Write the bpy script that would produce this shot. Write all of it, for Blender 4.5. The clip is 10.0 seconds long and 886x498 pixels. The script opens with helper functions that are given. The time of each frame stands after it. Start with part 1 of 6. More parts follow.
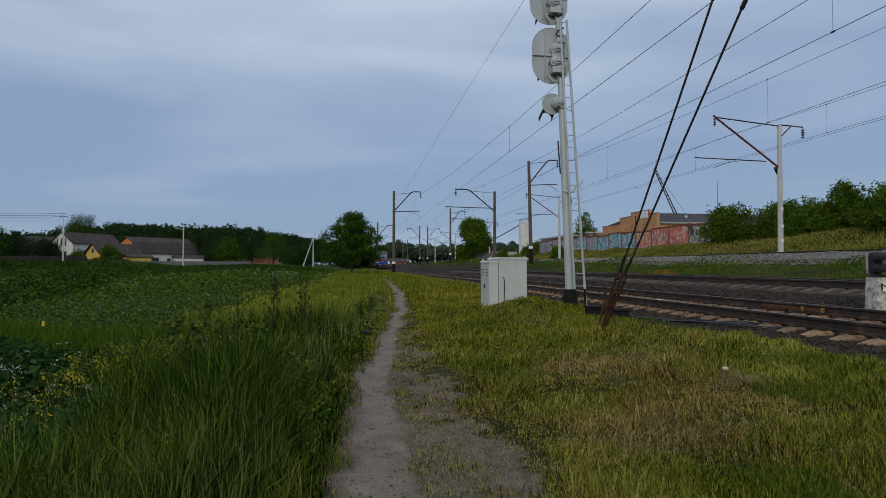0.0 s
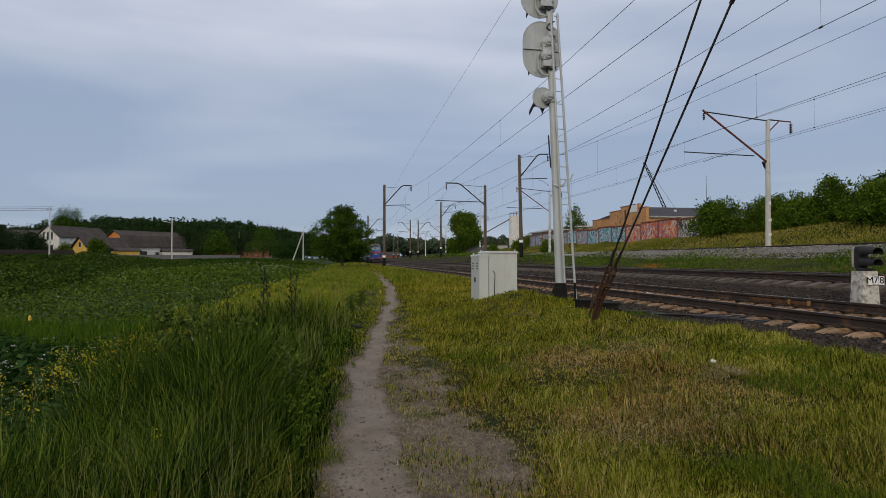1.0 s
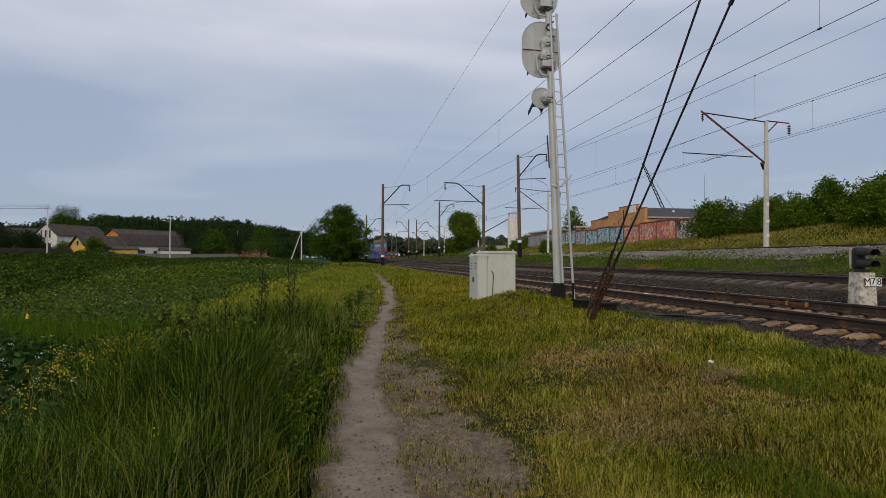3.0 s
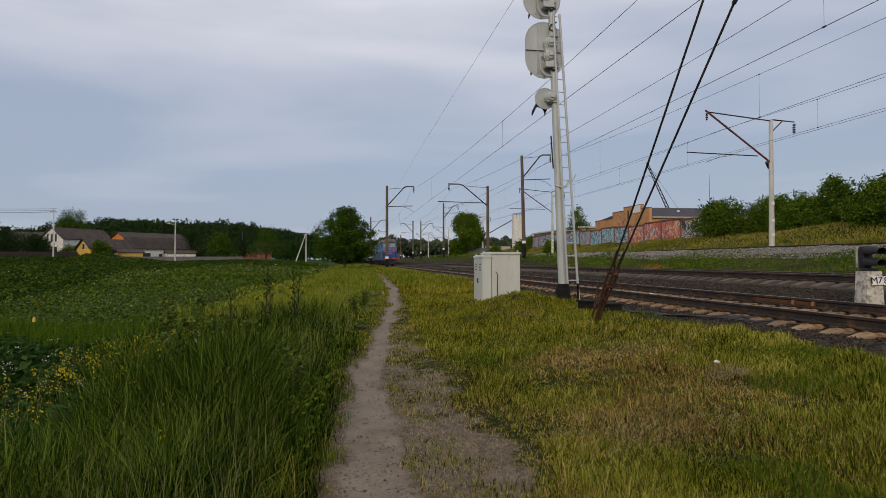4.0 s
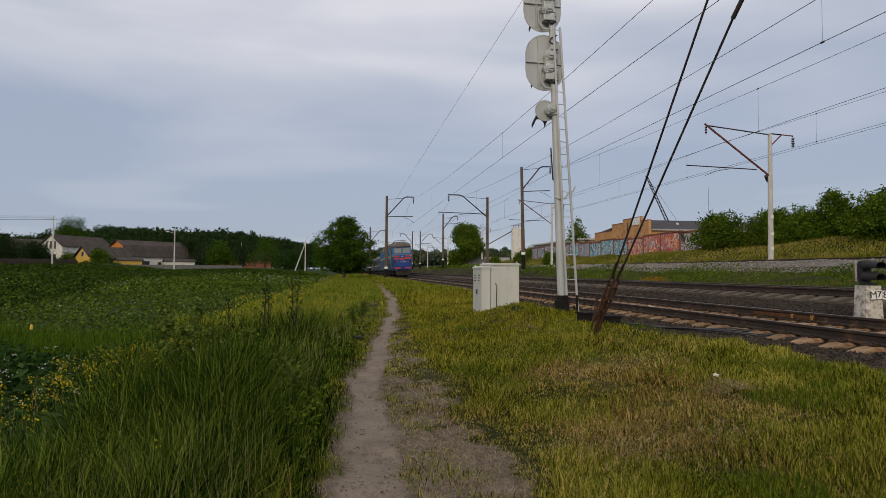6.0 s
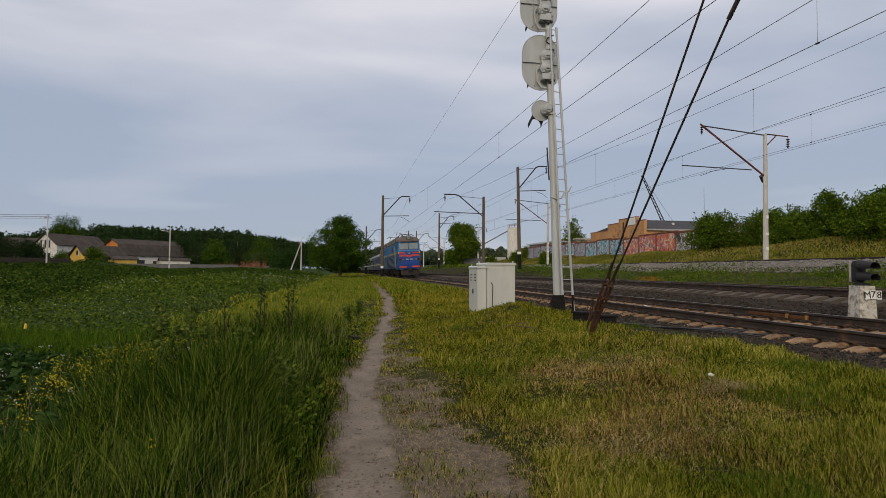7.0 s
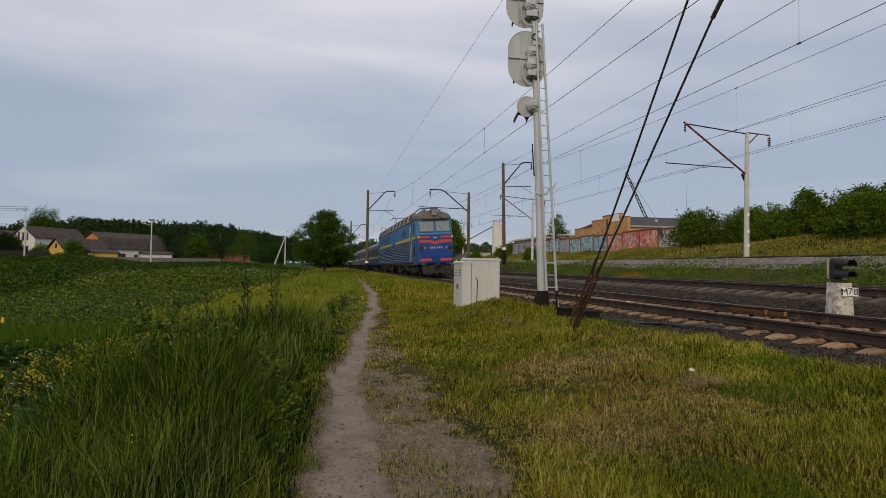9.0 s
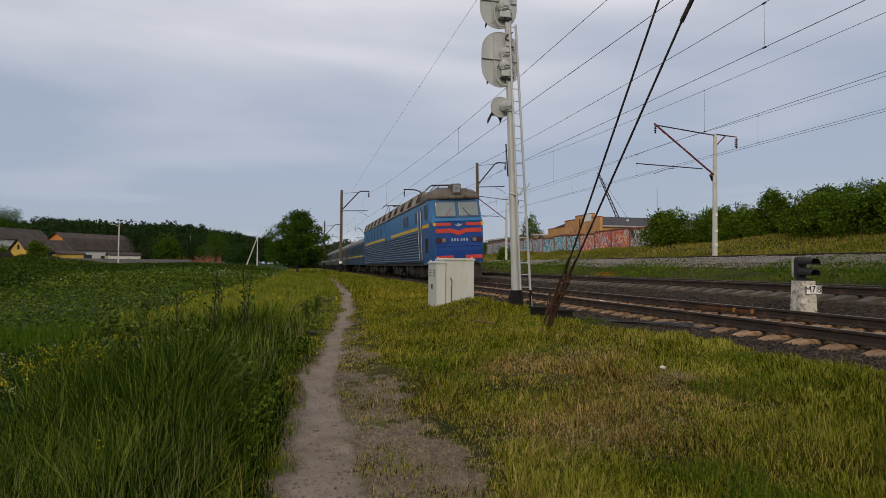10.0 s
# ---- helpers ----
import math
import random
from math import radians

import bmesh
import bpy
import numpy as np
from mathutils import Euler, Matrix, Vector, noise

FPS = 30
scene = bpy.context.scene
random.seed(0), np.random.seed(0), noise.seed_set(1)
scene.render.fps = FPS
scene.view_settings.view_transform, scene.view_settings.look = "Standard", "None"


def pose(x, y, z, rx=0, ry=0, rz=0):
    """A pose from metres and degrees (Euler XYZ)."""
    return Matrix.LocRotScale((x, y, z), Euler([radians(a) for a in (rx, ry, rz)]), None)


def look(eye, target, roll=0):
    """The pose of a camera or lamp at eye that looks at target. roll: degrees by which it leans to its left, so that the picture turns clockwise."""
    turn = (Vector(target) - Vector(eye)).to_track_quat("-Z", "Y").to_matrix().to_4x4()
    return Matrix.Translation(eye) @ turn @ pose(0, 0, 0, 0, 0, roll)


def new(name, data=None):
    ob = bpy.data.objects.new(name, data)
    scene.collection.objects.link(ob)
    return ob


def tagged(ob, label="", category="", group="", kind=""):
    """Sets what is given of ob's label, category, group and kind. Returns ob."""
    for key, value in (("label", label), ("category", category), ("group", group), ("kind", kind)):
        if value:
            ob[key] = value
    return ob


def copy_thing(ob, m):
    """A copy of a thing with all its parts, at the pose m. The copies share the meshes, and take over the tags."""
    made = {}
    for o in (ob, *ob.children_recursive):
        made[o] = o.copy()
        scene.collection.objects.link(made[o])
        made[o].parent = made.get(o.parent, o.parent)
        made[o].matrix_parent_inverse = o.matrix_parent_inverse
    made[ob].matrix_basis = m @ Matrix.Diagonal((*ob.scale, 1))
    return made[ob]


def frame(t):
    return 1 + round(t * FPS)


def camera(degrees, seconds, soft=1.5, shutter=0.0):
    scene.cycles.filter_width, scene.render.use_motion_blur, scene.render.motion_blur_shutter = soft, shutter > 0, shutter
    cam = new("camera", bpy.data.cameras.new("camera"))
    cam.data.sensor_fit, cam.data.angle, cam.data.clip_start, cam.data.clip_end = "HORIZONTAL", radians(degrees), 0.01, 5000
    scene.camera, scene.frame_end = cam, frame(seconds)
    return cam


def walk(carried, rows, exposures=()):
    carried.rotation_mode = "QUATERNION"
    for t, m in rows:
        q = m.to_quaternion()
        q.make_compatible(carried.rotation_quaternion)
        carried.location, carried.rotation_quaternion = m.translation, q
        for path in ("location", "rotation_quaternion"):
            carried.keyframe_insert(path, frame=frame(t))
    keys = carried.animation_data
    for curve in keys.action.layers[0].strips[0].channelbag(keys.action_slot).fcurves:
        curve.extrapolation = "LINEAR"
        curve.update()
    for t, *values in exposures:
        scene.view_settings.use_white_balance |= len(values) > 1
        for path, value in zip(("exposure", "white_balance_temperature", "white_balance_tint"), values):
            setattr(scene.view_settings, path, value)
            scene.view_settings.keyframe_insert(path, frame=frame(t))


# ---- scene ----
# The camera stands on the path, 1.6 m above it, and only turns in the hand.
cam = camera(73.5, 10.0, soft=0.75)
EYE = (0.0, 0.0, 1.6)
TURNS = [
    (0.0, 91.656, -0.000, -8.451),
    (0.5, 91.276, -0.650, -8.887),
    (1.0, 91.056, 0.004, -9.367),
    (1.5, 90.872, -0.205, -9.721),
    (2.0, 90.910, -0.111, -9.663),
    (2.5, 91.006, -0.261, -9.704),
    (4.0, 91.154, 0.124, -9.101),
    (4.5, 91.439, 0.186, -9.104),
    (5.0, 91.771, -0.072, -9.045),
    (5.5, 92.178, -0.319, -9.037),
    (7.0, 92.135, -0.451, -9.561),
    (7.5, 91.739, -1.140, -9.586),
    (8.0, 91.711, -1.390, -10.374),
    (8.5, 91.638, -0.938, -10.689),
    (9.0, 91.692, -0.757, -11.027),
    (9.5, 91.649, -0.659, -11.922),
    (10.0, 91.721, -0.510, -13.494),
]
EXPOSURES = [(0.0, -0.2, 5850, 6), (0.5, -0.1, 6150, 8), (1.0, 0.0, 6450, 10), (2.5, 0.05, 6650, 11), (4.5, 0.1, 6900, 12), (10.0, 0.1, 7000, 12)]
walk(cam, [(t, pose(*EYE, rx, ry, rz)) for t, rx, ry, rz in TURNS], EXPOSURES)

# ---- light: an evening sky under thin cloud, a weak wide sun behind the camera ----
SUN_HEIGHT, SUN_TURN = 24.0, 205.0
world = bpy.data.worlds.new("sky")
scene.world = world
world.use_nodes = True
wt = world.node_tree
wt.nodes.clear()
w_out = wt.nodes.new("ShaderNodeOutputWorld")
w_bg = wt.nodes.new("ShaderNodeBackground")
w_bg.inputs["Strength"].default_value = 0.082
w_sky = wt.nodes.new("ShaderNodeTexSky")
w_sky.sky_type, w_sky.sun_disc = "NISHITA", False
w_sky.sun_elevation, w_sky.sun_rotation = radians(SUN_HEIGHT), radians(SUN_TURN)
w_co = wt.nodes.new("ShaderNodeTexCoord")
w_sep = wt.nodes.new("ShaderNodeSeparateXYZ")
wt.links.new(w_co.outputs["Generated"], w_sep.inputs[0])
# cloud sheet: brighter overhead, slate towards the horizon, torn by soft long noise
w_ramp = wt.nodes.new("ShaderNodeValToRGB")
w_ramp.color_ramp.elements[0].position, w_ramp.color_ramp.elements[0].color = 0.0, (5.0, 5.9, 7.4, 1)
w_ramp.color_ramp.elements[1].position, w_ramp.color_ramp.elements[1].color = 0.6, (9.2, 9.5, 10.5, 1)
for pos, col in ((0.06, (4.05, 5.0, 6.7)), (0.17, (4.1, 5.05, 6.85)), (0.3, (5.9, 6.6, 8.1)), (0.42, (8.2, 8.6, 9.8))):
    w_ramp.color_ramp.elements.new(pos).color = (*col, 1)
w_map = wt.nodes.new("ShaderNodeMapping")
w_map.inputs["Scale"].default_value = (1.6, 1.6, 7.0)
wt.links.new(w_co.outputs["Generated"], w_map.inputs[0])
w_noise = wt.nodes.new("ShaderNodeTexNoise")
for key, value in (("Scale", 1.25), ("Detail", 5.0), ("Roughness", 0.42), ("Distortion", 0.3)):
    w_noise.inputs[key].default_value = value
wt.links.new(w_map.outputs[0], w_noise.inputs["Vector"])
w_add = wt.nodes.new("ShaderNodeMath")
w_add.operation = "MULTIPLY_ADD"
w_add.inputs[1].default_value, w_add.inputs[2].default_value = 0.5, -0.25
wt.links.new(w_noise.outputs["Fac"], w_add.inputs[0])
w_sum = wt.nodes.new("ShaderNodeMath")
w_sum.operation = "ADD"
wt.links.new(w_add.outputs[0], w_sum.inputs[0])
wt.links.new(w_sep.outputs["Z"], w_sum.inputs[1])
wt.links.new(w_sum.outputs[0], w_ramp.inputs[0])
w_mix = wt.nodes.new("ShaderNodeMix")
w_mix.data_type = "RGBA"
w_mix.inputs["Factor"].default_value = 0.88
wt.links.new(w_sky.outputs[0], w_mix.inputs["A"])
wt.links.new(w_ramp.outputs[0], w_mix.inputs["B"])
wt.links.new(w_mix.outputs["Result"], w_bg.inputs["Color"])
wt.links.new(w_bg.outputs[0], w_out.inputs[0])

sun = new("sun", bpy.data.lights.new("sun", "SUN"))
sun.data.energy, sun.data.angle, sun.data.color = 1.25, radians(18), (1.0, 0.87, 0.64)
sun_a = radians(SUN_TURN)
sun.matrix_world = look((0, 0, 50), (-math.sin(sun_a) * 50, -math.cos(sun_a) * 50, 50 - 50 * math.tan(radians(SUN_HEIGHT))))


# ---- materials ----
def material(name, color, rough=0.7, metal=0.0, vary=0.25, scale=3.0, fine=40.0, bump=0.15, dirt=None, amount=0.0, piece=0.0, island=0.0, streak=(1, 1, 1)):
    """Colour with coarse stains and fine grain, both in metres; piece / island vary whole pieces."""
    m = bpy.data.materials.new(name)
    m.use_nodes = True
    nt = m.node_tree
    bsdf = nt.nodes["Principled BSDF"]
    bsdf.inputs["Metallic"].default_value = metal
    bsdf.inputs["Specular IOR Level"].default_value = 0.15 if rough >= 0.8 else 0.5
    co = nt.nodes.new("ShaderNodeTexCoord")
    mp = nt.nodes.new("ShaderNodeMapping")
    mp.inputs["Scale"].default_value = streak
    nt.links.new(co.outputs["Object"], mp.inputs[0])

    def noise_tex(s, detail):
        n = nt.nodes.new("ShaderNodeTexNoise")
        n.inputs["Scale"].default_value, n.inputs["Detail"].default_value = s, detail
        nt.links.new(mp.outputs[0], n.inputs["Vector"])
        return n

    coarse, grain = noise_tex(scale, 5.0), noise_tex(fine, 3.0)
    mixed, stretch = mixers(nt)
    dark = tuple(c * (1 - vary) for c in color)
    light = tuple(min(1.0, c * (1 + vary)) for c in color)
    col = mixed(dark, light, stretch(coarse.outputs["Fac"], 0.3, 0.7))
    col = mixed(col, mixed((0.75, 0.75, 0.75), (1.25, 1.25, 1.25), stretch(grain.outputs["Fac"], 0.3, 0.7)), min(1.0, vary * 1.6), "MULTIPLY")
    if dirt:
        spots = noise_tex(scale * 2.3, 8.0)
        col = mixed(col, dirt, stretch(spots.outputs["Fac"], 0.62 - amount * 0.3, 0.74 - amount * 0.2))
    for kind, socket, strength in (("ShaderNodeObjectInfo", "Random", piece), ("ShaderNodeNewGeometry", "Random Per Island", island)):
        if strength:
            info = nt.nodes.new(kind)
            lo, hi = 1 - strength, 1 + strength
            col = mixed(col, mixed((lo, lo, lo), (hi, hi, hi), info.outputs[socket]), 1.0, "MULTIPLY")
    nt.links.new(col, bsdf.inputs["Base Color"])
    rr = nt.nodes.new("ShaderNodeMapRange")
    rr.inputs["To Min"].default_value, rr.inputs["To Max"].default_value = max(0.03, rough - 0.12), min(1.0, rough + 0.12)
    nt.links.new(coarse.outputs["Fac"], rr.inputs["Value"])
    nt.links.new(rr.outputs["Result"], bsdf.inputs["Roughness"])
    if bump:
        b = nt.nodes.new("ShaderNodeBump")
        b.inputs["Strength"].default_value, b.inputs["Distance"].default_value = bump, 0.02
        nt.links.new(grain.outputs["Fac"], b.inputs["Height"])
        nt.links.new(b.outputs[0], bsdf.inputs["Normal"])
    return m


def mixers(nt):
    """Two small node makers for a tree: a colour mix and a range stretch."""
    def mixed(a, b, fac, mode="MIX"):
        x = nt.nodes.new("ShaderNodeMix")
        x.data_type, x.blend_type = "RGBA", mode
        for sock, v in ((x.inputs["A"], a), (x.inputs["B"], b)):
            if isinstance(v, tuple):
                sock.default_value = (*v, 1)
            else:
                nt.links.new(v, sock)
        if isinstance(fac, float):
            x.inputs["Factor"].default_value = fac
        else:
            nt.links.new(fac, x.inputs["Factor"])
        return x.outputs["Result"]

    def stretch(sock, lo, hi):
        r = nt.nodes.new("ShaderNodeMapRange")
        r.inputs["From Min"].default_value, r.inputs["From Max"].default_value = lo, hi
        nt.links.new(sock, r.inputs["Value"])
        return r.outputs["Result"]

    return mixed, stretch


def leaf_material(name, colors, rough=0.85, through_light=0.18, patch_scale=0.55, patch_gain=1.5):
    """Blades and leaves: each island takes its own colour from the ramp, shifted in patches."""
    m = bpy.data.materials.new(name)
    m.use_nodes = True
    nt = m.node_tree
    bsdf = nt.nodes["Principled BSDF"]
    info = nt.nodes.new("ShaderNodeNewGeometry")
    ramp = nt.nodes.new("ShaderNodeValToRGB")
    els = ramp.color_ramp.elements
    while len(els) < len(colors):
        els.new(0.5)
    for i, c in enumerate(colors):
        els[i].position = i / max(1, len(colors) - 1)
    for i, c in enumerate(colors):
        els[i].color = (*c, 1)
    patch = nt.nodes.new("ShaderNodeTexNoise")
    patch.inputs["Scale"].default_value, patch.inputs["Detail"].default_value = patch_scale, 4.0
    co = nt.nodes.new("ShaderNodeTexCoord")
    nt.links.new(co.outputs["Object"], patch.inputs["Vector"])
    blend = nt.nodes.new("ShaderNodeMath")
    blend.operation = "MULTIPLY_ADD"
    blend.inputs[1].default_value, blend.inputs[2].default_value = patch_gain, -patch_gain / 2
    nt.links.new(patch.outputs["Fac"], blend.inputs[0])
    total = nt.nodes.new("ShaderNodeMath")
    nt.links.new(info.outputs["Random Per Island"], total.inputs[0])
    nt.links.new(blend.outputs[0], total.inputs[1])
    nt.links.new(total.outputs[0], ramp.inputs[0])
    nt.links.new(ramp.outputs[0], bsdf.inputs["Base Color"])
    bsdf.inputs["Roughness"].default_value = rough
    bsdf.inputs["Specular IOR Level"].default_value = 0.04
    tr = nt.nodes.new("ShaderNodeBsdfTranslucent")
    nt.links.new(ramp.outputs[0], tr.inputs["Color"])
    mix = nt.nodes.new("ShaderNodeMixShader")
    mix.inputs[0].default_value = through_light
    nt.links.new(bsdf.outputs[0], mix.inputs[1])
    nt.links.new(tr.outputs[0], mix.inputs[2])
    nt.links.new(mix.outputs[0], nt.nodes["Material Output"].inputs[0])
    return m


M_RAIL = material("rusty_rail_steel", (0.034, 0.021, 0.014), 0.7, 0.25, 0.3, 1.5, 60, 0.25, (0.11, 0.055, 0.028), 0.25)
M_RAILTOP = material("worn_rail_head", (0.22, 0.2, 0.19), 0.35, 0.9, 0.2, 2, 80, 0.05)
M_SLEEPER = material("stained_concrete_sleeper", (0.25, 0.165, 0.098), 0.9, 0, 0.25, 4, 60, 0.4, (0.16, 0.075, 0.035), 0.45, piece=0.25)
M_SLEEPER2 = material("grey_concrete_sleeper", (0.095, 0.08, 0.068), 0.9, 0, 0.25, 4, 60, 0.4, (0.1, 0.085, 0.07), 0.3, piece=0.2)
M_STONE = material("dark_ballast_stone", (0.046, 0.036, 0.029), 0.9, 0, 0.3, 6, 90, 0.3, island=0.75)
M_STONE_PALE = material("pale_ballast_stone", (0.22, 0.205, 0.19), 0.9, 0, 0.3, 6, 90, 0.3, island=0.4)
M_CONCRETE = material("weathered_concrete", (0.36, 0.35, 0.33), 0.9, 0, 0.2, 2, 40, 0.35, (0.22, 0.2, 0.18), 0.25)
M_MASTPALE = material("pale_spun_concrete", (0.5, 0.49, 0.46), 0.85, 0, 0.15, 1.2, 40, 0.2, (0.36, 0.34, 0.3), 0.2, streak=(1, 1, 0.25))
M_MASTBROWN = material("brown_stained_concrete", (0.13, 0.1, 0.075), 0.9, 0, 0.3, 1.2, 40, 0.3, (0.07, 0.05, 0.04), 0.3, streak=(1, 1, 0.2))
M_BLACKPAINT = material("black_bitumen_paint", (0.014, 0.013, 0.012), 0.88, 0, 0.3, 3, 50, 0.2)
M_WHITEPAINT = material("white_paint", (0.72, 0.72, 0.7), 0.6, 0, 0.1, 3, 50, 0.1)
M_STEELDARK = material("dark_painted_steel", (0.035, 0.033, 0.035), 0.55, 0.5, 0.3, 3, 60, 0.15, (0.1, 0.05, 0.03), 0.1)
M_RUSTRED = material("red_oxide_steel", (0.17, 0.05, 0.04), 0.7, 0.2, 0.3, 3, 60, 0.15, (0.06, 0.03, 0.025), 0.25)
M_RUST = material("rusty_iron_rod", (0.07, 0.038, 0.026), 0.8, 0.3, 0.4, 6, 80, 0.4, (0.14, 0.06, 0.03), 0.2)
M_WIRE = material("dark_wire", (0.055, 0.055, 0.06), 0.55, 0.6, 0.2, 3, 60, 0.0)
M_SIGNAL = material("silver_grey_signal_paint", (0.41, 0.43, 0.435), 0.5, 0.1, 0.12, 3, 60, 0.08, (0.36, 0.35, 0.32), 0.12, streak=(1, 1, 0.3))
M_CABINET = material("pale_grey_cabinet_paint", (0.5, 0.51, 0.475), 0.5, 0, 0.07, 1.5, 60, 0.05, (0.45, 0.44, 0.39), 0.1, streak=(1, 1, 0.3))
M_BLACK = material("black_enamel", (0.012, 0.011, 0.011), 0.75, 0, 0.3, 5, 60, 0.1)
M_INSULATOR = material("brown_porcelain", (0.05, 0.025, 0.02), 0.2, 0, 0.2, 6, 60, 0.0)


# ---- building helpers ----
def put(bm, name, material=None):
    me = bpy.data.meshes.new(name)
    bm.to_mesh(me)
    bm.free()
    if material:
        me.materials.append(material)
    return me


def thing(name, m=None, label="", category="", group="", kind=""):
    """An empty at a thing's base, which carries its parts."""
    ob = new(name)
    ob.empty_display_size = 0.2
    if m is not None:
        ob.matrix_basis = m
    return tagged(ob, label, category, group, kind)


def part(name, bm, material, parent, label="", m=None):
    ob = new(name, put(bm, name, material) if isinstance(bm, bmesh.types.BMesh) else bm)
    ob.parent = parent
    if m is not None:
        ob.matrix_basis = m
    return tagged(ob, label)


def box(bm, x0, x1, y0, y1, z0, z1, bevel=0.0):
    vs = bmesh.ops.create_cube(bm, size=1.0, matrix=Matrix.Translation(((x0 + x1) / 2, (y0 + y1) / 2, (z0 + z1) / 2)) @ Matrix.Diagonal((x1 - x0, y1 - y0, z1 - z0, 1)))["verts"]
    if bevel:
        bmesh.ops.bevel(bm, geom=list({e for v in vs for e in v.link_edges}), offset=bevel, segments=2, affect="EDGES", profile=0.6)
    return bm


def B(*args, bevel=0.0):
    return box(bmesh.new(), *args, bevel=bevel)


def rod(bm, a, b, r0, r1=None, seg=10):
    """A round bar from a to b, tapering from r0 to r1."""
    a, b = Vector(a), Vector(b)
    d = b - a
    m = Matrix.Translation((a + b) / 2) @ d.to_track_quat("Z", "Y").to_matrix().to_4x4()
    bmesh.ops.create_cone(bm, cap_ends=True, segments=seg, radius1=r0, radius2=r0 if r1 is None else r1, depth=d.length, matrix=m)
    return bm


def Rod(a, b, r0, r1=None, seg=10):
    return rod(bmesh.new(), a, b, r0, r1, seg)


def rods(points, r, seg=6):
    bm = bmesh.new()
    for a, b in zip(points, points[1:]):
        rod(bm, a, b, r, seg=seg)
    return bm


def extrude_profile(pts, y0, y1, axis="y"):
    """A closed outline (x, z) drawn out along y, or (y, z) along x."""
    bm = bmesh.new()
    put_pt = (lambda p, s: (p[0], s, p[1])) if axis == "y" else (lambda p, s: (s, p[0], p[1]))
    va = [bm.verts.new(put_pt(p, y0)) for p in pts]
    vb = [bm.verts.new(put_pt(p, y1)) for p in pts]
    n = len(pts)
    bm.faces.new(va)
    bm.faces.new(vb[::-1])
    for i in range(n):
        bm.faces.new((va[i], vb[i], vb[(i + 1) % n], va[(i + 1) % n]))
    bmesh.ops.recalc_face_normals(bm, faces=bm.faces)
    return bm


def raw_mesh(name, verts, faces, material, smooth=False):
    """A mesh from numpy arrays of corners and of equal-sided faces."""
    me = bpy.data.meshes.new(name)
    k = faces.shape[1]
    me.vertices.add(len(verts))
    me.vertices.foreach_set("co", np.asarray(verts, np.float32).ravel())
    me.loops.add(faces.size)
    me.loops.foreach_set("vertex_index", faces.astype(np.int32).ravel())
    me.polygons.add(len(faces))
    me.polygons.foreach_set("loop_start", np.arange(0, faces.size, k, dtype=np.int32))
    me.update(calc_edges=True)
    if smooth:
        me.polygons.foreach_set("use_smooth", np.ones(len(faces), bool))
    me.materials.append(material)
    return me


# ---- the lie of the land ----
JOINT_Y = 11.5
TRACK1, TRACK2, TRACK3 = 8.53, 12.63, 34.06
RAIL1, RAIL2, RAIL3 = 0.77, 1.24, 2.72       # height of the rail heads
CANT = 0.084                                 # far rail of the first track above its near rail
CROSS_X = [-400, -160, -110, -60, -14, -7, -4, -2.2, -1.0, 0.2, 1.2, 2.2, 4.0, 5.4, 6.1, 6.9, 7.0, 9.95, 10.2, 10.5, 11.1, 14.2, 15.2, 17, 24, 29.6, 31.9, 36.2, 38.4, 43, 48, 56, 90, 300, 700]
CROSS_Z = [14, 4.0, 0.6, 0.15, -0.35, -0.42, -0.3, -0.1, 0.02, 0.0, 0.02, 0.08, 0.28, 0.42, 0.43, 0.43, 0.44, 0.56, 0.72, 0.77, 0.89, 0.95, 0.75, 0.7, 1.1, 1.62, 2.5, 2.5, 2.45, 3.6, 4.9, 5.3, 6.0, 12, 30]


def wob(x, y, s, seed):
    return np.sin(x * s + seed) * np.cos(y * s * 0.83 + seed * 1.7) + 0.6 * np.sin((x + y) * s * 1.9 + seed * 2.3) * np.cos((x - y) * s * 1.4 + seed)


def land(x, y):
    """Height of the ground."""
    x, y = np.asarray(x, float), np.asarray(y, float)
    z = np.interp(x, CROSS_X, CROSS_Z)
    far = np.clip(y, 0, 110)
    left = np.clip((6.0 - x) / 3.0, 0, 1)
    z = z + left * 0.0045 * far
    field = np.clip((-3.0 - x) / 6.0, 0, 1)
    z = z + field * (0.0035 * far + 0.035 * np.clip(y - 112, 0, 45))
    rough_land = np.clip((6.0 - x) / 0.6, 0, 1) + np.clip((x - 15.0) / 2, 0, 1)
    z = z + rough_land * (0.03 * wob(x, y, 1.3, 1.0) + 0.012 * wob(x, y, 4.1, 2.0))
    z = z + 0.36 * np.exp(-((x - 4.3) / 0.85) ** 2 - ((y - 15.1) / 1.3) ** 2)
    z = z + np.clip((y - 55) / 50, 0, 1) * np.interp(x, [15.5, 20, 26, 30, 32.5], [0, 1.3, 1.5, 0.9, 0])
    z = z + 0.5 * np.clip((x - 40) / 6, 0, 1) * wob(x, y, 0.11, 4.0) * np.clip((70 - x) / 20, 0, 1)
    return z


def path_middle(y):
    return np.interp(y, [-5, 0, 4, 6, 9, 13, 20, 29, 40, 54, 66, 90, 125], [0.25, 0.25, 0.22, 0.2, 0.35, 0.75, 1.53, 2.2, 2.5, 2.8, 3.1, 2.8, 3.2]) + 0.05 * np.sin(y * 1.3) * np.clip(y / 10, 0, 1)


def path_half(y):
    return np.interp(y, [0, 4, 6, 9, 13, 20, 29, 40, 54, 70, 90], [0.4, 0.38, 0.33, 0.27, 0.23, 0.25, 0.26, 0.32, 0.3, 0.2, 0.3])


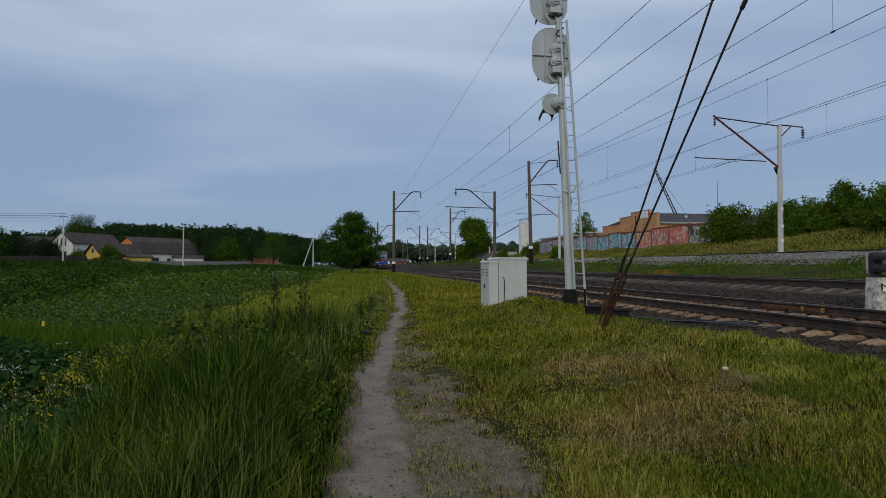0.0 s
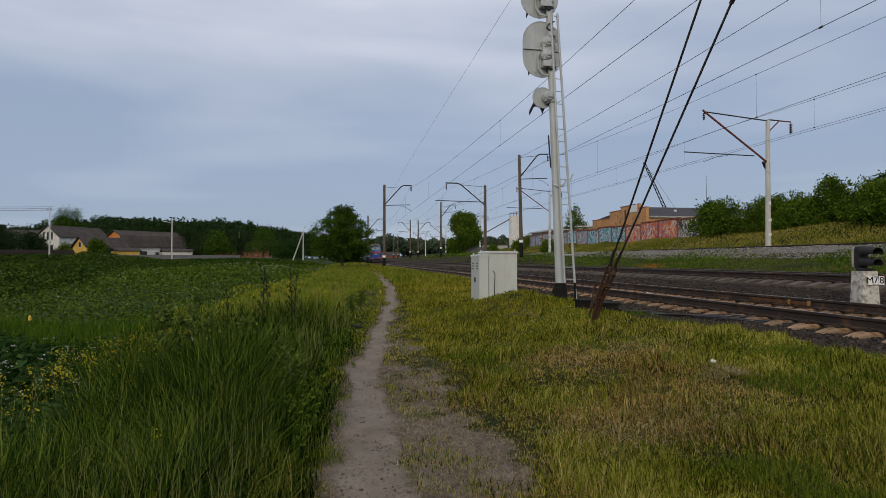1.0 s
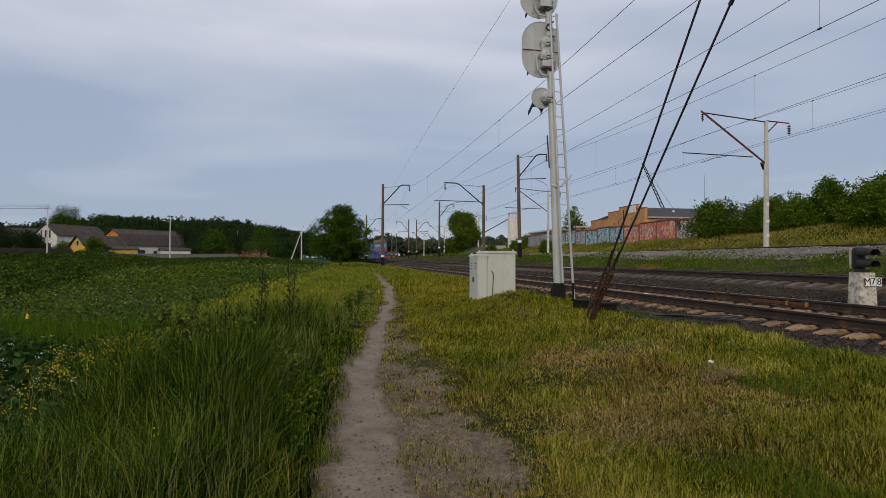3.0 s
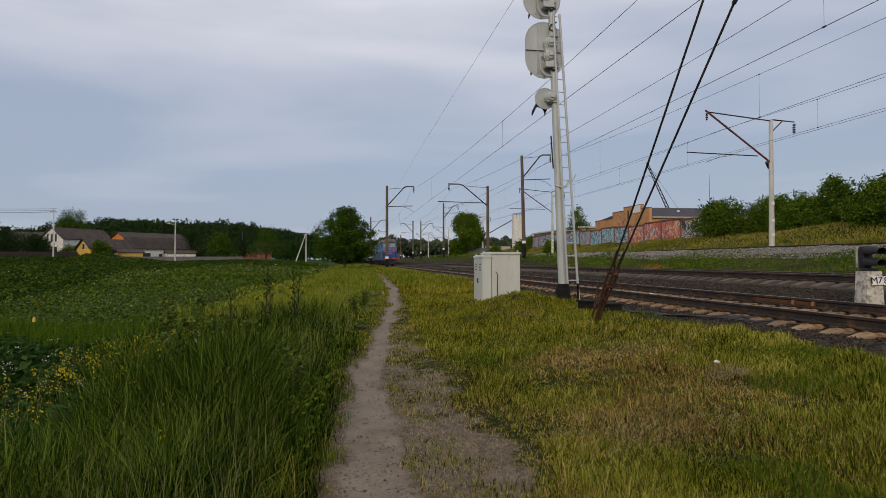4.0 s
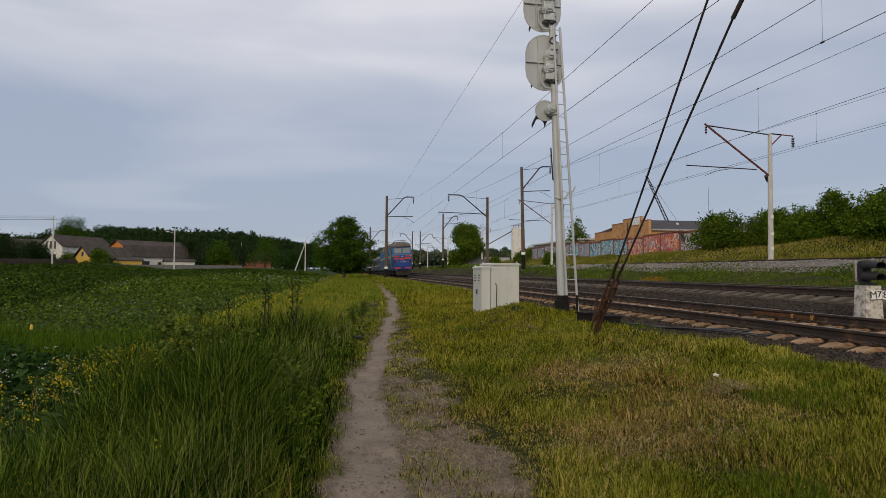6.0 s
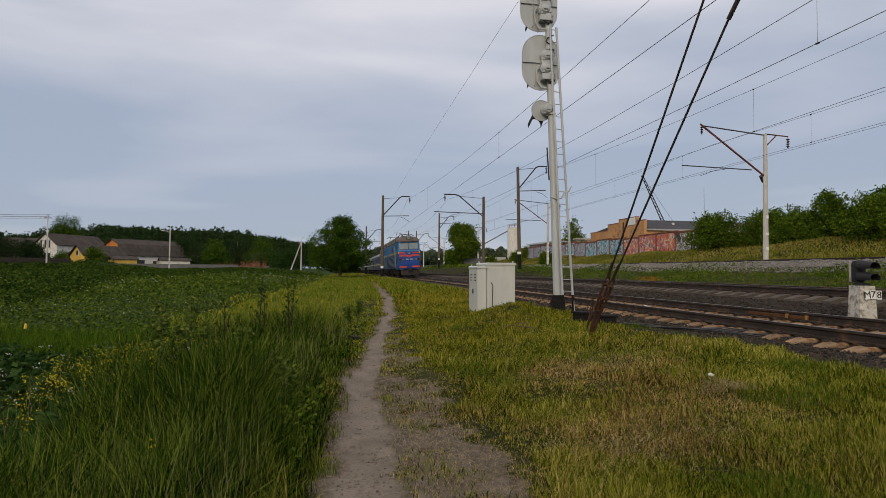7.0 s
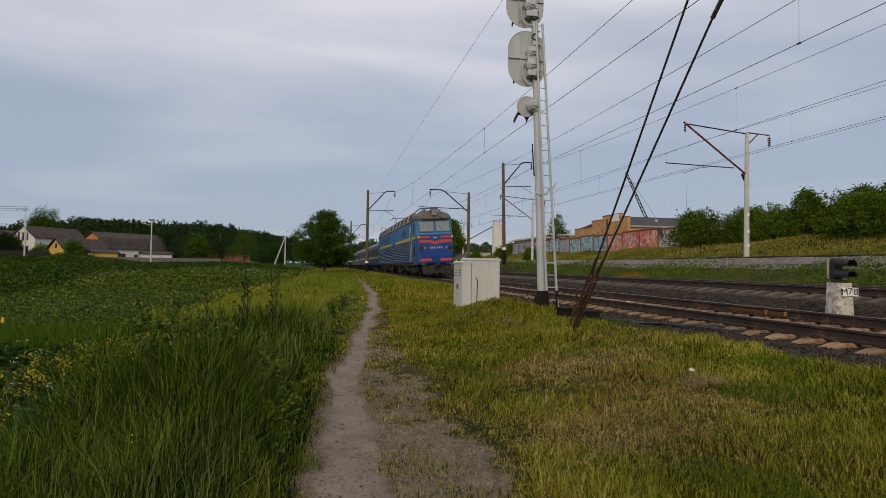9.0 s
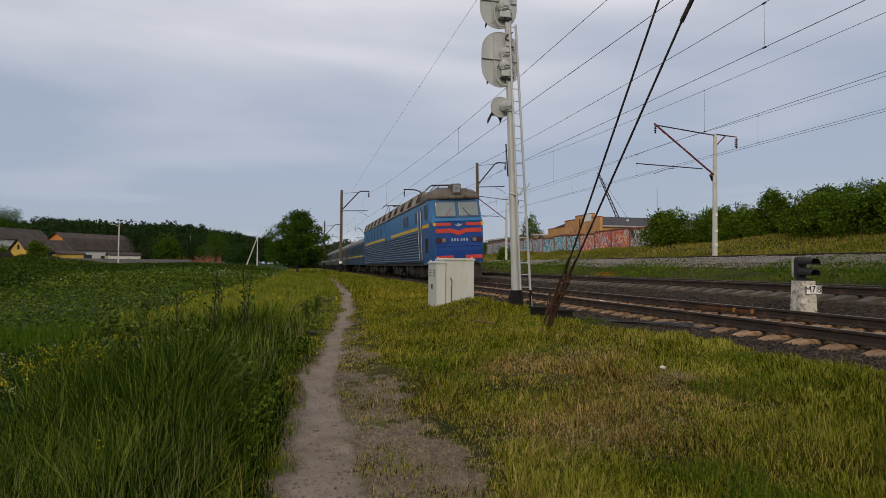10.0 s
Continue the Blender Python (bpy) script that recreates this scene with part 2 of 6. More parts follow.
def bare(x, y):
    """1 on trodden earth, 0 on grass."""
    y = np.asarray(y, float)
    ragged = 0.22 * wob(x, y, 2.7, 14.0) + 0.14 * wob(x, y, 7.3, 21.0)
    d = np.abs(x - path_middle(y)) / path_half(y)
    track = np.clip(1.55 + ragged * np.interp(y, [5, 14], [0.6, 1.6]) - d, 0, 1) * np.interp(y, [30, 48, 70], [1.0, 0.8, 0.45])
    edge = np.interp(y, [0, 4, 11, 14, 20, 30, 34], [1.47, 1.5, 1.5, 1.58, 2.1, 2.55, 2.5])
    trodden = np.clip((x - path_middle(y)) / 0.25, 0, 1) * np.clip((edge + 0.5 * ragged - x) / 0.35, 0, 1)
    trodden = trodden * np.clip(np.interp(y, [3, 5.5, 8, 14, 30], [0.8, 0.74, 0.56, 0.46, 0.4]) + 0.8 * ragged, 0.12, 0.8)
    worn = 0.42 * np.clip((path_middle(y) - x) / 0.2, 0, 1) * np.clip((x - path_middle(y) + path_half(y) + np.interp(y, [4, 12, 20, 40], [0.3, 0.35, 0.9, 1.0])) / 0.25, 0, 1) * np.clip(0.6 + 2.2 * ragged, 0, 1)
    return np.maximum(np.maximum(track, trodden), worn)


def ground_material():
    m = bpy.data.materials.new("meadow_earth_and_ballast")
    m.use_nodes = True
    nt = m.node_tree
    bsdf = nt.nodes["Principled BSDF"]
    mixed, stretch = mixers(nt)
    co = nt.nodes.new("ShaderNodeTexCoord")

    def noise_tex(s, detail=5.0, rough=0.55):
        n = nt.nodes.new("ShaderNodeTexNoise")
        n.inputs["Scale"].default_value, n.inputs["Detail"].default_value, n.inputs["Roughness"].default_value = s, detail, rough
        nt.links.new(co.outputs["Object"], n.inputs["Vector"])
        return n.outputs["Fac"]

    def attr(name):
        a = nt.nodes.new("ShaderNodeAttribute")
        a.attribute_name = name
        return a.outputs["Fac"]

    def calc(op, a, b):
        n = nt.nodes.new("ShaderNodeMath")
        n.operation = op
        for s, v in zip(n.inputs, (a, b)):
            if isinstance(v, float):
                s.default_value = v
            else:
                nt.links.new(v, s)
        return n.outputs[0]

    grass = mixed((0.015, 0.02, 0.005), (0.036, 0.04, 0.009), stretch(noise_tex(0.35), 0.35, 0.65))
    grass = mixed(grass, (0.06, 0.048, 0.02), stretch(noise_tex(1.7), 0.48, 0.75))
    far_field = mixed((0.016, 0.034, 0.006), (0.038, 0.062, 0.011), stretch(noise_tex(0.16, 6), 0.35, 0.65))
    grass = mixed(grass, far_field, attr("crop"))
    earth = mixed((0.15, 0.122, 0.095), (0.255, 0.21, 0.168), stretch(noise_tex(2.2, 6), 0.3, 0.7))
    earth = mixed(earth, (0.09, 0.07, 0.055), stretch(noise_tex(38, 4), 0.56, 0.72))
    trodden = mixed((0.085, 0.066, 0.048), (0.16, 0.128, 0.1), stretch(noise_tex(14, 6), 0.35, 0.65))
    earth = mixed(trodden, earth, stretch(calc("ADD", attr("bare"), calc("MULTIPLY", calc("SUBTRACT", noise_tex(3.0, 6), 0.5), 0.35)), 0.76, 0.95))
    grit = nt.nodes.new("ShaderNodeTexVoronoi")
    grit.inputs["Scale"].default_value = 26.0
    nt.links.new(co.outputs["Object"], grit.inputs["Vector"])
    edge = calc("ADD", attr("bare"), calc("MULTIPLY", calc("SUBTRACT", noise_tex(5.5, 6), 0.5), 1.1))
    col = mixed(grass, earth, stretch(edge, 0.42, 0.58))
    stones = mixed((0.016, 0.012, 0.009), (0.055, 0.043, 0.034), grit.outputs["Color"])
    col = mixed(col, stones, stretch(calc("ADD", attr("ballast"), calc("MULTIPLY", calc("SUBTRACT", noise_tex(3.5, 5), 0.5), 0.7)), 0.42, 0.58))
    pale = mixed((0.11, 0.1, 0.09), (0.27, 0.255, 0.235), grit.outputs["Color"])
    col = mixed(col, pale, stretch(attr("pale"), 0.4, 0.6))
    nt.links.new(col, bsdf.inputs["Base Color"])
    bsdf.inputs["Roughness"].default_value = 0.95
    bsdf.inputs["Specular IOR Level"].default_value = 0.08
    b = nt.nodes.new("ShaderNodeBump")
    b.inputs["Strength"].default_value, b.inputs["Distance"].default_value = 0.6, 0.03
    nt.links.new(calc("ADD", noise_tex(30, 5), calc("MULTIPLY", grit.outputs["Distance"], 0.8)), b.inputs["Height"])
    nt.links.new(b.outputs[0], bsdf.inputs["Normal"])
    return m


def make_ground():
    xs = np.unique(np.round(np.concatenate([[-900, -650, -400, -300, -220, -160, -130], np.arange(-110, -14, 3.0), np.arange(-14, -3, 0.5), np.arange(-3, 7.2, 0.1), np.arange(7.2, 16, 0.3), np.arange(16, 60, 1.0), [64, 70, 80, 90, 120, 200, 300, 450, 700, 1000]]), 3))
    ys = np.unique(np.round(np.concatenate([[-300, -120, -60, -30, -15, -8, -4, -2, 0], np.arange(1, 24, 0.14), np.arange(24, 60, 0.7), np.arange(60, 170, 2.5), [180, 200, 230, 270, 330, 420, 600, 900, 1500, 2600]]), 3))
    gx, gy = np.meshgrid(xs, ys)
    gz = land(gx, gy)
    gz = gz + bare(gx, gy) * (0.012 * wob(gx, gy, 9.0, 3.0) - 0.03)
    nx, ny = len(xs), len(ys)
    i = (np.arange(ny - 1)[:, None] * nx + np.arange(nx - 1)[None, :]).ravel()
    faces = np.stack([i, i + 1, i + 1 + nx, i + nx], 1)
    me = raw_mesh("ground", np.stack([gx, gy, gz], -1).reshape(-1, 3), faces, ground_material(), True)
    x, y = gx.ravel(), gy.ravel()
    near_edge = 6.25 - 0.75 * np.exp(-((y - 11.5) / 2.5) ** 2)
    fields = {
        "bare": bare(x, y),
        "ballast": np.clip((x - near_edge) / 0.4, 0, 1) * np.clip((23 - x) / 7.0, 0, 1),
        "pale": np.clip((x - 30.5) / 0.8, 0, 1) * np.clip((37.2 - x) / 0.6, 0, 1),
        "crop": np.clip((-3.2 - x) / 1.5, 0, 1),
    }
    for key, values in fields.items():
        me.attributes.new(key, "FLOAT", "POINT").data.foreach_set("value", values.astype(np.float32))
    return tagged(new("ground", me), "grassy ground with a trodden earth path and railway ballast", "ground", kind="structure")


make_ground()


# ---- railway tracks ----
def rail_outline(x, top):
    h = [(-0.075, -0.18), (0.075, -0.18), (0.075, -0.165), (0.012, -0.14), (0.01, -0.055), (0.037, -0.04), (0.037, -0.006), (0.028, 0), (-0.028, 0), (-0.037, -0.006), (-0.037, -0.04), (-0.01, -0.055), (-0.012, -0.14), (-0.075, -0.165)]
    return [(x + a, top + b) for a, b in h]


def make_track(name, x, top, cant, sleeper_mat, label, y_near, count):
    """Two rails on concrete sleepers; the nearest sleepers are pieces of their own."""
    tr = thing(name, None, label, "railway track", kind="structure")
    slope = cant / 1.52
    for sx, z in ((-0.76, top - cant / 2), (0.76, top + cant / 2)):
        rail = part("rail", extrude_profile(rail_outline(x + sx, z), -25, 620), M_RAIL, tr)
        part("rail_head", B(x + sx - 0.026, x + sx + 0.026, -25, 620, z - 0.004, z + 0.003), M_RAILTOP, rail, "worn shiny running surface")
    bm = extrude_profile([(-1.35, -0.26), (1.35, -0.26), (1.35, -0.1), (1.0, 0.0), (0.5, 0.0), (0.35, -0.05), (-0.35, -0.05), (-0.5, 0.0), (-1.0, 0.0), (-1.35, -0.1)], -0.13, 0.13)
    bmesh.ops.bevel(bm, geom=[e for e in bm.edges if abs(e.verts[0].co.y - e.verts[1].co.y) < 0.01 and e.verts[0].co.z > -0.1 and e.verts[1].co.z > -0.1], offset=0.025, segments=1, affect="EDGES")
    me = put(bm, "sleeper", sleeper_mat)
    fast = bmesh.new()
    for sx in (-0.76, 0.76):
        for side in (-1, 1):
            box(fast, sx + side * 0.11 - 0.045, sx + side * 0.11 + 0.045, -0.05, 0.05, -0.01, 0.03)
            rod(fast, (sx + side * 0.11, 0, 0.0), (sx + side * 0.11, 0, 0.075), 0.018, seg=6)
            rod(fast, (sx + side * 0.085, -0.06, 0.035), (sx + side * 0.085, 0.06, 0.035), 0.02, seg=6)
    fast_me = put(fast, "rail_clamp", M_RAIL)
    rng = random.Random(int(x * 10))
    tilt = -math.degrees(math.atan(slope))
    for i in range(count):
        y = y_near + i * 0.6 + rng.uniform(-0.03, 0.03)
        m = pose(x + rng.uniform(-0.03, 0.03), y, top - 0.185, 0, tilt, rng.uniform(-1.2, 1.2))
        s = part("sleeper", me, None, tr, m=m)
        if i < 60:
            part("rail_clamp", fast_me, None, s)
    far_bm = bmesh.new()
    for i in range(count, count + 500):
        y = y_near + i * 0.6
        box(far_bm, x - 1.35, x + 1.35, y - 0.13, y + 0.13, top - 0.3, top - 0.19)
    tagged(part("far_sleepers", far_bm, sleeper_mat, tr), kind="stuff")
    return tr


make_track("track_1", TRACK1, RAIL1, CANT, M_SLEEPER, "rusty rails on stained concrete sleepers in dark ballast", 2.2, 110)
make_track("track_2", TRACK2, RAIL2, 0.0, M_SLEEPER2, "dark rails on grey concrete sleepers", 4.0, 110)
make_track("track_3", TRACK3, RAIL3, 0.0, M_SLEEPER2, "rails on an embankment of pale crushed stone", 14.0, 30)
M_JOINTBAND = material("dull_yellow_paint", (0.3, 0.16, 0.04), 0.7, 0, 0.2, 6, 60, 0.1)
M_JOINT = material("orange_joint_bar", (0.11, 0.05, 0.022), 0.8, 0.1, 0.3, 6, 60, 0.2, (0.1, 0.05, 0.03), 0.3)
joint = thing("rail_joint", pose(TRACK1 + 0.76, JOINT_Y, RAIL1 + CANT / 2 - 0.1), "rusty orange insulated joint bolted to the rail", "rail joint")
part("bar", B(-0.05, -0.018, -0.9, 0.9, -0.045, 0.03, bevel=0.006), M_JOINT, joint)
for yy in (-0.32, -0.86):
    part("band", B(-0.058, -0.02, yy - 0.03, yy + 0.03, -0.06, 0.05), M_JOINTBAND, joint, "yellow painted band")


# ---- trackside things ----
def mast_arm(parent, z, reach, drop, x_side, mat, straight=False):
    """A bracket: sloping strut, stay, registration tube and insulator."""
    s = x_side
    if straight:
        part("bracket", rods([(0.0, 0, z - 3.6), (s * reach, 0, z + 1.0)], 0.09, 8), mat, parent, "red oxide painted bracket")
        part("stay", rods([(0, 0, z + 0.3), (s * (reach - 0.3), 0, z + 0.85)], 0.06), M_STEELDARK, parent)
        part("rear_bracket", rods([(-s * 2.4, 0, z + 0.3), (0, 0, z + 0.42), (-s * 1.2, 0, z + 0.36), (0, 0, z - 0.8)], 0.06), M_RUSTRED, parent)
        rear = bmesh.new()
        for k in range(4):
            rod(rear, (-s * 2.4, 0, z + 0.05 - k * 0.22), (-s * 2.4, 0, z - 0.07 - k * 0.22), 0.17, 0.07, 8)
        rod(rear, (-s * 2.4, 0, z + 0.3), (-s * 2.4, 0, z - 0.85), 0.03, seg=6)
        part("rear_insulator", rear, M_INSULATOR, parent)
    else:
        part("bracket", rods([(0, 0, z - 2.7), (s * reach * 0.62, 0, z - 0.15), (s * reach * 0.72, 0, z), (s * reach, 0, z)], 0.075, 8), mat, parent)
        part("stay", rods([(0, 0, z - 0.4), (s * reach * 0.6, 0, z - 0.2)], 0.025), M_STEELDARK, parent)
    ins = bmesh.new()
    zi = z + (0.9 if straight else 0.0)
    for k in range(4):
        rod(ins, (s * reach * 0.98, 0, zi - 0.2 - k * 0.16), (s * reach * 0.98, 0, zi - 0.3 - k * 0.16), 0.13, 0.05, 8)
    rod(ins, (s * reach * 0.98, 0, zi), (s * reach * 0.98, 0, zi - 0.9), 0.025, seg=6)
    part("insulator", ins, M_INSULATOR, parent)
    zr = z - drop
    part("registration_tube", rods([(s * 1.4 if straight else 0, 0, zr), (s * reach * (1.28 if straight else 1.25 if reach > 4.5 else 0.95), 0, zr + 0.12)], 0.05), M_STEELDARK, parent)
    part("steady_arm", rods([(s * reach * 0.62, 0, zr - 0.05), (s * reach * 0.8, 0, zr - 0.25), (s * reach * 1.0, 0, zr - 0.75)], 0.022), M_STEELDARK, parent)


def mast(x, y, height, brown, arms, lean=0.0, label="", base=None):
    z0 = float(land(x, y)) if base is None else base
    ob = thing("catenary_mast", pose(x, y, z0 - 0.3, 0, lean, 0), label, "railway mast", "catenary masts")
    r0, r1 = (0.22, 0.16) if brown else (0.25, 0.17)
    part("pole", Rod((0, 0, 0), (0, 0, height + 0.3), r0, r1, 16), M_MASTBROWN if brown else M_MASTPALE, ob)
    if brown:
        part("foot_paint", Rod((0, 0, 0), (0, 0, 1.7), r0 + 0.012, r0 + 0.008, 16), M_BLACKPAINT, ob, "black bitumen painted foot")
        part("white_band", Rod((0, 0, 1.7), (0, 0, 2.0), r0 + 0.012, r0 + 0.008, 16), M_WHITEPAINT, ob, "white painted band")
    else:
        for k, (zz, w, h) in enumerate(((1.0, 0.12, 0.24), (2.35, 0.13, 0.2), (3.9, 0.1, 0.24))):
            part("plate", B(-w, w, -r0 - 0.02, -r0 + 0.05, zz, zz + h * 1.2), M_WHITEPAINT, ob, "small white plate")
    for z, reach, drop, s, straight in arms:
        mast_arm(ob, z, reach, drop, s, M_RUSTRED if straight else M_STEELDARK, straight)
    return ob


mast(5.2, 80.2, 11.25, True, [(11.5, 3.7, 2.75, 1, False)], 0, "brown stained concrete mast standing beside the tracks")
mast(17.2, 72.0, 10.4, True, [(10.9, 5.0, 2.3, -1, False)], 0, "brown concrete mast with a long bracket over the tracks", 0.5)
mast(20.0, 65.8, 11.5, True, [(11.9, 3.5, 2.9, 1, False)], -1.2, "brown concrete mast on the grassy bank", 2.2)
mast(20.0, 124.0, 11.3, True, [(11.0, 3.2, 1.6, 1, False)], 0, "brown concrete mast farther along the bank", 2.6)
mast(38.6, 49.2, 11.5, False, [(11.4, 6.6, 3.0, -1, True)], 0.3, "pale concrete mast with a red bracket", 3.1)
mast(38.6, 108.6, 11.3, False, [(11.4, 6.6, 3.0, -1, True)], 0, "pale concrete mast with a red bracket", 3.3)


def wire(name, pts, r, label):
    cu = bpy.data.curves.new(name, "CURVE")
    cu.dimensions, cu.bevel_depth, cu.bevel_resolution = "3D", r, 1
    sp = cu.splines.new("POLY")
    sp.points.add(len(pts) - 1)
    for p, q in zip(sp.points, pts):
        p.co = (*q, 1)
    cu.materials.append(M_WIRE)
    return tagged(new(name, cu), label, "overhead wire", "overhead wires")


def catenary(x, contact, carrier, stations, r=0.011, sag=1.0):
    """A contact wire under a sagging carrier, joined by droppers."""
    line, top, k = [], [], 0
    for a, b in zip(stations, stations[1:]):
        for i in range(12):
            u = i / 12
            y = a + (b - a) * u
            zc = carrier - sag * 4 * u * (1 - u)
            top.append((x, y, zc))
            line.append((x, y, contact))
    c = wire("carrier_wire", top, r, "sagging carrier wire over the rails")
    wire("contact_wire", line, r, "straight contact wire over the rails")
    for (p, q) in list(zip(top, line))[1::3]:
        bm = rod(bmesh.new(), p, q, r * 0.6, seg=4)
        rod(bm, (q[0], q[1] - 0.06, q[2]), (q[0], q[1] + 0.06, q[2]), r * 3, seg=5)
        rod(bm, (p[0], p[1] - 0.06, p[2]), (p[0], p[1] + 0.06, p[2]), r * 3, seg=5)
        part("dropper", bm, M_WIRE, c)


catenary(TRACK1, 8.0, 11.3, [-35, 80, 138, 196, 254, 312, 370], 0.0095, 1.95)
catenary(TRACK2, 7.87, 10.47, [-15, 72, 130, 188, 246, 304, 362], 0.0095, 1.5)
catenary(33.2, 11.1, 13.35, [-20, 49, 108.6, 168, 228, 288], 0.012, 0.4)
catenary(23.0, 9.7, 13.2, [-20, 66, 124, 171, 262], 0.011, 1.1)
wire("feeder_wire", [(5.3 + 0.003 * y, y, 10.0 + 0.2 * math.sin(y * 0.05)) for y in range(-20, 400, 10)], 0.006, "thin feeder wire beside the tracks")
wire("feeder_wire", [(40.5, y, 13.0) for y in range(-20, 400, 20)], 0.014, "bare feeder wire over the embankment")


def stadium(w, h, n=10):
    """Outline (x, z) of a plate with round ends."""
    r = w / 2
    return [(r * math.cos(a), h / 2 - r + r * math.sin(a)) for a in [math.pi * k / n for k in range(n + 1)]] + [(r * math.cos(a), -h / 2 + r + r * math.sin(a)) for a in [math.pi + math.pi * k / n for k in range(n + 1)]]


def signal_head(ob, x, z, w, h, lamps):
    """A shield seen from behind, its lamp cases, clamps and hoods."""
    head = part("shield", extrude_profile([(x + a, z + b) for a, b in stadium(w, h)], 0.1, 0.13), M_SIGNAL, ob, "round-ended silver shield plate")
    rim = bmesh.new()
    pts = [(x + a, 0.1, z + b) for a, b in stadium(w, h)]
    for a, b in zip(pts, pts[1:] + pts[:1]):
        rod(rim, a, b, 0.012, seg=5)
    part("rim", rim, M_SIGNAL, head)
    for dz in lamps:
        case = bmesh.new()
        rod(case, (x + 0.12, 0.12, z + dz), (x + 0.12, -0.1, z + dz), 0.17, 0.15, 20)
        rod(case, (x + 0.12, -0.1, z + dz), (x + 0.12, -0.17, z + dz), 0.15, 0.1, 20)
        rod(case, (x + 0.12, -0.03, z + dz), (x + 0.12, -0.055, z + dz), 0.175, seg=20)
        box(case, x + 0.06, x + 0.18, -0.21, -0.1, z + dz - 0.045, z + dz + 0.045, bevel=0.015)
        box(case, x + 0.2, x + 0.32, -0.12, 0.1, z + dz - 0.1, z + dz + 0.02, bevel=0.015)
        rod(case, (x + 0.02, -0.14, z + dz - 0.12), (x + 0.02, -0.02, z + dz - 0.12), 0.025, seg=8)
        part("lamp_case", case, M_SIGNAL, head, "round lamp case")
        hood = bmesh.new()
        n = 10
        for k in range(n):
            a0, a1 = math.pi * 1.25 * k / n - 0.39, math.pi * 1.25 * (k + 1) / n - 0.39
            va = [bm_pt for bm_pt in ((x + 0.17 * math.cos(a0), 0.13, z + dz + 0.17 * math.sin(a0)), (x + 0.17 * math.cos(a1), 0.13, z + dz + 0.17 * math.sin(a1)), (x + 0.19 * math.cos(a1), 0.74, z + dz - 0.27 + 0.19 * math.sin(a1)), (x + 0.19 * math.cos(a0), 0.74, z + dz - 0.27 + 0.19 * math.sin(a0)))]
            hood.faces.new([hood.verts.new(p) for p in va])
        bmesh.ops.remove_doubles(hood, verts=hood.verts, dist=0.001)
        bmesh.ops.solidify(hood, geom=hood.faces, thickness=0.008)
        part("hood", hood, M_BLACK, head, "black lamp hood")
    if len(lamps) > 1:
        part("batten", B(x - 0.2, x - 0.175, 0.06, 0.1, z - h * 0.42, z + h * 0.43), M_SIGNAL, head)
        part("batten", B(x - w * 0.49, x + 0.05, 0.05, 0.1, z - 0.02, z + 0.02), M_SIGNAL, head)
        part("batten", B(x + 0.3, x + w * 0.49, 0.05, 0.1, z - 0.05, z - 0.015), M_SIGNAL, head)
        lo, hi = min(lamps), max(lamps)
        spine = bmesh.new()
        box(spine, x - 0.02, x + 0.25, -0.1, 0.1, z + lo, z + hi, bevel=0.03)
        box(spine, x - 0.03, x + 0.3, -0.15, 0.08, z + lo - 0.34, z + lo - 0.17, bevel=0.02)
        part("junction_case", spine, M_SIGNAL, head, "dented grey junction case")
        part("bracket", rods([(x + 0.05, -0.1, z + lo - 0.3), (x + 0.2, -0.12, z + lo - 0.42), (x + 0.34, -0.05, z + lo - 0.34)], 0.03, 8), M_STEELDARK, head, "dark bracket")
        part("conduit", rods([(x + 0.16, -0.06, z - h * 0.49), (x - 0.02, -0.02, z - h * 0.47), (x - 0.12, 0.02, z - h * 0.36), (x - 0.14, 0.03, z + lo - 0.05), (x - 0.08, -0.02, z + lo + 0.06)], 0.024, 8), M_SIGNAL, head)
        part("wire_loop", rods([(x + 0.3, -0.12, z + h * 0.46), (x + 0.12, -0.12, z + h * 0.4), (x + 0.08, -0.1, z + h * 0.34), (x + 0.2, -0.1, z + h * 0.3)], 0.018, 6), M_STEELDARK, head, "dark cable loop")
    for dz in ((-0.36, 0.36) if len(lamps) > 1 else (-0.12,)):
        cl = bmesh.new()
        rod(cl, (0.24 + x, -0.02, z + dz - 0.03), (0.24 + x, -0.02, z + dz + 0.03), 0.125, seg=14)
        box(cl, x + 0.1, x + 0.3, -0.06, 0.1, z + dz - 0.03, z + dz + 0.03, bevel=0.008)
        part("clamp", cl, M_SIGNAL, head)
    return head


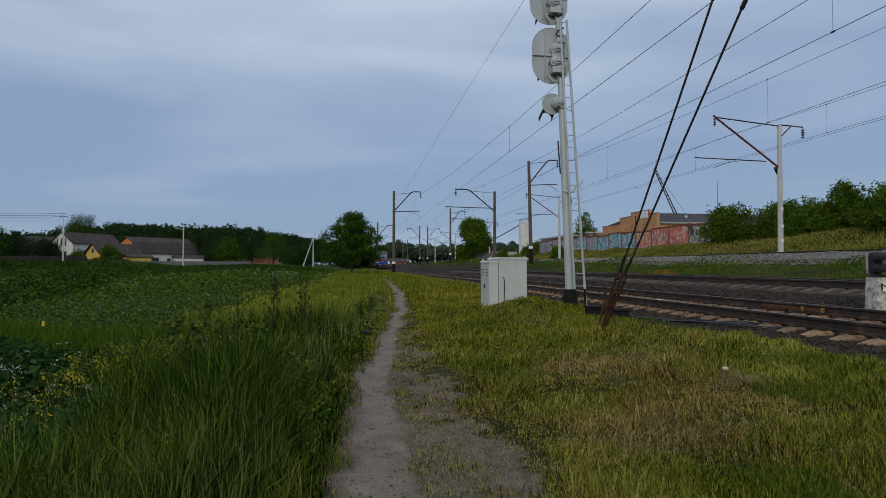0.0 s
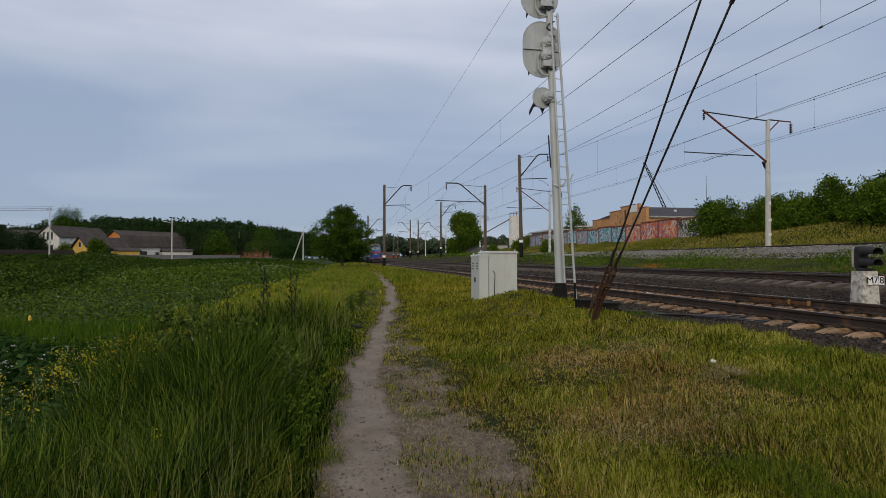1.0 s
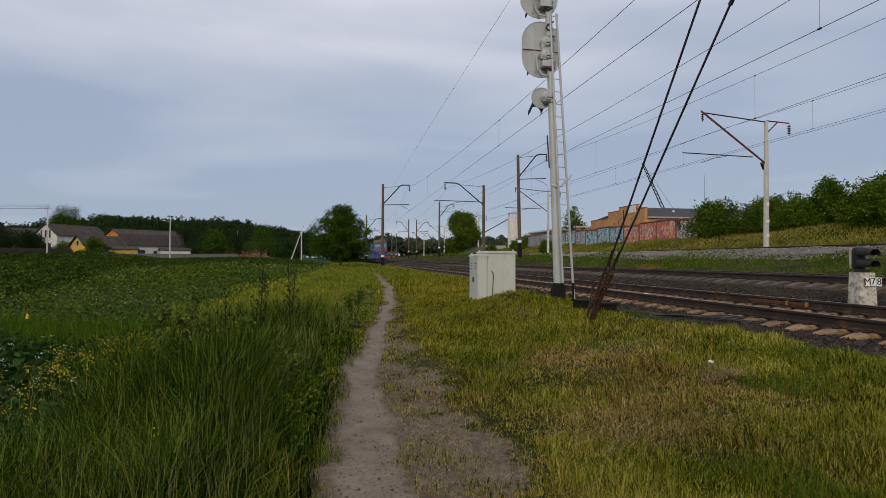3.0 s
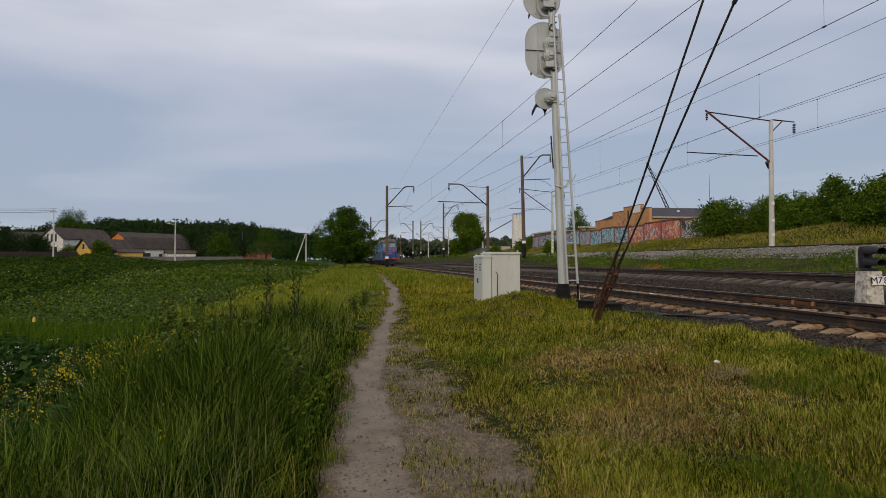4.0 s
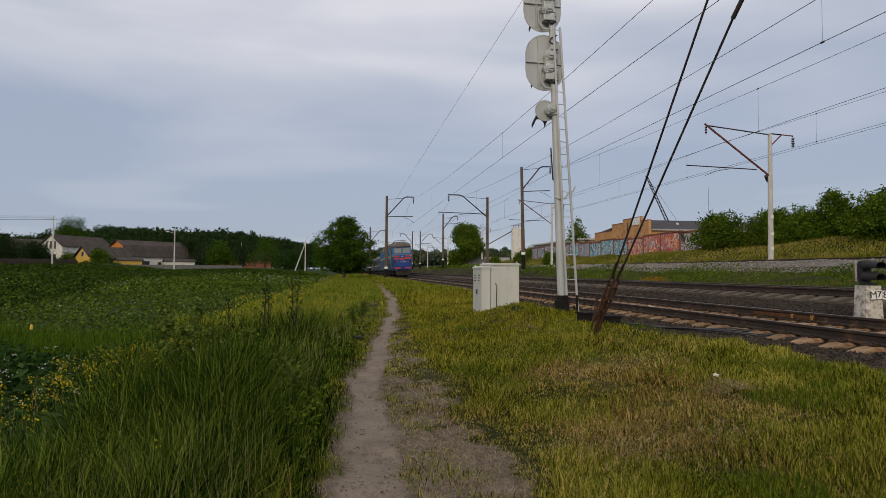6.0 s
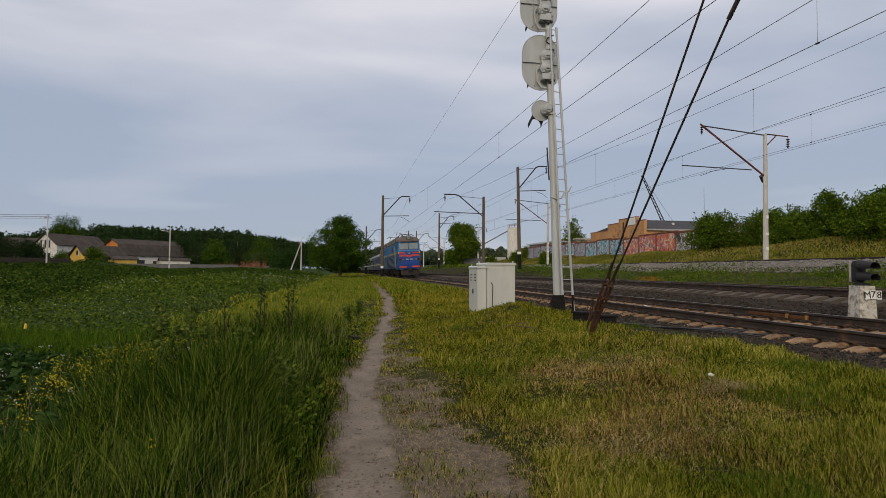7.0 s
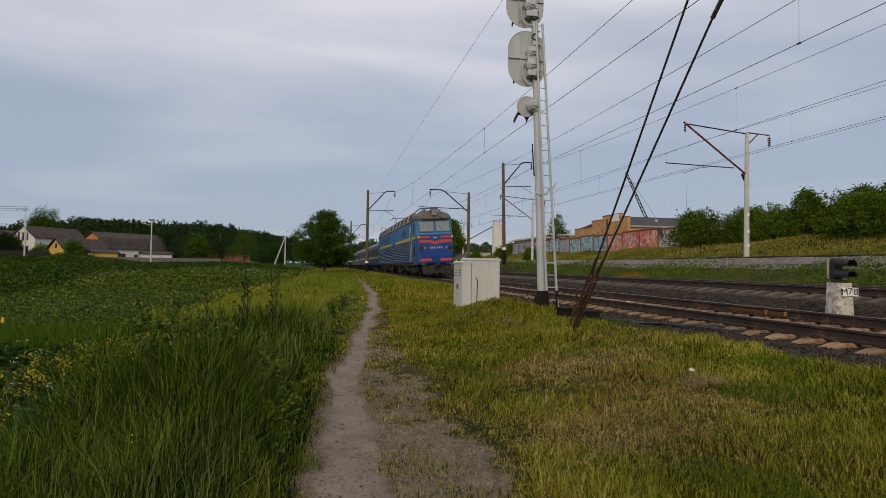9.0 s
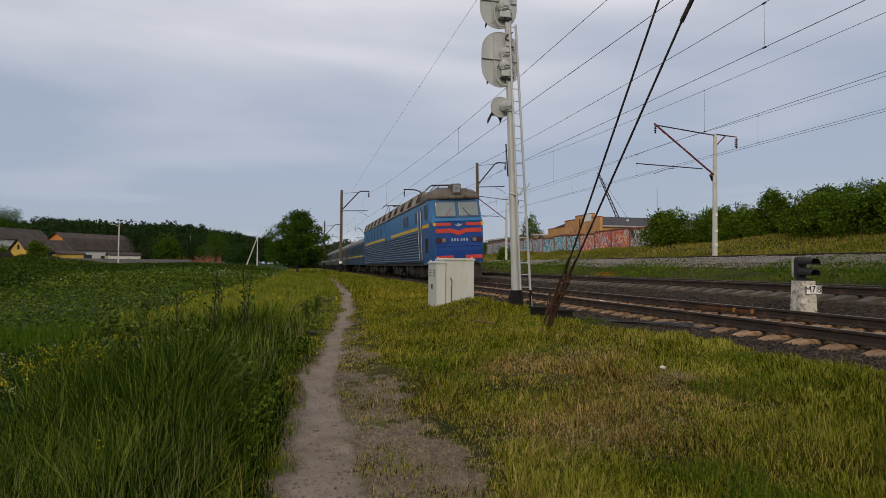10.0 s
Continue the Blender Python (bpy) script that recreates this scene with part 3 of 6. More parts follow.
def signal():
    x, y = 5.89, 15.75
    z = float(land(x, y))
    ob = thing("signal_mast", pose(x, y, z), "tall silver-grey railway signal seen from behind, with a ladder", "railway signal")
    part("foundation", B(-0.17, 0.17, -0.17, 0.17, -0.4, 0.4, bevel=0.05), M_BLACKPAINT, ob, "black painted concrete footing")
    part("pole", Rod((0, 0, 0.25), (-0.34, 0, 9.7), 0.115, 0.09, 20), M_SIGNAL, ob)
    part("collar", Rod((0, 0, 0.38), (0, 0, 0.52), 0.16, 0.14, 16), M_BLACKPAINT, ob, "black collar")
    lean = lambda zz: -0.34 * (zz - 0.25) / 9.45
    for zc, w, h, lamps in ((8.72, 1.08, 1.58, (-0.2, 0.16)), (7.05, 1.08, 1.58, (-0.2, 0.16)), (5.69, 0.58, 0.58, (0.0,))):
        signal_head(ob, lean(zc) - (0.23 if len(lamps) > 1 else 0.25), zc, w, h, lamps)
    # the ladder stands off the pole at its foot and meets it at the top
    foot_l, foot_r, top_l, top_r = Vector((0.11, -0.14, 0.05)), Vector((0.44, -0.06, 0.05)), Vector((-0.31, -0.2, 7.98)), Vector((-0.11, -0.16, 7.98))
    lad = part("ladder", rods([foot_l, top_l], 0.032, 8), M_SIGNAL, ob, "narrow steel ladder")
    part("stringer", rods([foot_r, top_r], 0.034, 8), M_SIGNAL, lad)
    rung = 22
    for k in range(rung):
        u = 0.07 + 0.92 * k / (rung - 1)
        part("rung", Rod(foot_l.lerp(top_l, u), foot_r.lerp(top_r, u), 0.012, seg=6), M_SIGNAL, lad)
    for p, q in ((foot_l, top_l), (foot_r, top_r)):
        part("ladder_foot", Rod(p - Vector((0, 0, 0.3)), p.lerp(q, 0.06), 0.036, seg=8), M_BLACKPAINT, lad, "black painted ladder foot")
    part("hoop", rods([(0.14, -0.1, 3.35), (0.05, -0.16, 3.2), (-0.1, -0.16, 3.18), (-0.22, -0.05, 3.25)], 0.025, 8), M_SIGNAL, ob)
    part("hoop", rods([(0.14, -0.1, 3.35), (0.28, -0.1, 3.4), (0.36, -0.08, 3.55)], 0.022, 8), M_SIGNAL, ob)
    part("cable", Rod((-0.3, -0.12, 3.7), (-0.36, -0.12, 4.6), 0.02, seg=8), M_BLACK, ob, "black cable")
    return ob


signal()


def cabinet(x0, x1, y0, y1, z1, label):
    """A sheet steel cabinet: its door, vents and lock on the side away from the rails."""
    z = float(land((x0 + x1) / 2, y0)) - 0.06
    ob = thing("relay_cabinet", pose((x0 + x1) / 2, (y0 + y1) / 2, z), label, "cabinet", "relay cabinets")
    w, d, h = (x1 - x0) / 2, (y1 - y0) / 2, z1 - z
    part("body", B(-w, w, -d, d, 0, h - 0.05, bevel=0.008), M_CABINET, ob)
    part("lid", extrude_profile([(-w - 0.03, h - 0.06), (w + 0.03, h - 0.06), (w + 0.03, h - 0.02), (w - 0.02, h + 0.01), (-w + 0.02, h + 0.01), (-w - 0.03, h - 0.02)], -d - 0.03, d + 0.03), M_CABINET, ob)
    door = part("door", B(-w - 0.012, -w + 0.005, -d + 0.03, d - 0.03, 0.06, h - 0.09, bevel=0.004), M_CABINET, ob)
    for yy in (-d * 0.5, d * 0.45):
        for k in range(3):
            part("vent", B(-w - 0.02, -w - 0.01, yy - 0.11, yy + 0.11, h - 0.28 - k * 0.085, h - 0.25 - k * 0.085), M_STEELDARK, door, "dark louvre slit")
    part("lock", B(-w - 0.03, -w - 0.01, -0.08, 0.08, h * 0.42, h * 0.52, bevel=0.006), M_STEELDARK, door, "dark lock plate")
    part("lifting_eye", Rod((w - 0.06, -d + 0.05, h), (w - 0.06, -d + 0.05, h + 0.06), 0.022, seg=8), M_CABINET, ob)
    part("lifting_eye", Rod((-w + 0.06, d - 0.05, h), (-w + 0.06, d - 0.05, h + 0.06), 0.022, seg=8), M_CABINET, ob)
    return ob


cabinet(4.0, 4.27, 17.45, 18.65, 1.76, "narrow pale grey steel trackside cabinet with vents")
wide = cabinet(4.3, 5.18, 17.5, 18.9, 1.86, "wide pale grey steel trackside cabinet beside a narrow one")
part("cable", rods([(-0.28, -0.72, 0.2), (-0.26, -0.72, 0.85), (-0.32, -0.72, 0.95)], 0.012), M_STEELDARK, wide, "thin cable")


def guy():
    """Two stay cables that rise over the camera's right from rusty rods in the grass."""
    a = Vector((4.74, 11.01, 0.36))
    ob = thing("stay_anchor", Matrix.Translation(a), "rusty anchor rods with two black stay cables", "stay cable")
    for k, p in enumerate(((4.96, 7.5, 5.455), (5.27, 7.2, 5.36))):
        d = Vector(p) - a
        n = d.normalized()
        across = n.cross(Vector((0, 1, 0))).normalized() * 0.045
        part("rod", rods([(0.05 * k, 0, -0.1), n * 0.55 + Vector((0.03 * k, 0, 0)), n * 0.8 + Vector((0.02 * k, 0, 0))], 0.034, 8), M_RUST, ob, "rusty anchor rod")
        buckle = bmesh.new()
        for sgn in (-1, 1):
            rod(buckle, n * 0.68 + across * sgn, n * 1.22 + across * sgn, 0.024, seg=6)
        for u in (0.66, 0.95, 1.24):
            rod(buckle, n * u - across * 1.3, n * u + across * 1.3, 0.034, seg=6)
        part("turnbuckle", buckle, M_RUST, ob, "rusty open turnbuckle")
        part("thimble", rods([n * 1.2, n * 1.32 + across * 1.1, n * 1.46, n * 1.32 - across * 1.1, n * 1.2], 0.014), M_RUST, ob)
        part("tail", rods([n * 1.4 + across * 0.6, n * 1.75 + across * 0.5], 0.012), M_RUST, ob, "bound cable end")
        part("stay", Rod(n * 1.38, d * 2.1, 0.017, seg=8), M_STEELDARK, ob, "black stay cable")
    part("loop", rods([(-0.02, 0, 0.15), (0.12, 0.05, 0.5), (0.1, 0, 0.8), (0.02, -0.03, 0.45), (-0.02, 0, 0.15)], 0.014), M_RUST, ob)
    part("splice", Rod((Vector((5.27, 7.2, 5.36)) - a) * 0.955, (Vector((5.27, 7.2, 5.36)) - a) * 1.06 + Vector((0.03, 0, 0)), 0.032, seg=8), M_STEELDARK, ob, "bound splice on the cable")
    part("footing", B(-0.08, 0.3, -0.16, 0.16, -0.16, 0.05, bevel=0.05), M_BLACKPAINT, ob)


guy()


def track_box(x, y, w, d, h, turn):
    ob = thing("cable_box", pose(x, y, float(land(x, y)), 0, 0, turn), "black cast iron cable box beside the signal", "cable box", "cable boxes")
    part("body", B(-w / 2, w / 2, -d / 2, d / 2, 0.02, h, bevel=0.02), M_BLACKPAINT, ob)
    part("lid", B(-w / 2 - 0.03, w / 2 + 0.03, -d / 2 - 0.03, d / 2 + 0.03, h, h + 0.045, bevel=0.01), M_BLACKPAINT, ob)
    for s in (-1, 1):
        part("leg", B(s * w * 0.4 - 0.03, s * w * 0.4 + 0.03, -0.03, 0.03, -0.2, 0.06), M_BLACKPAINT, ob)


track_box(5.6, 13.3, 0.36, 0.34, 0.22, 14)
track_box(5.78, 12.55, 0.44, 0.38, 0.19, -7)
for k in range(4):
    yy = 12.2 + k * 0.12
    wire("cable", [(6.0 + u * 0.35, yy - u * (0.4 + 0.12 * k) + 0.05 * math.sin(u * 3 + k), float(land(6.0 + u * 0.35, yy)) + 0.05 + 0.03 * math.sin(u * 2 + k)) for u in range(6)], 0.014, "black cable lying on the ballast")


def text_mesh(body, size, material, depth=0.003):
    cu = bpy.data.curves.new("lettering", "FONT")
    cu.body, cu.size, cu.extrude, cu.align_x, cu.align_y = body, size, depth, "CENTER", "CENTER"
    tmp = bpy.data.objects.new("lettering", cu)
    me = bpy.data.meshes.new_from_object(tmp)
    bpy.data.objects.remove(tmp)
    me.materials.append(material)
    return me


def dwarf_signal():
    x, y = 10.06, 10.15
    z = float(land(x, y)) - 0.05
    ob = thing("dwarf_signal", pose(x, y, z, 0, 0, -8), "low shunting signal on a whitewashed concrete block", "railway signal")
    bm = bmesh.new()
    for (w0, d0, z0), (w1, d1, z1) in zip(((0.17, 0.17, -0.2), (0.17, 0.17, 0.2)), ((0.17, 0.17, 0.2), (0.15, 0.15, 0.8))):
        va = [bm.verts.new(p) for p in ((-w0, -d0, z0), (w0, -d0, z0), (w0, d0, z0), (-w0, d0, z0))]
        vb = [bm.verts.new(p) for p in ((-w1, -d1, z1), (w1, -d1, z1), (w1, d1, z1), (-w1, d1, z1))]
        for i in range(4):
            bm.faces.new((va[i], va[(i + 1) % 4], vb[(i + 1) % 4], vb[i]))
        bm.faces.new(vb)
        bm.faces.new(va[::-1])
    bmesh.ops.remove_doubles(bm, verts=bm.verts, dist=0.001)
    part("block", bm, material("flaking_whitewash", (0.55, 0.52, 0.46), 0.9, 0, 0.2, 5, 40, 0.5, (0.25, 0.22, 0.18), 0.45), ob, "whitewashed concrete block")
    part("base", B(-0.1, 0.1, -0.09, 0.1, 0.795, 0.86, bevel=0.01), M_BLACK, ob)
    h = bmesh.new()
    box(h, -0.1, 0.1, 0.0, 0.18, 0.84, 1.3, bevel=0.08)
    head = part("head", h, M_BLACK, ob, "black two-lamp signal head")
    part("back_cover", B(-0.11, 0.11, 0.18, 0.21, 0.87, 1.28, bevel=0.015), M_CONCRETE, head, "grey back cover")
    for zz in (0.97, 1.19):
        hood = bmesh.new()
        n = 10
        for k in range(n):
            a0, a1 = math.pi * 1.3 * k / n - 0.47, math.pi * 1.3 * (k + 1) / n - 0.47
            hood.faces.new([hood.verts.new(p) for p in ((0.115 * math.cos(a0), 0.02, zz + 0.115 * math.sin(a0)), (0.115 * math.cos(a1), 0.02, zz + 0.115 * math.sin(a1)), (0.105 * math.cos(a1), -0.36, zz - 0.02 + 0.09 * math.sin(a1)), (0.105 * math.cos(a0), -0.36, zz - 0.02 + 0.09 * math.sin(a0)))])
        bmesh.ops.remove_doubles(hood, verts=hood.verts, dist=0.001)
        bmesh.ops.solidify(hood, geom=hood.faces, thickness=0.008)
        part("hood", hood, M_BLACK, head, "black lamp hood")
        part("lens", Rod((0, 0.01, zz), (0, -0.02, zz), 0.09, seg=16), M_DARKGLASS_LENS, head)
    for k, ch in enumerate("M78"):
        p = part("plate", B(-0.052, 0.052, -0.012, 0.0, -0.085, 0.085, bevel=0.004), M_WHITEPAINT, ob, "white enamel plate with a black character", pose(-0.04 + k * 0.116, -0.185, 0.62 + 0.008 * (k == 1), -4, 2.5 * (k - 1), 0))
        part("character", text_mesh(ch, 0.185, M_BLACK), None, p, m=pose(0, -0.015, 0, 90, 0, 0))


M_DARKGLASS_LENS = material("dark_signal_lens", (0.02, 0.03, 0.05), 0.15, 0, 0.1, 8, 60, 0.0)
dwarf_signal()


# ---- the train ----
M_BLUE = material("dark_blue_loco_paint", (0.004, 0.045, 0.23), 0.38, 0, 0.12, 1.2, 50, 0.02, (0.01, 0.03, 0.1), 0.1)
M_SIDEBLUE = material("dusty_blue_side_paint", (0.028, 0.068, 0.145), 0.5, 0, 0.18, 0.8, 50, 0.05, (0.05, 0.065, 0.09), 0.2, streak=(1, 0.3, 1))
M_LIGHTBLUE = material("light_blue_loco_paint", (0.018, 0.145, 0.36), 0.4, 0, 0.12, 1.2, 50, 0.02, (0.03, 0.13, 0.3), 0.12)
M_MIDBLUE = material("mid_blue_cab_side_paint", (0.012, 0.075, 0.24), 0.42, 0, 0.15, 1.0, 50, 0.03, (0.03, 0.06, 0.12), 0.2)
M_YELLOW = material("yellow_stripe_paint", (0.62, 0.4, 0.03), 0.5, 0, 0.12, 2, 50, 0.02)
M_RED = material("red_stripe_paint", (0.5, 0.045, 0.03), 0.45, 0, 0.12, 2, 50, 0.02)
M_ROOF = material("sooty_grey_roof", (0.13, 0.112, 0.098), 0.8, 0, 0.25, 1.2, 30, 0.1, (0.06, 0.05, 0.045), 0.3)
M_GRILLE = material("weathered_roof_grille", (0.23, 0.2, 0.17), 0.75, 0.1, 0.25, 1.5, 40, 0.1, (0.12, 0.09, 0.07), 0.25)
M_UNDER = material("grimy_undercarriage", (0.035, 0.03, 0.027), 0.8, 0.2, 0.35, 2, 40, 0.2, (0.07, 0.05, 0.04), 0.25)
# pale grey base colour paints the sky's reflection into the glass
M_GLASS = material("sky_reflecting_glass", (0.19, 0.23, 0.24), 0.12, 0, 0.1, 2, 30, 0.0)
M_DARKGLASS = material("dark_side_glass", (0.016, 0.02, 0.023), 0.5, 0, 0.1, 2, 30, 0.0)
M_LAMP = material("clear_lamp_lens", (0.2, 0.19, 0.17), 0.15, 0.3, 0.1, 8, 60, 0.0)
M_REDLAMP = material("red_lamp_lens", (0.07, 0.01, 0.01), 0.2, 0, 0.1, 8, 60, 0.0)
M_COACH = material("grey_green_coach_paint", (0.085, 0.095, 0.092), 0.6, 0, 0.18, 0.8, 40, 0.05, (0.06, 0.065, 0.065), 0.2, streak=(1, 0.3, 1))
M_COACHROOF = material("dull_grey_coach_roof", (0.17, 0.172, 0.17), 0.7, 0.0, 0.18, 0.8, 40, 0.05, (0.06, 0.06, 0.06), 0.2)
M_PLATE = material("pale_lettering_paint", (0.3, 0.34, 0.4), 0.5, 0, 0.1, 6, 60, 0.0)
M_CHROME = material("bare_steel_handrail", (0.5, 0.5, 0.5), 0.35, 0.8, 0.1, 6, 60, 0.0)
FRONT_AT_END, SPEED = 31.3, 14.9
SECTION, SECTION_REAR = 18.0, 16.1


def plate(pts, y0, y1):
    """A flat outline (x, z) with a small thickness along y."""
    return extrude_profile(pts, y0, y1)


def ribbed_side(side, y0, y1):
    """The corrugated lower side wall: one outline of ridges drawn along the body."""
    pts = [(side * 1.40, 1.15), (side * 1.47, 1.15)]
    n = 11
    for i in range(n):
        z = 1.2 + i * (1.86 / n)
        pts += [(side * 1.475, z), (side * 1.515, z + 0.04), (side * 1.515, z + 0.09), (side * 1.475, z + 0.125)]
    pts += [(side * 1.475, 3.08), (side * 1.40, 3.08)]
    return extrude_profile(pts, y0, y1)


def cab_shell():
    """The cab end: stacked outlines that lean back above the sill and round at the corners."""
    levels = [(1.0, 0.18, 1.34), (1.15, 0.04, 1.4), (1.75, 0.0, 1.42), (3.3, 0.0, 1.43), (3.5, 0.09, 1.42), (4.6, 0.3, 1.36)]
    bm = bmesh.new()
    loops = []
    for z, y, w in levels:
        plan = [(-1.5, 2.6), (-1.5, y + 0.62), (-w, y + 0.14), (-w + 0.14, y), (w - 0.14, y), (w, y + 0.14), (1.5, y + 0.62), (1.5, 2.6)]
        s = 1.0 if z < 4 else 0.985
        loops.append([bm.verts.new((px * s, py, z)) for px, py in plan])
    for a, b in zip(loops, loops[1:]):
        for i in range(8):
            bm.faces.new((a[i], a[(i + 1) % 8], b[(i + 1) % 8], b[i]))
    bm.faces.new(loops[0][::-1])
    bm.faces.new(loops[-1])
    bmesh.ops.recalc_face_normals(bm, faces=bm.faces)
    me = put(bm, "cab_shell", M_BLUE)
    me.materials.append(M_LIGHTBLUE)
    me.materials.append(M_MIDBLUE)
    for p in me.polygons:
        if p.center.z > 3.4:
            p.material_index = 1
        elif abs(p.normal.x) > 0.5:
            p.material_index = 2
    return me


def cab_roof():
    """The domed roof cap over the cab."""
    bm = bmesh.new()
    loops = []
    for z, y, w in ((4.58, 0.12, 1.47), (4.7, 0.1, 1.49), (4.9, 0.22, 1.43), (5.1, 0.5, 1.25), (5.27, 0.95, 1.0), (5.34, 1.4, 0.7)):
        plan = [(-w, 3.0), (-w, y + 0.6), (-w * 0.93, y + 0.22), (-w * 0.62, y + 0.02), (0, y - 0.04), (w * 0.62, y + 0.02), (w * 0.93, y + 0.22), (w, y + 0.6), (w, 3.0)]
        loops.append([bm.verts.new((px, py, z)) for px, py in plan])
    for a, b in zip(loops, loops[1:]):
        for i in range(9):
            bm.faces.new((a[i], a[(i + 1) % 9], b[(i + 1) % 9], b[i]))
    bm.faces.new(loops[0][::-1])
    bm.faces.new(loops[-1])
    bmesh.ops.recalc_face_normals(bm, faces=bm.faces)
    me = put(bm, "cab_roof", M_ROOF)
    me.polygons.foreach_set("use_smooth", np.ones(len(me.polygons), bool))
    return me


def wheel_mesh():
    bm = bmesh.new()
    for s in (-1, 1):
        rod(bm, (s * 0.69, 0, 0), (s * 0.83, 0, 0), 0.58, seg=28)
        rod(bm, (s * 0.66, 0, 0), (s * 0.70, 0, 0), 0.61, seg=28)
        rod(bm, (s * 0.83, 0, 0), (s * 0.92, 0, 0), 0.16, seg=12)
        for k in range(6):
            a = k * math.pi / 3
            rod(bm, (s * 0.845, 0.15 * math.cos(a), 0.15 * math.sin(a)), (s * 0.845, 0.5 * math.cos(a), 0.5 * math.sin(a)), 0.04, seg=6)
    rod(bm, (-0.7, 0, 0), (0.7, 0, 0), 0.09, seg=10)
    return put(bm, "wheelset", M_UNDER)


WHEEL = wheel_mesh()
wheelsets = []


def bogie(parent, y, spread, r=0.6):
    bm = bmesh.new()
    for s in (-1, 1):
        box(bm, s * 1.12 - 0.07, s * 1.12 + 0.07, y - spread - 0.7, y + spread + 0.7, 0.62, 0.86)
        for yy in (y - spread, y + spread):
            box(bm, s * 1.12 - 0.14, s * 1.12 + 0.14, yy - 0.2, yy + 0.2, 0.42, 0.78)
            for k in (-0.38, 0.38):
                rod(bm, (s * 1.15, yy + k, 0.5), (s * 1.15, yy + k, 1.0), 0.11, seg=10)
        box(bm, s * 1.2 - 0.1, s * 1.2 + 0.1, y - 0.45, y + 0.45, 0.35, 1.0)
        rod(bm, (s * 1.2, y - spread - 0.5, 0.3), (s * 1.2, y + spread + 0.5, 0.34), 0.03, seg=6)
    b = part("bogie", bm, M_UNDER, parent, "grimy black bogie")
    for yy in (y - spread, y + spread):
        w = part("wheelset", WHEEL, None, b, "steel wheelset", pose(0, yy, r))
        wheelsets.append((w, yy, r))
    return b


def pantograph(parent, y, z, up):
    bm = bmesh.new()
    for s in (-0.6, 0.6):
        rod(bm, (s, y - 0.9, z), (s * 0.9, y - 1.3, z + up * 0.5), 0.025, seg=6)
        rod(bm, (s * 0.9, y - 1.3, z + up * 0.5), (s * 0.7, y, z + up), 0.022, seg=6)
        rod(bm, (s, y + 0.9, z), (s * 0.9, y + 1.3, z + up * 0.5), 0.025, seg=6)
        rod(bm, (s * 0.9, y + 1.3, z + up * 0.5), (s * 0.7, y, z + up), 0.022, seg=6)
        rod(bm, (s, y - 0.9, z), (s, y + 0.9, z), 0.04, seg=6)
    for yy in (y - 0.15, y + 0.15):
        for a, b in (((-1.05, yy, z + up - 0.25), (-0.75, yy, z + up)), ((-0.75, yy, z + up), (0.75, yy, z + up)), ((0.75, yy, z + up), (1.05, yy, z + up - 0.25))):
            rod(bm, a, b, 0.028, seg=6)
    for yy in (y - 0.9, y + 0.9):
        rod(bm, (-0.6, yy, z), (0.6, yy, z), 0.035, seg=6)
        for s in (-0.6, 0.6):
            rod(bm, (s, yy, z - 0.28), (s, yy, z), 0.07, 0.05, 8)
    return part("pantograph", bm, M_STEELDARK, parent, "folded black pantograph" if up < 0.5 else "raised black pantograph")


def roof_boxes(parent, y0, y1):
    """Slanting ventilation grilles on both shoulders of the roof, and the deck between them."""
    n = max(1, round((y1 - y0) / 1.45))
    step = (y1 - y0) / n
    part("roof_deck", extrude_profile([(-1.44, 4.55), (1.44, 4.55), (1.44, 4.62), (1.1, 5.1), (-1.1, 5.1), (-1.44, 4.62)], y0, y1), M_ROOF, parent)
    for i in range(n):
        ya, yb = y0 + i * step + 0.06, y0 + (i + 1) * step - 0.06
        for s in (-1, 1):
            g = part("roof_grille", extrude_profile([(s * 1.46, 4.6), (s * 1.49, 4.66), (s * 1.24, 5.36), (s * 1.1, 5.36), (s * 1.1, 4.95)], ya, yb), M_GRILLE, parent, "weathered grey-brown roof grille")
            if i % 2 == 0 and s < 0:
                bm = bmesh.new()
                for k in range(5):
                    yy = ya + 0.12 + k * (yb - ya - 0.24) / 4
                    bm2 = extrude_profile([(s * 1.465, 4.74), (s * 1.495, 4.74), (s * 1.265, 5.32), (s * 1.235, 5.3)], yy - 0.05, yy + 0.05)
                    me = bpy.data.meshes.new("louvre")
                    bm2.to_mesh(me)
                    bm2.free()
                    bm.from_mesh(me)
                part("louvre", bm, M_UNDER, g, "dark louvre opening")


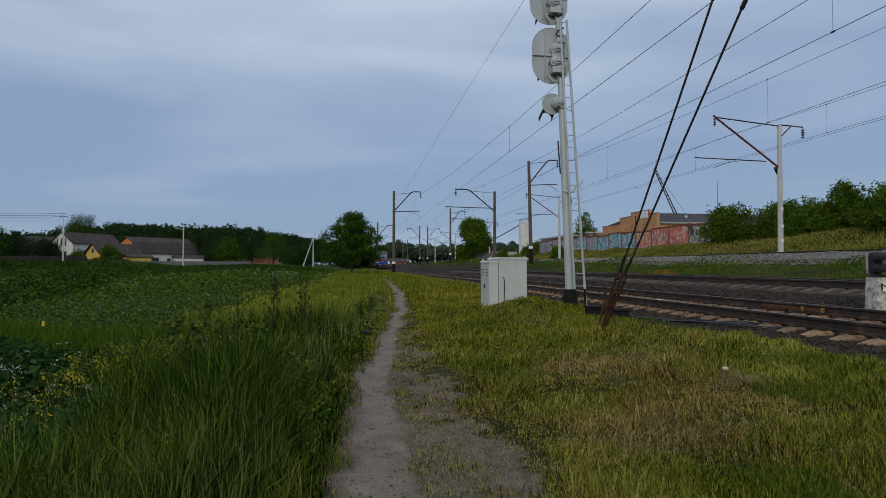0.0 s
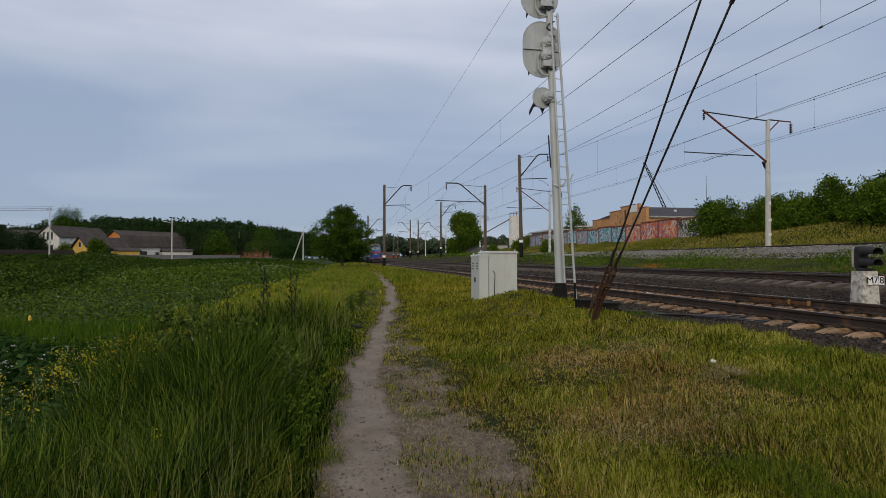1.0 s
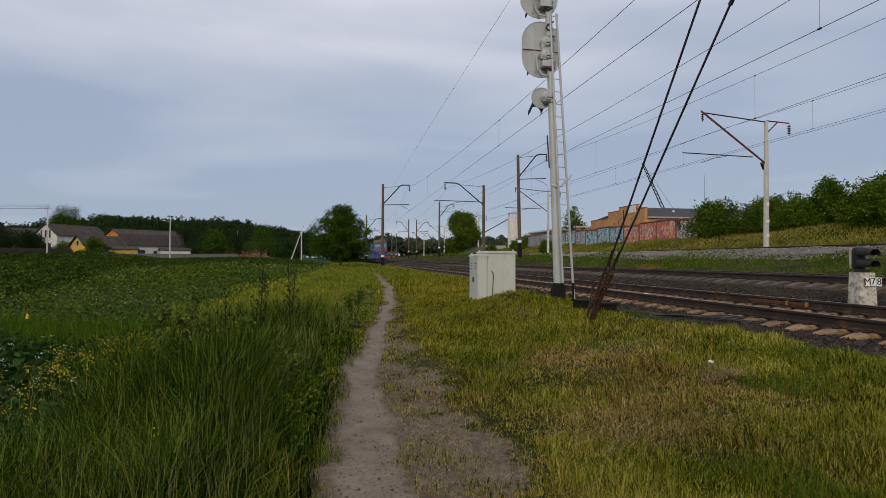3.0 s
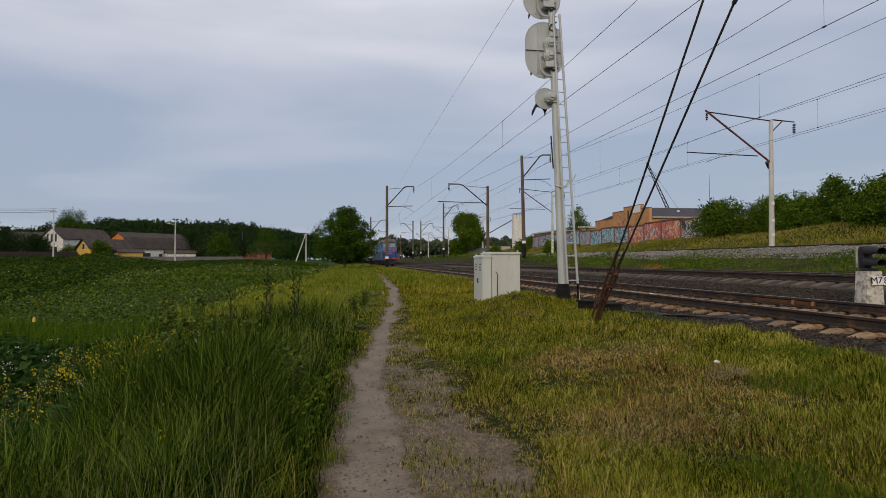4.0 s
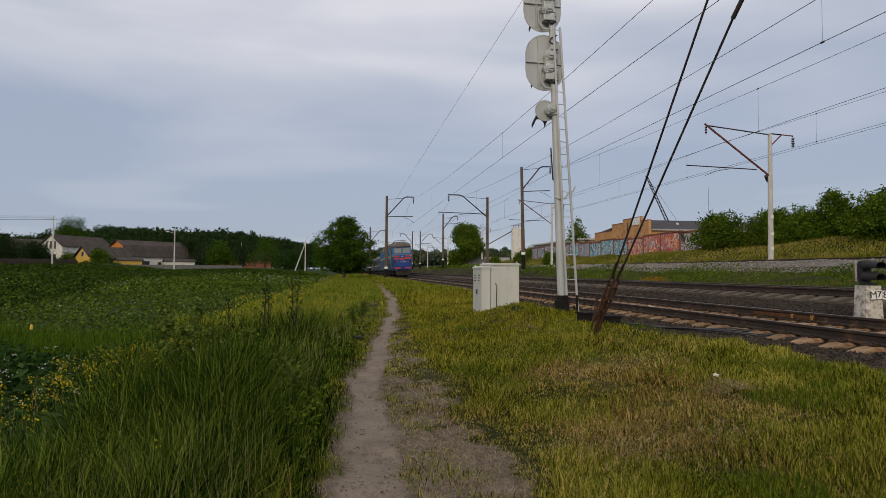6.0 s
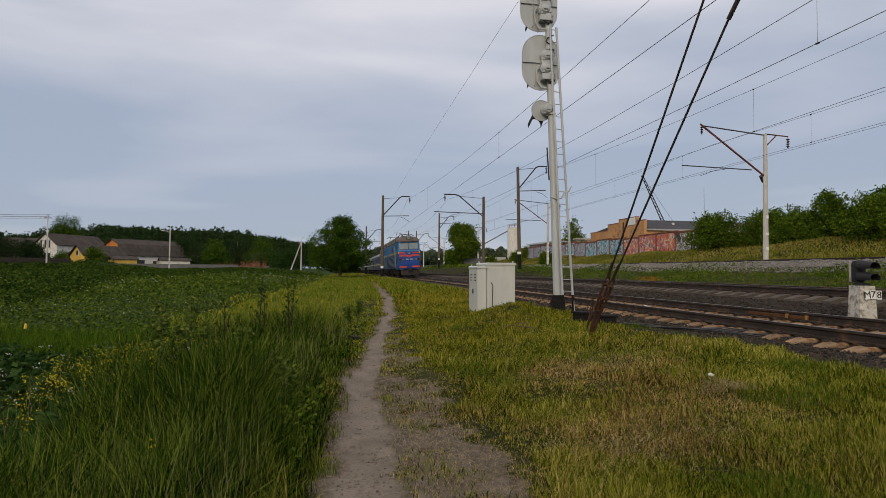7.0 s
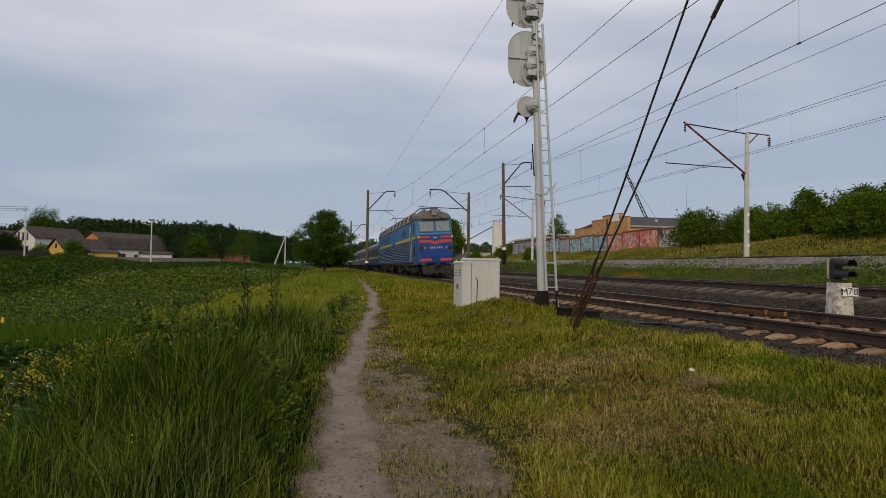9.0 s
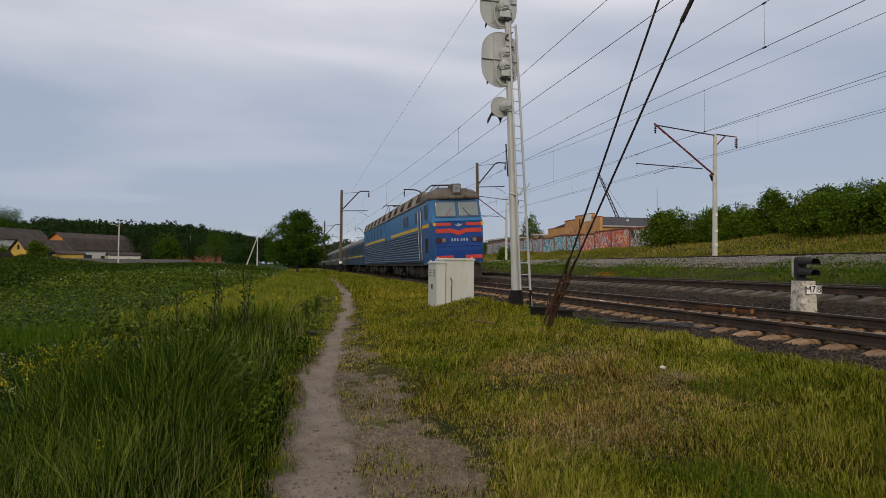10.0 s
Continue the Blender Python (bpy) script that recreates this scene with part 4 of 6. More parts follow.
def section(ob, y0, cab):
    """One half of the twin locomotive, y0 its front end."""
    y1 = y0 + (SECTION if cab else SECTION_REAR)
    ys = y0 + (2.6 if cab else 0.0)
    part("floor_frame", B(-1.42, 1.42, ys, y1, 0.95, 1.2), M_UNDER, ob)
    for s in (-1, 1):
        part("ribbed_panel", ribbed_side(s, ys, y1), M_SIDEBLUE, ob, "ribbed dusty blue side panel")
        part("upper_panel", B(min(s * 1.40, s * 1.48), max(s * 1.40, s * 1.48), ys, y1, 3.08, 4.6), M_LIGHTBLUE, ob, "light blue upper side panel")
        part("stripe", B(min(s * 1.476, s * 1.492), max(s * 1.476, s * 1.492), ys, y1 - 3.2 if cab else y1 - 1.0, 3.1, 3.3), M_YELLOW, ob, "yellow stripe")
        part("gutter", B(min(s * 1.44, s * 1.53), max(s * 1.44, s * 1.53), y0 + (1.2 if cab else 0), y1, 4.57, 4.64), M_ROOF, ob)
        ywin = (4.2, 7.4, 8.5) if cab else (2.2, 4.6, 6.8, 9.0, 12.5)
        for k, w in enumerate(ywin):
            f = part("window_frame", B(min(s * 1.474, s * 1.495), max(s * 1.474, s * 1.495), y0 + w - 0.36, y0 + w + 0.36, 3.5, 4.22, bevel=0.005), M_SIDEBLUE, ob)
            part("pane", B(min(s * 1.48, s * 1.502), max(s * 1.48, s * 1.502), y0 + w - 0.29, y0 + w + 0.29, 3.57, 4.15), M_DARKGLASS, f)
    part("end_wall", B(-1.42, 1.42, y1 - 0.06, y1, 1.15, 4.6), M_UNDER, ob)
    if not cab:
        part("end_wall", B(-1.42, 1.42, y0, y0 + 0.06, 1.15, 4.6), M_UNDER, ob)
    roof_boxes(ob, y0 + (3.0 if cab else 0.1), y1 - 0.1)
    bogie(ob, y0 + 4.2, 1.5)
    bogie(ob, y1 - 4.1, 1.5)
    for k, (ya, yb, z0) in enumerate(((6.9, 8.0, 0.45), (8.7, 9.6, 0.55), (1.2, 1.9, 0.6), (14.8, 15.6, 0.65))):
        part("underfloor_box", B(-1.36, 1.36, y0 + ya, y0 + yb, z0, 0.98, bevel=0.03), M_UNDER, ob)


def locomotive():
    ob = thing("locomotive", pose(TRACK1, FRONT_AT_END, RAIL1, 0, -3.2, 0), "blue twin electric locomotive with red stripes and a sooty grey roof", "locomotive")
    part("cab", cab_shell(), None, ob, "dark and light blue driving cab")
    part("cab_roof", cab_roof(), None, ob, "sooty domed cab roof")
    # windscreen panes in their frames, following the lean of the front
    lean = math.degrees(math.atan(0.21 / 1.1))
    for s in (-1, 1):
        f = part("windscreen_frame", B(-0.62, 0.62, -0.02, 0.03, -0.47, 0.47, bevel=0.012), M_SIDEBLUE, ob, m=pose(s * 0.65, 0.175, 4.02, -lean, 0, 0))
        part("pane", B(-0.55, 0.55, -0.03, 0.0, -0.39, 0.39, bevel=0.01), M_GLASS, f, "windscreen glass with a grey sky reflection in its colour")
        part("wiper", Rod((0.05 * s, -0.05, -0.42), (-0.32 * s, -0.05, 0.06), 0.014, seg=6), M_RED if s < 0 else M_BLACK, f)
        part("stripe", B(min(s * 0.42, s * 1.28), max(s * 0.42, s * 1.28), -0.014, 0.02, 3.1, 3.27), M_RED, ob, "red front stripe")
        part("stripe", B(min(s * 0.35, s * 1.3), max(s * 0.35, s * 1.3), 0.0, 0.06, 1.27, 1.48), M_RED, ob, "red front stripe")
        part("stripe", B(min(s * 1.27, s * 1.42), max(s * 1.27, s * 1.42), -0.012, 0.05, 3.1, 3.29), M_YELLOW, ob, "yellow stripe")
        part("stripe", B(min(s * 1.49, s * 1.507), max(s * 1.49, s * 1.507), 0.66, 2.62, 3.1, 3.29), M_YELLOW, ob, "yellow stripe")
        for k, (lx, mat, lab) in enumerate(((0.86, M_LAMP, "clear headlamp"), (1.17, M_REDLAMP, "red tail lamp"))):
            h = part("lamp_ring", Rod((s * lx, -0.05, 2.32), (s * lx, 0.06, 2.32), 0.155, seg=18), M_BLACK, ob)
            part("lamp_lens", Rod((s * lx, -0.065, 2.32), (s * lx, -0.04, 2.32), 0.12, seg=18), mat, h, lab)
        part("buffer", rods([(s * 0.88, -0.42, 1.06), (s * 0.88, 0.1, 1.06)], 0.09, 12), M_UNDER, ob)
        part("step", B(s * 1.0 - 0.22, s * 1.0 + 0.22, -0.12, 0.1, 1.0, 1.14), M_SIDEBLUE, ob)
        # cab side window and door with its rails
        w = part("cab_window", B(min(s * 1.495, s * 1.515), max(s * 1.495, s * 1.515), 0.9, 1.75, 3.55, 4.4, bevel=0.006), M_SIDEBLUE, ob)
        part("pane", B(min(s * 1.5, s * 1.52), max(s * 1.5, s * 1.52), 0.98, 1.67, 3.62, 4.33), M_DARKGLASS, w)
        part("door", B(min(s * 1.495, s * 1.512), max(s * 1.495, s * 1.512), 2.65, 3.35, 1.2, 4.35, bevel=0.006), M_SIDEBLUE, ob)
        for yy in (2.58, 3.42):
            part("handrail", Rod((s * 1.57, yy, 1.35), (s * 1.57, yy, 4.2), 0.022, seg=8), M_CHROME, ob)
        part("vent", B(min(s * 1.495, s * 1.512), max(s * 1.495, s * 1.512), 1.2, 1.9, 1.7, 2.5), M_UNDER, ob)
    part("stripe", plate([(-1.3, 2.95), (-0.42, 2.95), (0, 2.82), (0.42, 2.95), (1.3, 2.95), (1.3, 2.72), (0.42, 2.72), (0, 2.56), (-0.42, 2.72), (-1.3, 2.72)], -0.014, 0.02), M_RED, ob, "red chevron stripe")
    part("emblem", plate([(-0.24, 3.2), (-0.1, 3.15), (0, 3.24), (0.1, 3.15), (0.24, 3.2), (0.12, 3.08), (0, 3.05), (-0.12, 3.08)], -0.03, 0.01), M_PLATE, ob, "small metal emblem")
    for k in range(6):
        xx = -0.43 + k * 0.155 + (0.06 if k > 2 else 0)
        part("number_bar", B(xx, xx + 0.085, -0.014, 0.02, 2.25, 2.41), M_PLATE, ob, "pale number bar")
    part("front_sill", B(-1.36, 1.36, -0.05, 0.1, 3.34, 3.4, bevel=0.01), M_LIGHTBLUE, ob)
    part("front_ledge", B(-1.2, 1.2, -0.03, 0.1, 1.98, 2.03, bevel=0.01), M_BLUE, ob)
    bm = rod(bmesh.new(), (0, -0.5, 1.06), (0, 0.1, 1.06), 0.13, seg=10)
    box(bm, -0.2, 0.2, -0.62, -0.35, 0.9, 1.22, bevel=0.03)
    part("coupler", bm, M_UNDER, ob)
    part("plough", extrude_profile([(-0.1, 0.95), (-0.25, 0.3), (-0.18, 0.28), (0.15, 0.95)], -1.15, 1.15, "x"), M_UNDER, ob, "dark snow plough")
    hl = part("headlight_box", B(-0.27, 0.27, 0.04, 0.95, 4.84, 5.42, bevel=0.07), M_ROOF, ob)
    part("headlight_glass", B(-0.2, 0.2, 0.02, 0.07, 4.92, 5.34, bevel=0.02), M_GLASS, hl)
    part("headlight_lens", Rod((0, 0.008, 5.14), (0, 0.05, 5.14), 0.09, seg=14), M_LAMP, hl, "small bright headlight")
    section(ob, 0.0, True)
    section(ob, SECTION + 0.5, False)
    part("gangway", B(-0.7, 0.7, SECTION - 0.05, SECTION + 0.55, 1.0, 4.2), M_UNDER, ob)
    for s in (-1, 1):
        part("gangway_bellows", B(min(s * 1.3, s * 1.42), max(s * 1.3, s * 1.42), SECTION - 0.02, SECTION + 0.52, 1.1, 4.95), M_BLACK, ob)
    pantograph(ob, 3.0, 5.42, 0.28)
    pantograph(ob, SECTION + 4.5, 5.3, 1.1)
    for yy in (5.6, 6.5, 7.4, 9.5, 20.0, 22.5, 25.0):
        part("roof_insulator", Rod((-0.75, yy, 5.05), (-0.75, yy, 5.6), 0.13, 0.07, 10), M_INSULATOR, ob)
    part("roof_conductor", rods([(-0.75, 4.2, 5.6), (-0.75, 14, 5.6), (-0.75, 26, 5.6)], 0.03), M_STEELDARK, ob)
    return ob


loco = locomotive()


def coach(blue):
    ob = thing("passenger_coach", None, "blue passenger coach with a yellow stripe" if blue else "dull grey-green passenger coach with a pale stripe", "railway coach", "coaches of the train")
    L = 24.2
    body = M_SIDEBLUE if blue else M_COACH
    part("body", extrude_profile([(-1.5, 1.05), (1.5, 1.05), (1.54, 1.2), (1.54, 3.6), (-1.54, 3.6), (-1.54, 1.2)], 0, L), body, ob)
    arc = [(1.55 * math.cos(a), 3.6 + 0.82 * math.sin(a)) for a in [math.pi * k / 12 for k in range(13)]]
    part("roof", extrude_profile(arc, -0.02, L + 0.02), M_COACHROOF, ob, "dull grey rounded roof")
    part("stripe", B(-1.548, -1.536, 0, L, 2.0, 2.16), M_YELLOW if blue else M_PLATE, ob, "thin stripe")
    win = put(B(-1.556, -1.53, -0.55, 0.55, 2.45, 3.3, bevel=0.01), "window", M_DARKGLASS)
    for k in range(10):
        part("window", win, None, ob, m=pose(0, 3.2 + k * 2.0, 0))
    part("door", B(-1.55, -1.53, 0.5, 1.3, 1.2, 3.4, bevel=0.01), M_UNDER, ob)
    part("door", B(-1.55, -1.53, L - 1.3, L - 0.5, 1.2, 3.4, bevel=0.01), M_UNDER, ob)
    for k in range(8):
        part("rib", B(-1.556, -1.535, 0, L, 1.25 + k * 0.09, 1.28 + k * 0.09), body, ob)
    part("gangway", B(-0.6, 0.6, L, L + 0.6, 1.0, 3.6), M_UNDER, ob)
    for yy in (2.8, 8, 13, 18.0):
        part("roof_vent", B(-0.25, 0.25, yy - 0.3, yy + 0.3, 4.35, 4.6, bevel=0.05), M_COACHROOF, ob)
    part("underfloor_box", B(-1.3, 1.3, 7.5, 10.5, 0.45, 1.06, bevel=0.03), M_UNDER, ob)
    part("underfloor_box", B(-1.3, 1.3, 13.0, 15.5, 0.5, 1.06, bevel=0.03), M_UNDER, ob)
    for yy in (3.6, 20.6):
        bm = bmesh.new()
        for s in (-1, 1):
            box(bm, s * 1.05 - 0.08, s * 1.05 + 0.08, yy - 1.9, yy + 1.9, 0.45, 0.75)
            for k in (-1.2, 1.2):
                rod(bm, (s * 0.7, yy + k, 0.475), (s * 0.84, yy + k, 0.475), 0.475, seg=20)
        part("bogie", bm, M_UNDER, ob)
    return ob


COACH_FROM, COACH_STEP = SECTION + SECTION_REAR + 1.1, 24.8
coaches = []
first_coach, grey_coach = coach(True), coach(False)
for k in range(11):
    at_y = FRONT_AT_END + COACH_FROM + COACH_STEP * k
    m = pose(TRACK1, at_y, RAIL1, 0, -3.2, 0)
    if k == 0:
        c = first_coach
    elif k == 1:
        c = grey_coach
    else:
        c = copy_thing(grey_coach if k != 3 else first_coach, m)
    c.matrix_basis = m
    coaches.append((c, COACH_FROM + COACH_STEP * k))


def motions():
    """The whole train rolls towards the camera at an even pace; its wheelsets turn with it."""
    walk(loco, [(t, pose(TRACK1, FRONT_AT_END + SPEED * (10 - t), RAIL1, 0, -3.2, 0)) for t in range(11)])
    for c, back in coaches:
        walk(c, [(t, pose(TRACK1, FRONT_AT_END + back + SPEED * (10 - t), RAIL1, 0, -3.2, 0)) for t in range(11)])
    for w, y, r in wheelsets:
        turn = math.degrees(SPEED / r)
        walk(w, [(k / 30, pose(0, y, r, turn * k / 30, 0, 0)) for k in range(301)])


# ---- plants ----
RNG = np.random.default_rng(7)
# darkest stop stands for shade among the blades, bright stops for highlights
M_MEADOW = leaf_material("short_meadow_grass", [(0.004, 0.009, 0.001), (0.036, 0.055, 0.003), (0.135, 0.16, 0.01), (0.26, 0.26, 0.028), (0.43, 0.365, 0.095)], through_light=0.12, patch_scale=0.9, patch_gain=1.0)
M_FARMEADOW = leaf_material("farther_meadow_grass", [(0.04, 0.052, 0.004), (0.13, 0.14, 0.009), (0.25, 0.235, 0.02), (0.36, 0.3, 0.05)], patch_scale=0.6, patch_gain=1.3)
M_DRYMEADOW = leaf_material("dry_meadow_grass", [(0.02, 0.014, 0.003), (0.12, 0.085, 0.018), (0.3, 0.2, 0.055), (0.56, 0.39, 0.17)], through_light=0.12, patch_scale=1.4, patch_gain=0.8)
# near-black low stops paint the shade between blades, the top stop lit tips
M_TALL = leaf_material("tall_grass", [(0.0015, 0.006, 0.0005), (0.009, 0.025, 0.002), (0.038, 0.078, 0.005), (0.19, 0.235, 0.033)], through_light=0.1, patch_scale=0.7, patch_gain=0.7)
M_FRESH = leaf_material("fresh_green_grass", [(0.03, 0.058, 0.004), (0.095, 0.145, 0.01), (0.19, 0.22, 0.022), (0.29, 0.26, 0.05)], patch_scale=0.5, patch_gain=1.3)
M_STRIP = leaf_material("lush_strip_grass", [(0.02, 0.048, 0.003), (0.05, 0.1, 0.007), (0.1, 0.16, 0.014)], patch_scale=0.5, patch_gain=0.9)
M_TUFT = leaf_material("meadow_tufts", [(0.035, 0.07, 0.006), (0.075, 0.12, 0.01), (0.14, 0.17, 0.02)], patch_scale=0.6, patch_gain=0.8)
M_SEED = leaf_material("seed_heads", [(0.16, 0.17, 0.06), (0.24, 0.23, 0.1), (0.13, 0.17, 0.05)])
M_CROP = leaf_material("crop_leaves", [(0.02, 0.042, 0.004), (0.052, 0.09, 0.009), (0.13, 0.17, 0.022)], patch_scale=0.25, patch_gain=0.9)
M_SCRUB = leaf_material("rough_scrub_leaves", [(0.01, 0.026, 0.004), (0.028, 0.058, 0.007), (0.075, 0.11, 0.014)], patch_scale=0.2, patch_gain=1.1)
M_WEED = leaf_material("dark_weed_leaves", [(0.01, 0.03, 0.005), (0.02, 0.05, 0.009), (0.045, 0.08, 0.02)])
M_LEAF = leaf_material("tree_leaves", [(0.014, 0.038, 0.004), (0.036, 0.078, 0.007), (0.085, 0.14, 0.014)], patch_scale=0.5, patch_gain=0.6)
M_BUSH = leaf_material("bush_leaves", [(0.022, 0.052, 0.005), (0.06, 0.11, 0.009), (0.15, 0.2, 0.02)], patch_scale=0.3, patch_gain=0.9)
M_WOODS = leaf_material("far_woods_leaves", [(0.012, 0.026, 0.009), (0.02, 0.042, 0.012), (0.036, 0.06, 0.018)], patch_scale=0.03, patch_gain=1.0)
# paler, greyer leaf colours: the haze of distance is painted into them
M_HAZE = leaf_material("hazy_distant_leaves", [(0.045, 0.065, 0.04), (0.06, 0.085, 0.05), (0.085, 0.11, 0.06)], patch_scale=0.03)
M_BANKGRASS = leaf_material("dry_bank_grass", [(0.065, 0.09, 0.008), (0.135, 0.15, 0.016), (0.22, 0.2, 0.034), (0.32, 0.25, 0.07)], patch_scale=0.12, patch_gain=1.6)
M_LINESIDE = leaf_material("lineside_growth", [(0.02, 0.05, 0.005), (0.05, 0.09, 0.009), (0.1, 0.13, 0.018), (0.14, 0.12, 0.04)], patch_scale=0.3, patch_gain=1.3)
M_FLOWER = leaf_material("yellow_flowers", [(0.36, 0.29, 0.01), (0.55, 0.44, 0.02)])
M_WHITEFLOWER = leaf_material("white_flowers", [(0.45, 0.45, 0.4), (0.65, 0.65, 0.6)])
M_BARK = material("grey_brown_bark", (0.07, 0.055, 0.042), 0.95, 0, 0.3, 3, 30, 0.6, streak=(1, 1, 0.3))
M_DRYHAZEL = material("pale_dead_wood", (0.13, 0.1, 0.065), 0.9, 0, 0.25, 4, 40, 0.3)
M_DRYSTEM = material("dry_brown_stem", (0.025, 0.022, 0.012), 0.9, 0, 0.3, 3, 30, 0.2)


def blades(x, y, height, width, material, name, label, bend=0.35, base=None):
    """Grass: each blade two tapering steps that bend over to one side."""
    n = len(x)
    z = (land(x, y) if base is None else base) - 0.02
    turn = RNG.uniform(0, 2 * np.pi, n)
    side = np.stack([np.cos(turn), np.sin(turn), np.zeros(n)], 1)
    fall_a = turn + RNG.normal(np.pi / 2, 0.7, n)
    fall = np.stack([np.cos(fall_a), np.sin(fall_a), np.zeros(n)], 1)
    b = (RNG.uniform(0.1, 1.0, n) * bend * height)[:, None]
    root = np.stack([x, y, z], 1)
    up = np.array([0, 0, 1.0])
    h, w = height[:, None], width[:, None]
    mid = root + up * h * 0.55 + fall * b * 0.3
    tip = root + up * h * np.sqrt(np.clip(1 - (b / h) ** 2 * 0.5, 0.3, 1)) + fall * b
    verts = np.stack([root - side * w / 2, root + side * w / 2, mid - side * w * 0.38, mid + side * w * 0.38, tip], 1).reshape(-1, 3)
    k = np.arange(n)[:, None] * 5
    faces = np.concatenate([k + [[0, 1, 3]], k + [[0, 3, 2]], k + [[2, 3, 4]]], 1).reshape(-1, 3)
    ob = new(name, raw_mesh(name, verts, faces, material))
    return tagged(ob, label, "grass", kind="stuff")


def leaves(centres, size, material, name, flat=0.0):
    """Leaf quads, folded a little, at given places."""
    n = len(centres)
    a = RNG.normal(size=(n, 3))
    a[:, 2] *= 1 - flat
    a /= np.linalg.norm(a, axis=1)[:, None]
    b = np.cross(a, RNG.normal(size=(n, 3)))
    if flat:
        b[:, 2] *= 1 - flat
    b /= np.linalg.norm(b, axis=1)[:, None] + 1e-9
    s = np.broadcast_to(np.asarray(size, float), (n,))[:, None]
    verts = np.stack([centres - a * s * 0.6, centres + b * s * 0.33, centres + a * s * 0.6, centres - b * s * 0.33], 1).reshape(-1, 3)
    k = np.arange(n)[:, None] * 4
    return raw_mesh(name, verts, k + np.arange(4)[None, :], material)


def scatter(n, x0, x1, y0, y1, power=2.0):
    """Places whose density falls off with distance as the eye's own does."""
    u = RNG.uniform(0, 1, n)
    if power == 1.0:
        y = y0 * (y1 / y0) ** u
    else:
        p = 1 - power
        y = (y0 ** p + u * (y1 ** p - y0 ** p)) ** (1 / p)
    return RNG.uniform(x0, x1, n), y


# short, partly dry meadow between the path and the rails
def dryness(x, y):
    """How far the mown meadow has turned to straw."""
    d = 0.75 * np.exp(-((x - 3.6) / 1.2) ** 2 - ((y - 7.8) / 1.1) ** 2) + 0.7 * np.exp(-((x - 3.9) / 0.9) ** 2 - ((y - 5.9) / 0.8) ** 2) + 0.7 * np.exp(-((x - 2.7) / 0.8) ** 2 - ((y - 4.8) / 0.7) ** 2)
    d = d - 0.5 * np.exp(-((x - 5.6) / 1.0) ** 2 - ((y - 6.0) / 1.4) ** 2) + 0.3 + 0.22 * wob(x, y, 0.9, 12.0) + 0.16 * wob(x, y, 2.9, 17.0)
    return np.clip(d, 0.03, 0.9)


x, y = scatter(500000, -0.6, 7.0, 2.3, 95, 1.8)
keep = (RNG.uniform(0, 1, len(x)) > np.clip(bare(x, y) * 1.25 + 0.25 * wob(x, y, 3.1, 6.0) * (bare(x, y) > 0.1), 0, 0.985) + 0.02) & (x < 6.35 + 0.25 * wob(x, y, 1.9, 5.0) - 0.75 * np.exp(-((y - 11.8) / 1.6) ** 2)) & (np.abs(x - 4.6) + np.abs(y - 18.1) > 0.3) & (x > path_middle(y) - 0.5)
x, y = x[keep], y[keep]
d = np.hypot(x, y)
tuft = np.clip(wob(x, y, 2.3, 1.5) * 0.45 + wob(x, y, 7.0, 4.5) * 0.3 + 0.65, 0.2, 1.7)
verge = np.clip((y - 20) / 10, 0, 1)
dry = RNG.uniform(0, 1, len(x)) < dryness(x, y)
h = (0.035 + 0.105 * tuft * RNG.uniform(0.2, 1.5, len(x))) * (1 + 1.3 * verge) * np.where(dry, 0.75, 1.0)
h *= np.where(bare(x, y) > 0.05, 0.45, 1.0)
w = np.maximum(0.0055, 0.00105 * d) * RNG.uniform(0.5, 1.7, len(x))
far = y > 11 + 2.5 * RNG.uniform(-1, 1, len(x))
dry = dry & (~far | (RNG.uniform(0, 1, len(x)) < 0.45))
near = ~far & ~dry
far = far & ~dry
blades(x[near], y[near], h[near], w[near], M_MEADOW, "meadow_grass", "short mown green meadow grass", 0.85)
blades(x[far], y[far], h[far], w[far], M_FARMEADOW, "farther_meadow_grass", "olive green meadow grass farther off", 0.85)
blades(x[dry], y[dry], h[dry], w[dry] * 0.85, M_DRYMEADOW, "dry_meadow_grass", "short dry straw-coloured meadow grass", 1.6)

# fresh green tufts in it
x, y = scatter(60000, 1.2, 6.6, 2.5, 60, 1.7)
keep = (wob(x, y, 1.15, 8.0) > 0.55) & (bare(x, y) < 0.05) & (x < 6.3)
x, y = x[keep], y[keep]
d = np.hypot(x, y)
blades(x, y, RNG.uniform(0.06, 0.17, len(x)), np.maximum(0.006, 0.0011 * d), M_TUFT, "green_tufts", "fresh green tufts in the meadow", 0.6)

# small broad leaves among the grass
x, y = scatter(45000, 1.2, 6.3, 2.4, 22, 1.7)
keep = (bare(x, y) < 0.1) & (wob(x, y, 1.6, 3.3) > -0.1)
c = np.stack([x, y, land(x, y) + RNG.uniform(0.01, 0.09, len(x))], 1)[keep]
tagged(new("clover", leaves(c, np.maximum(0.016, 0.0028 * c[:, 1]) * RNG.uniform(0.6, 1.3, len(c)), M_TUFT, "clover", 0.5)), "small broad green leaves among the meadow grass", "weeds", kind="stuff")
x, y = scatter(24000, -2.6, 0.2, 2.2, 14, 1.6)
keep = (path_middle(y) - path_half(y) - x > 0.1) & (wob(x, y, 1.9, 9.3) > 0.1)
c = np.stack([x, y, land(x, y) + RNG.uniform(0.05, 0.4, len(x))], 1)[keep]
tagged(new("bank_weeds", leaves(c, RNG.uniform(0.02, 0.05, len(c)), M_TUFT, "bank_weeds", 0.4)), "leafy green weeds in the tall grass", "weeds", kind="stuff")

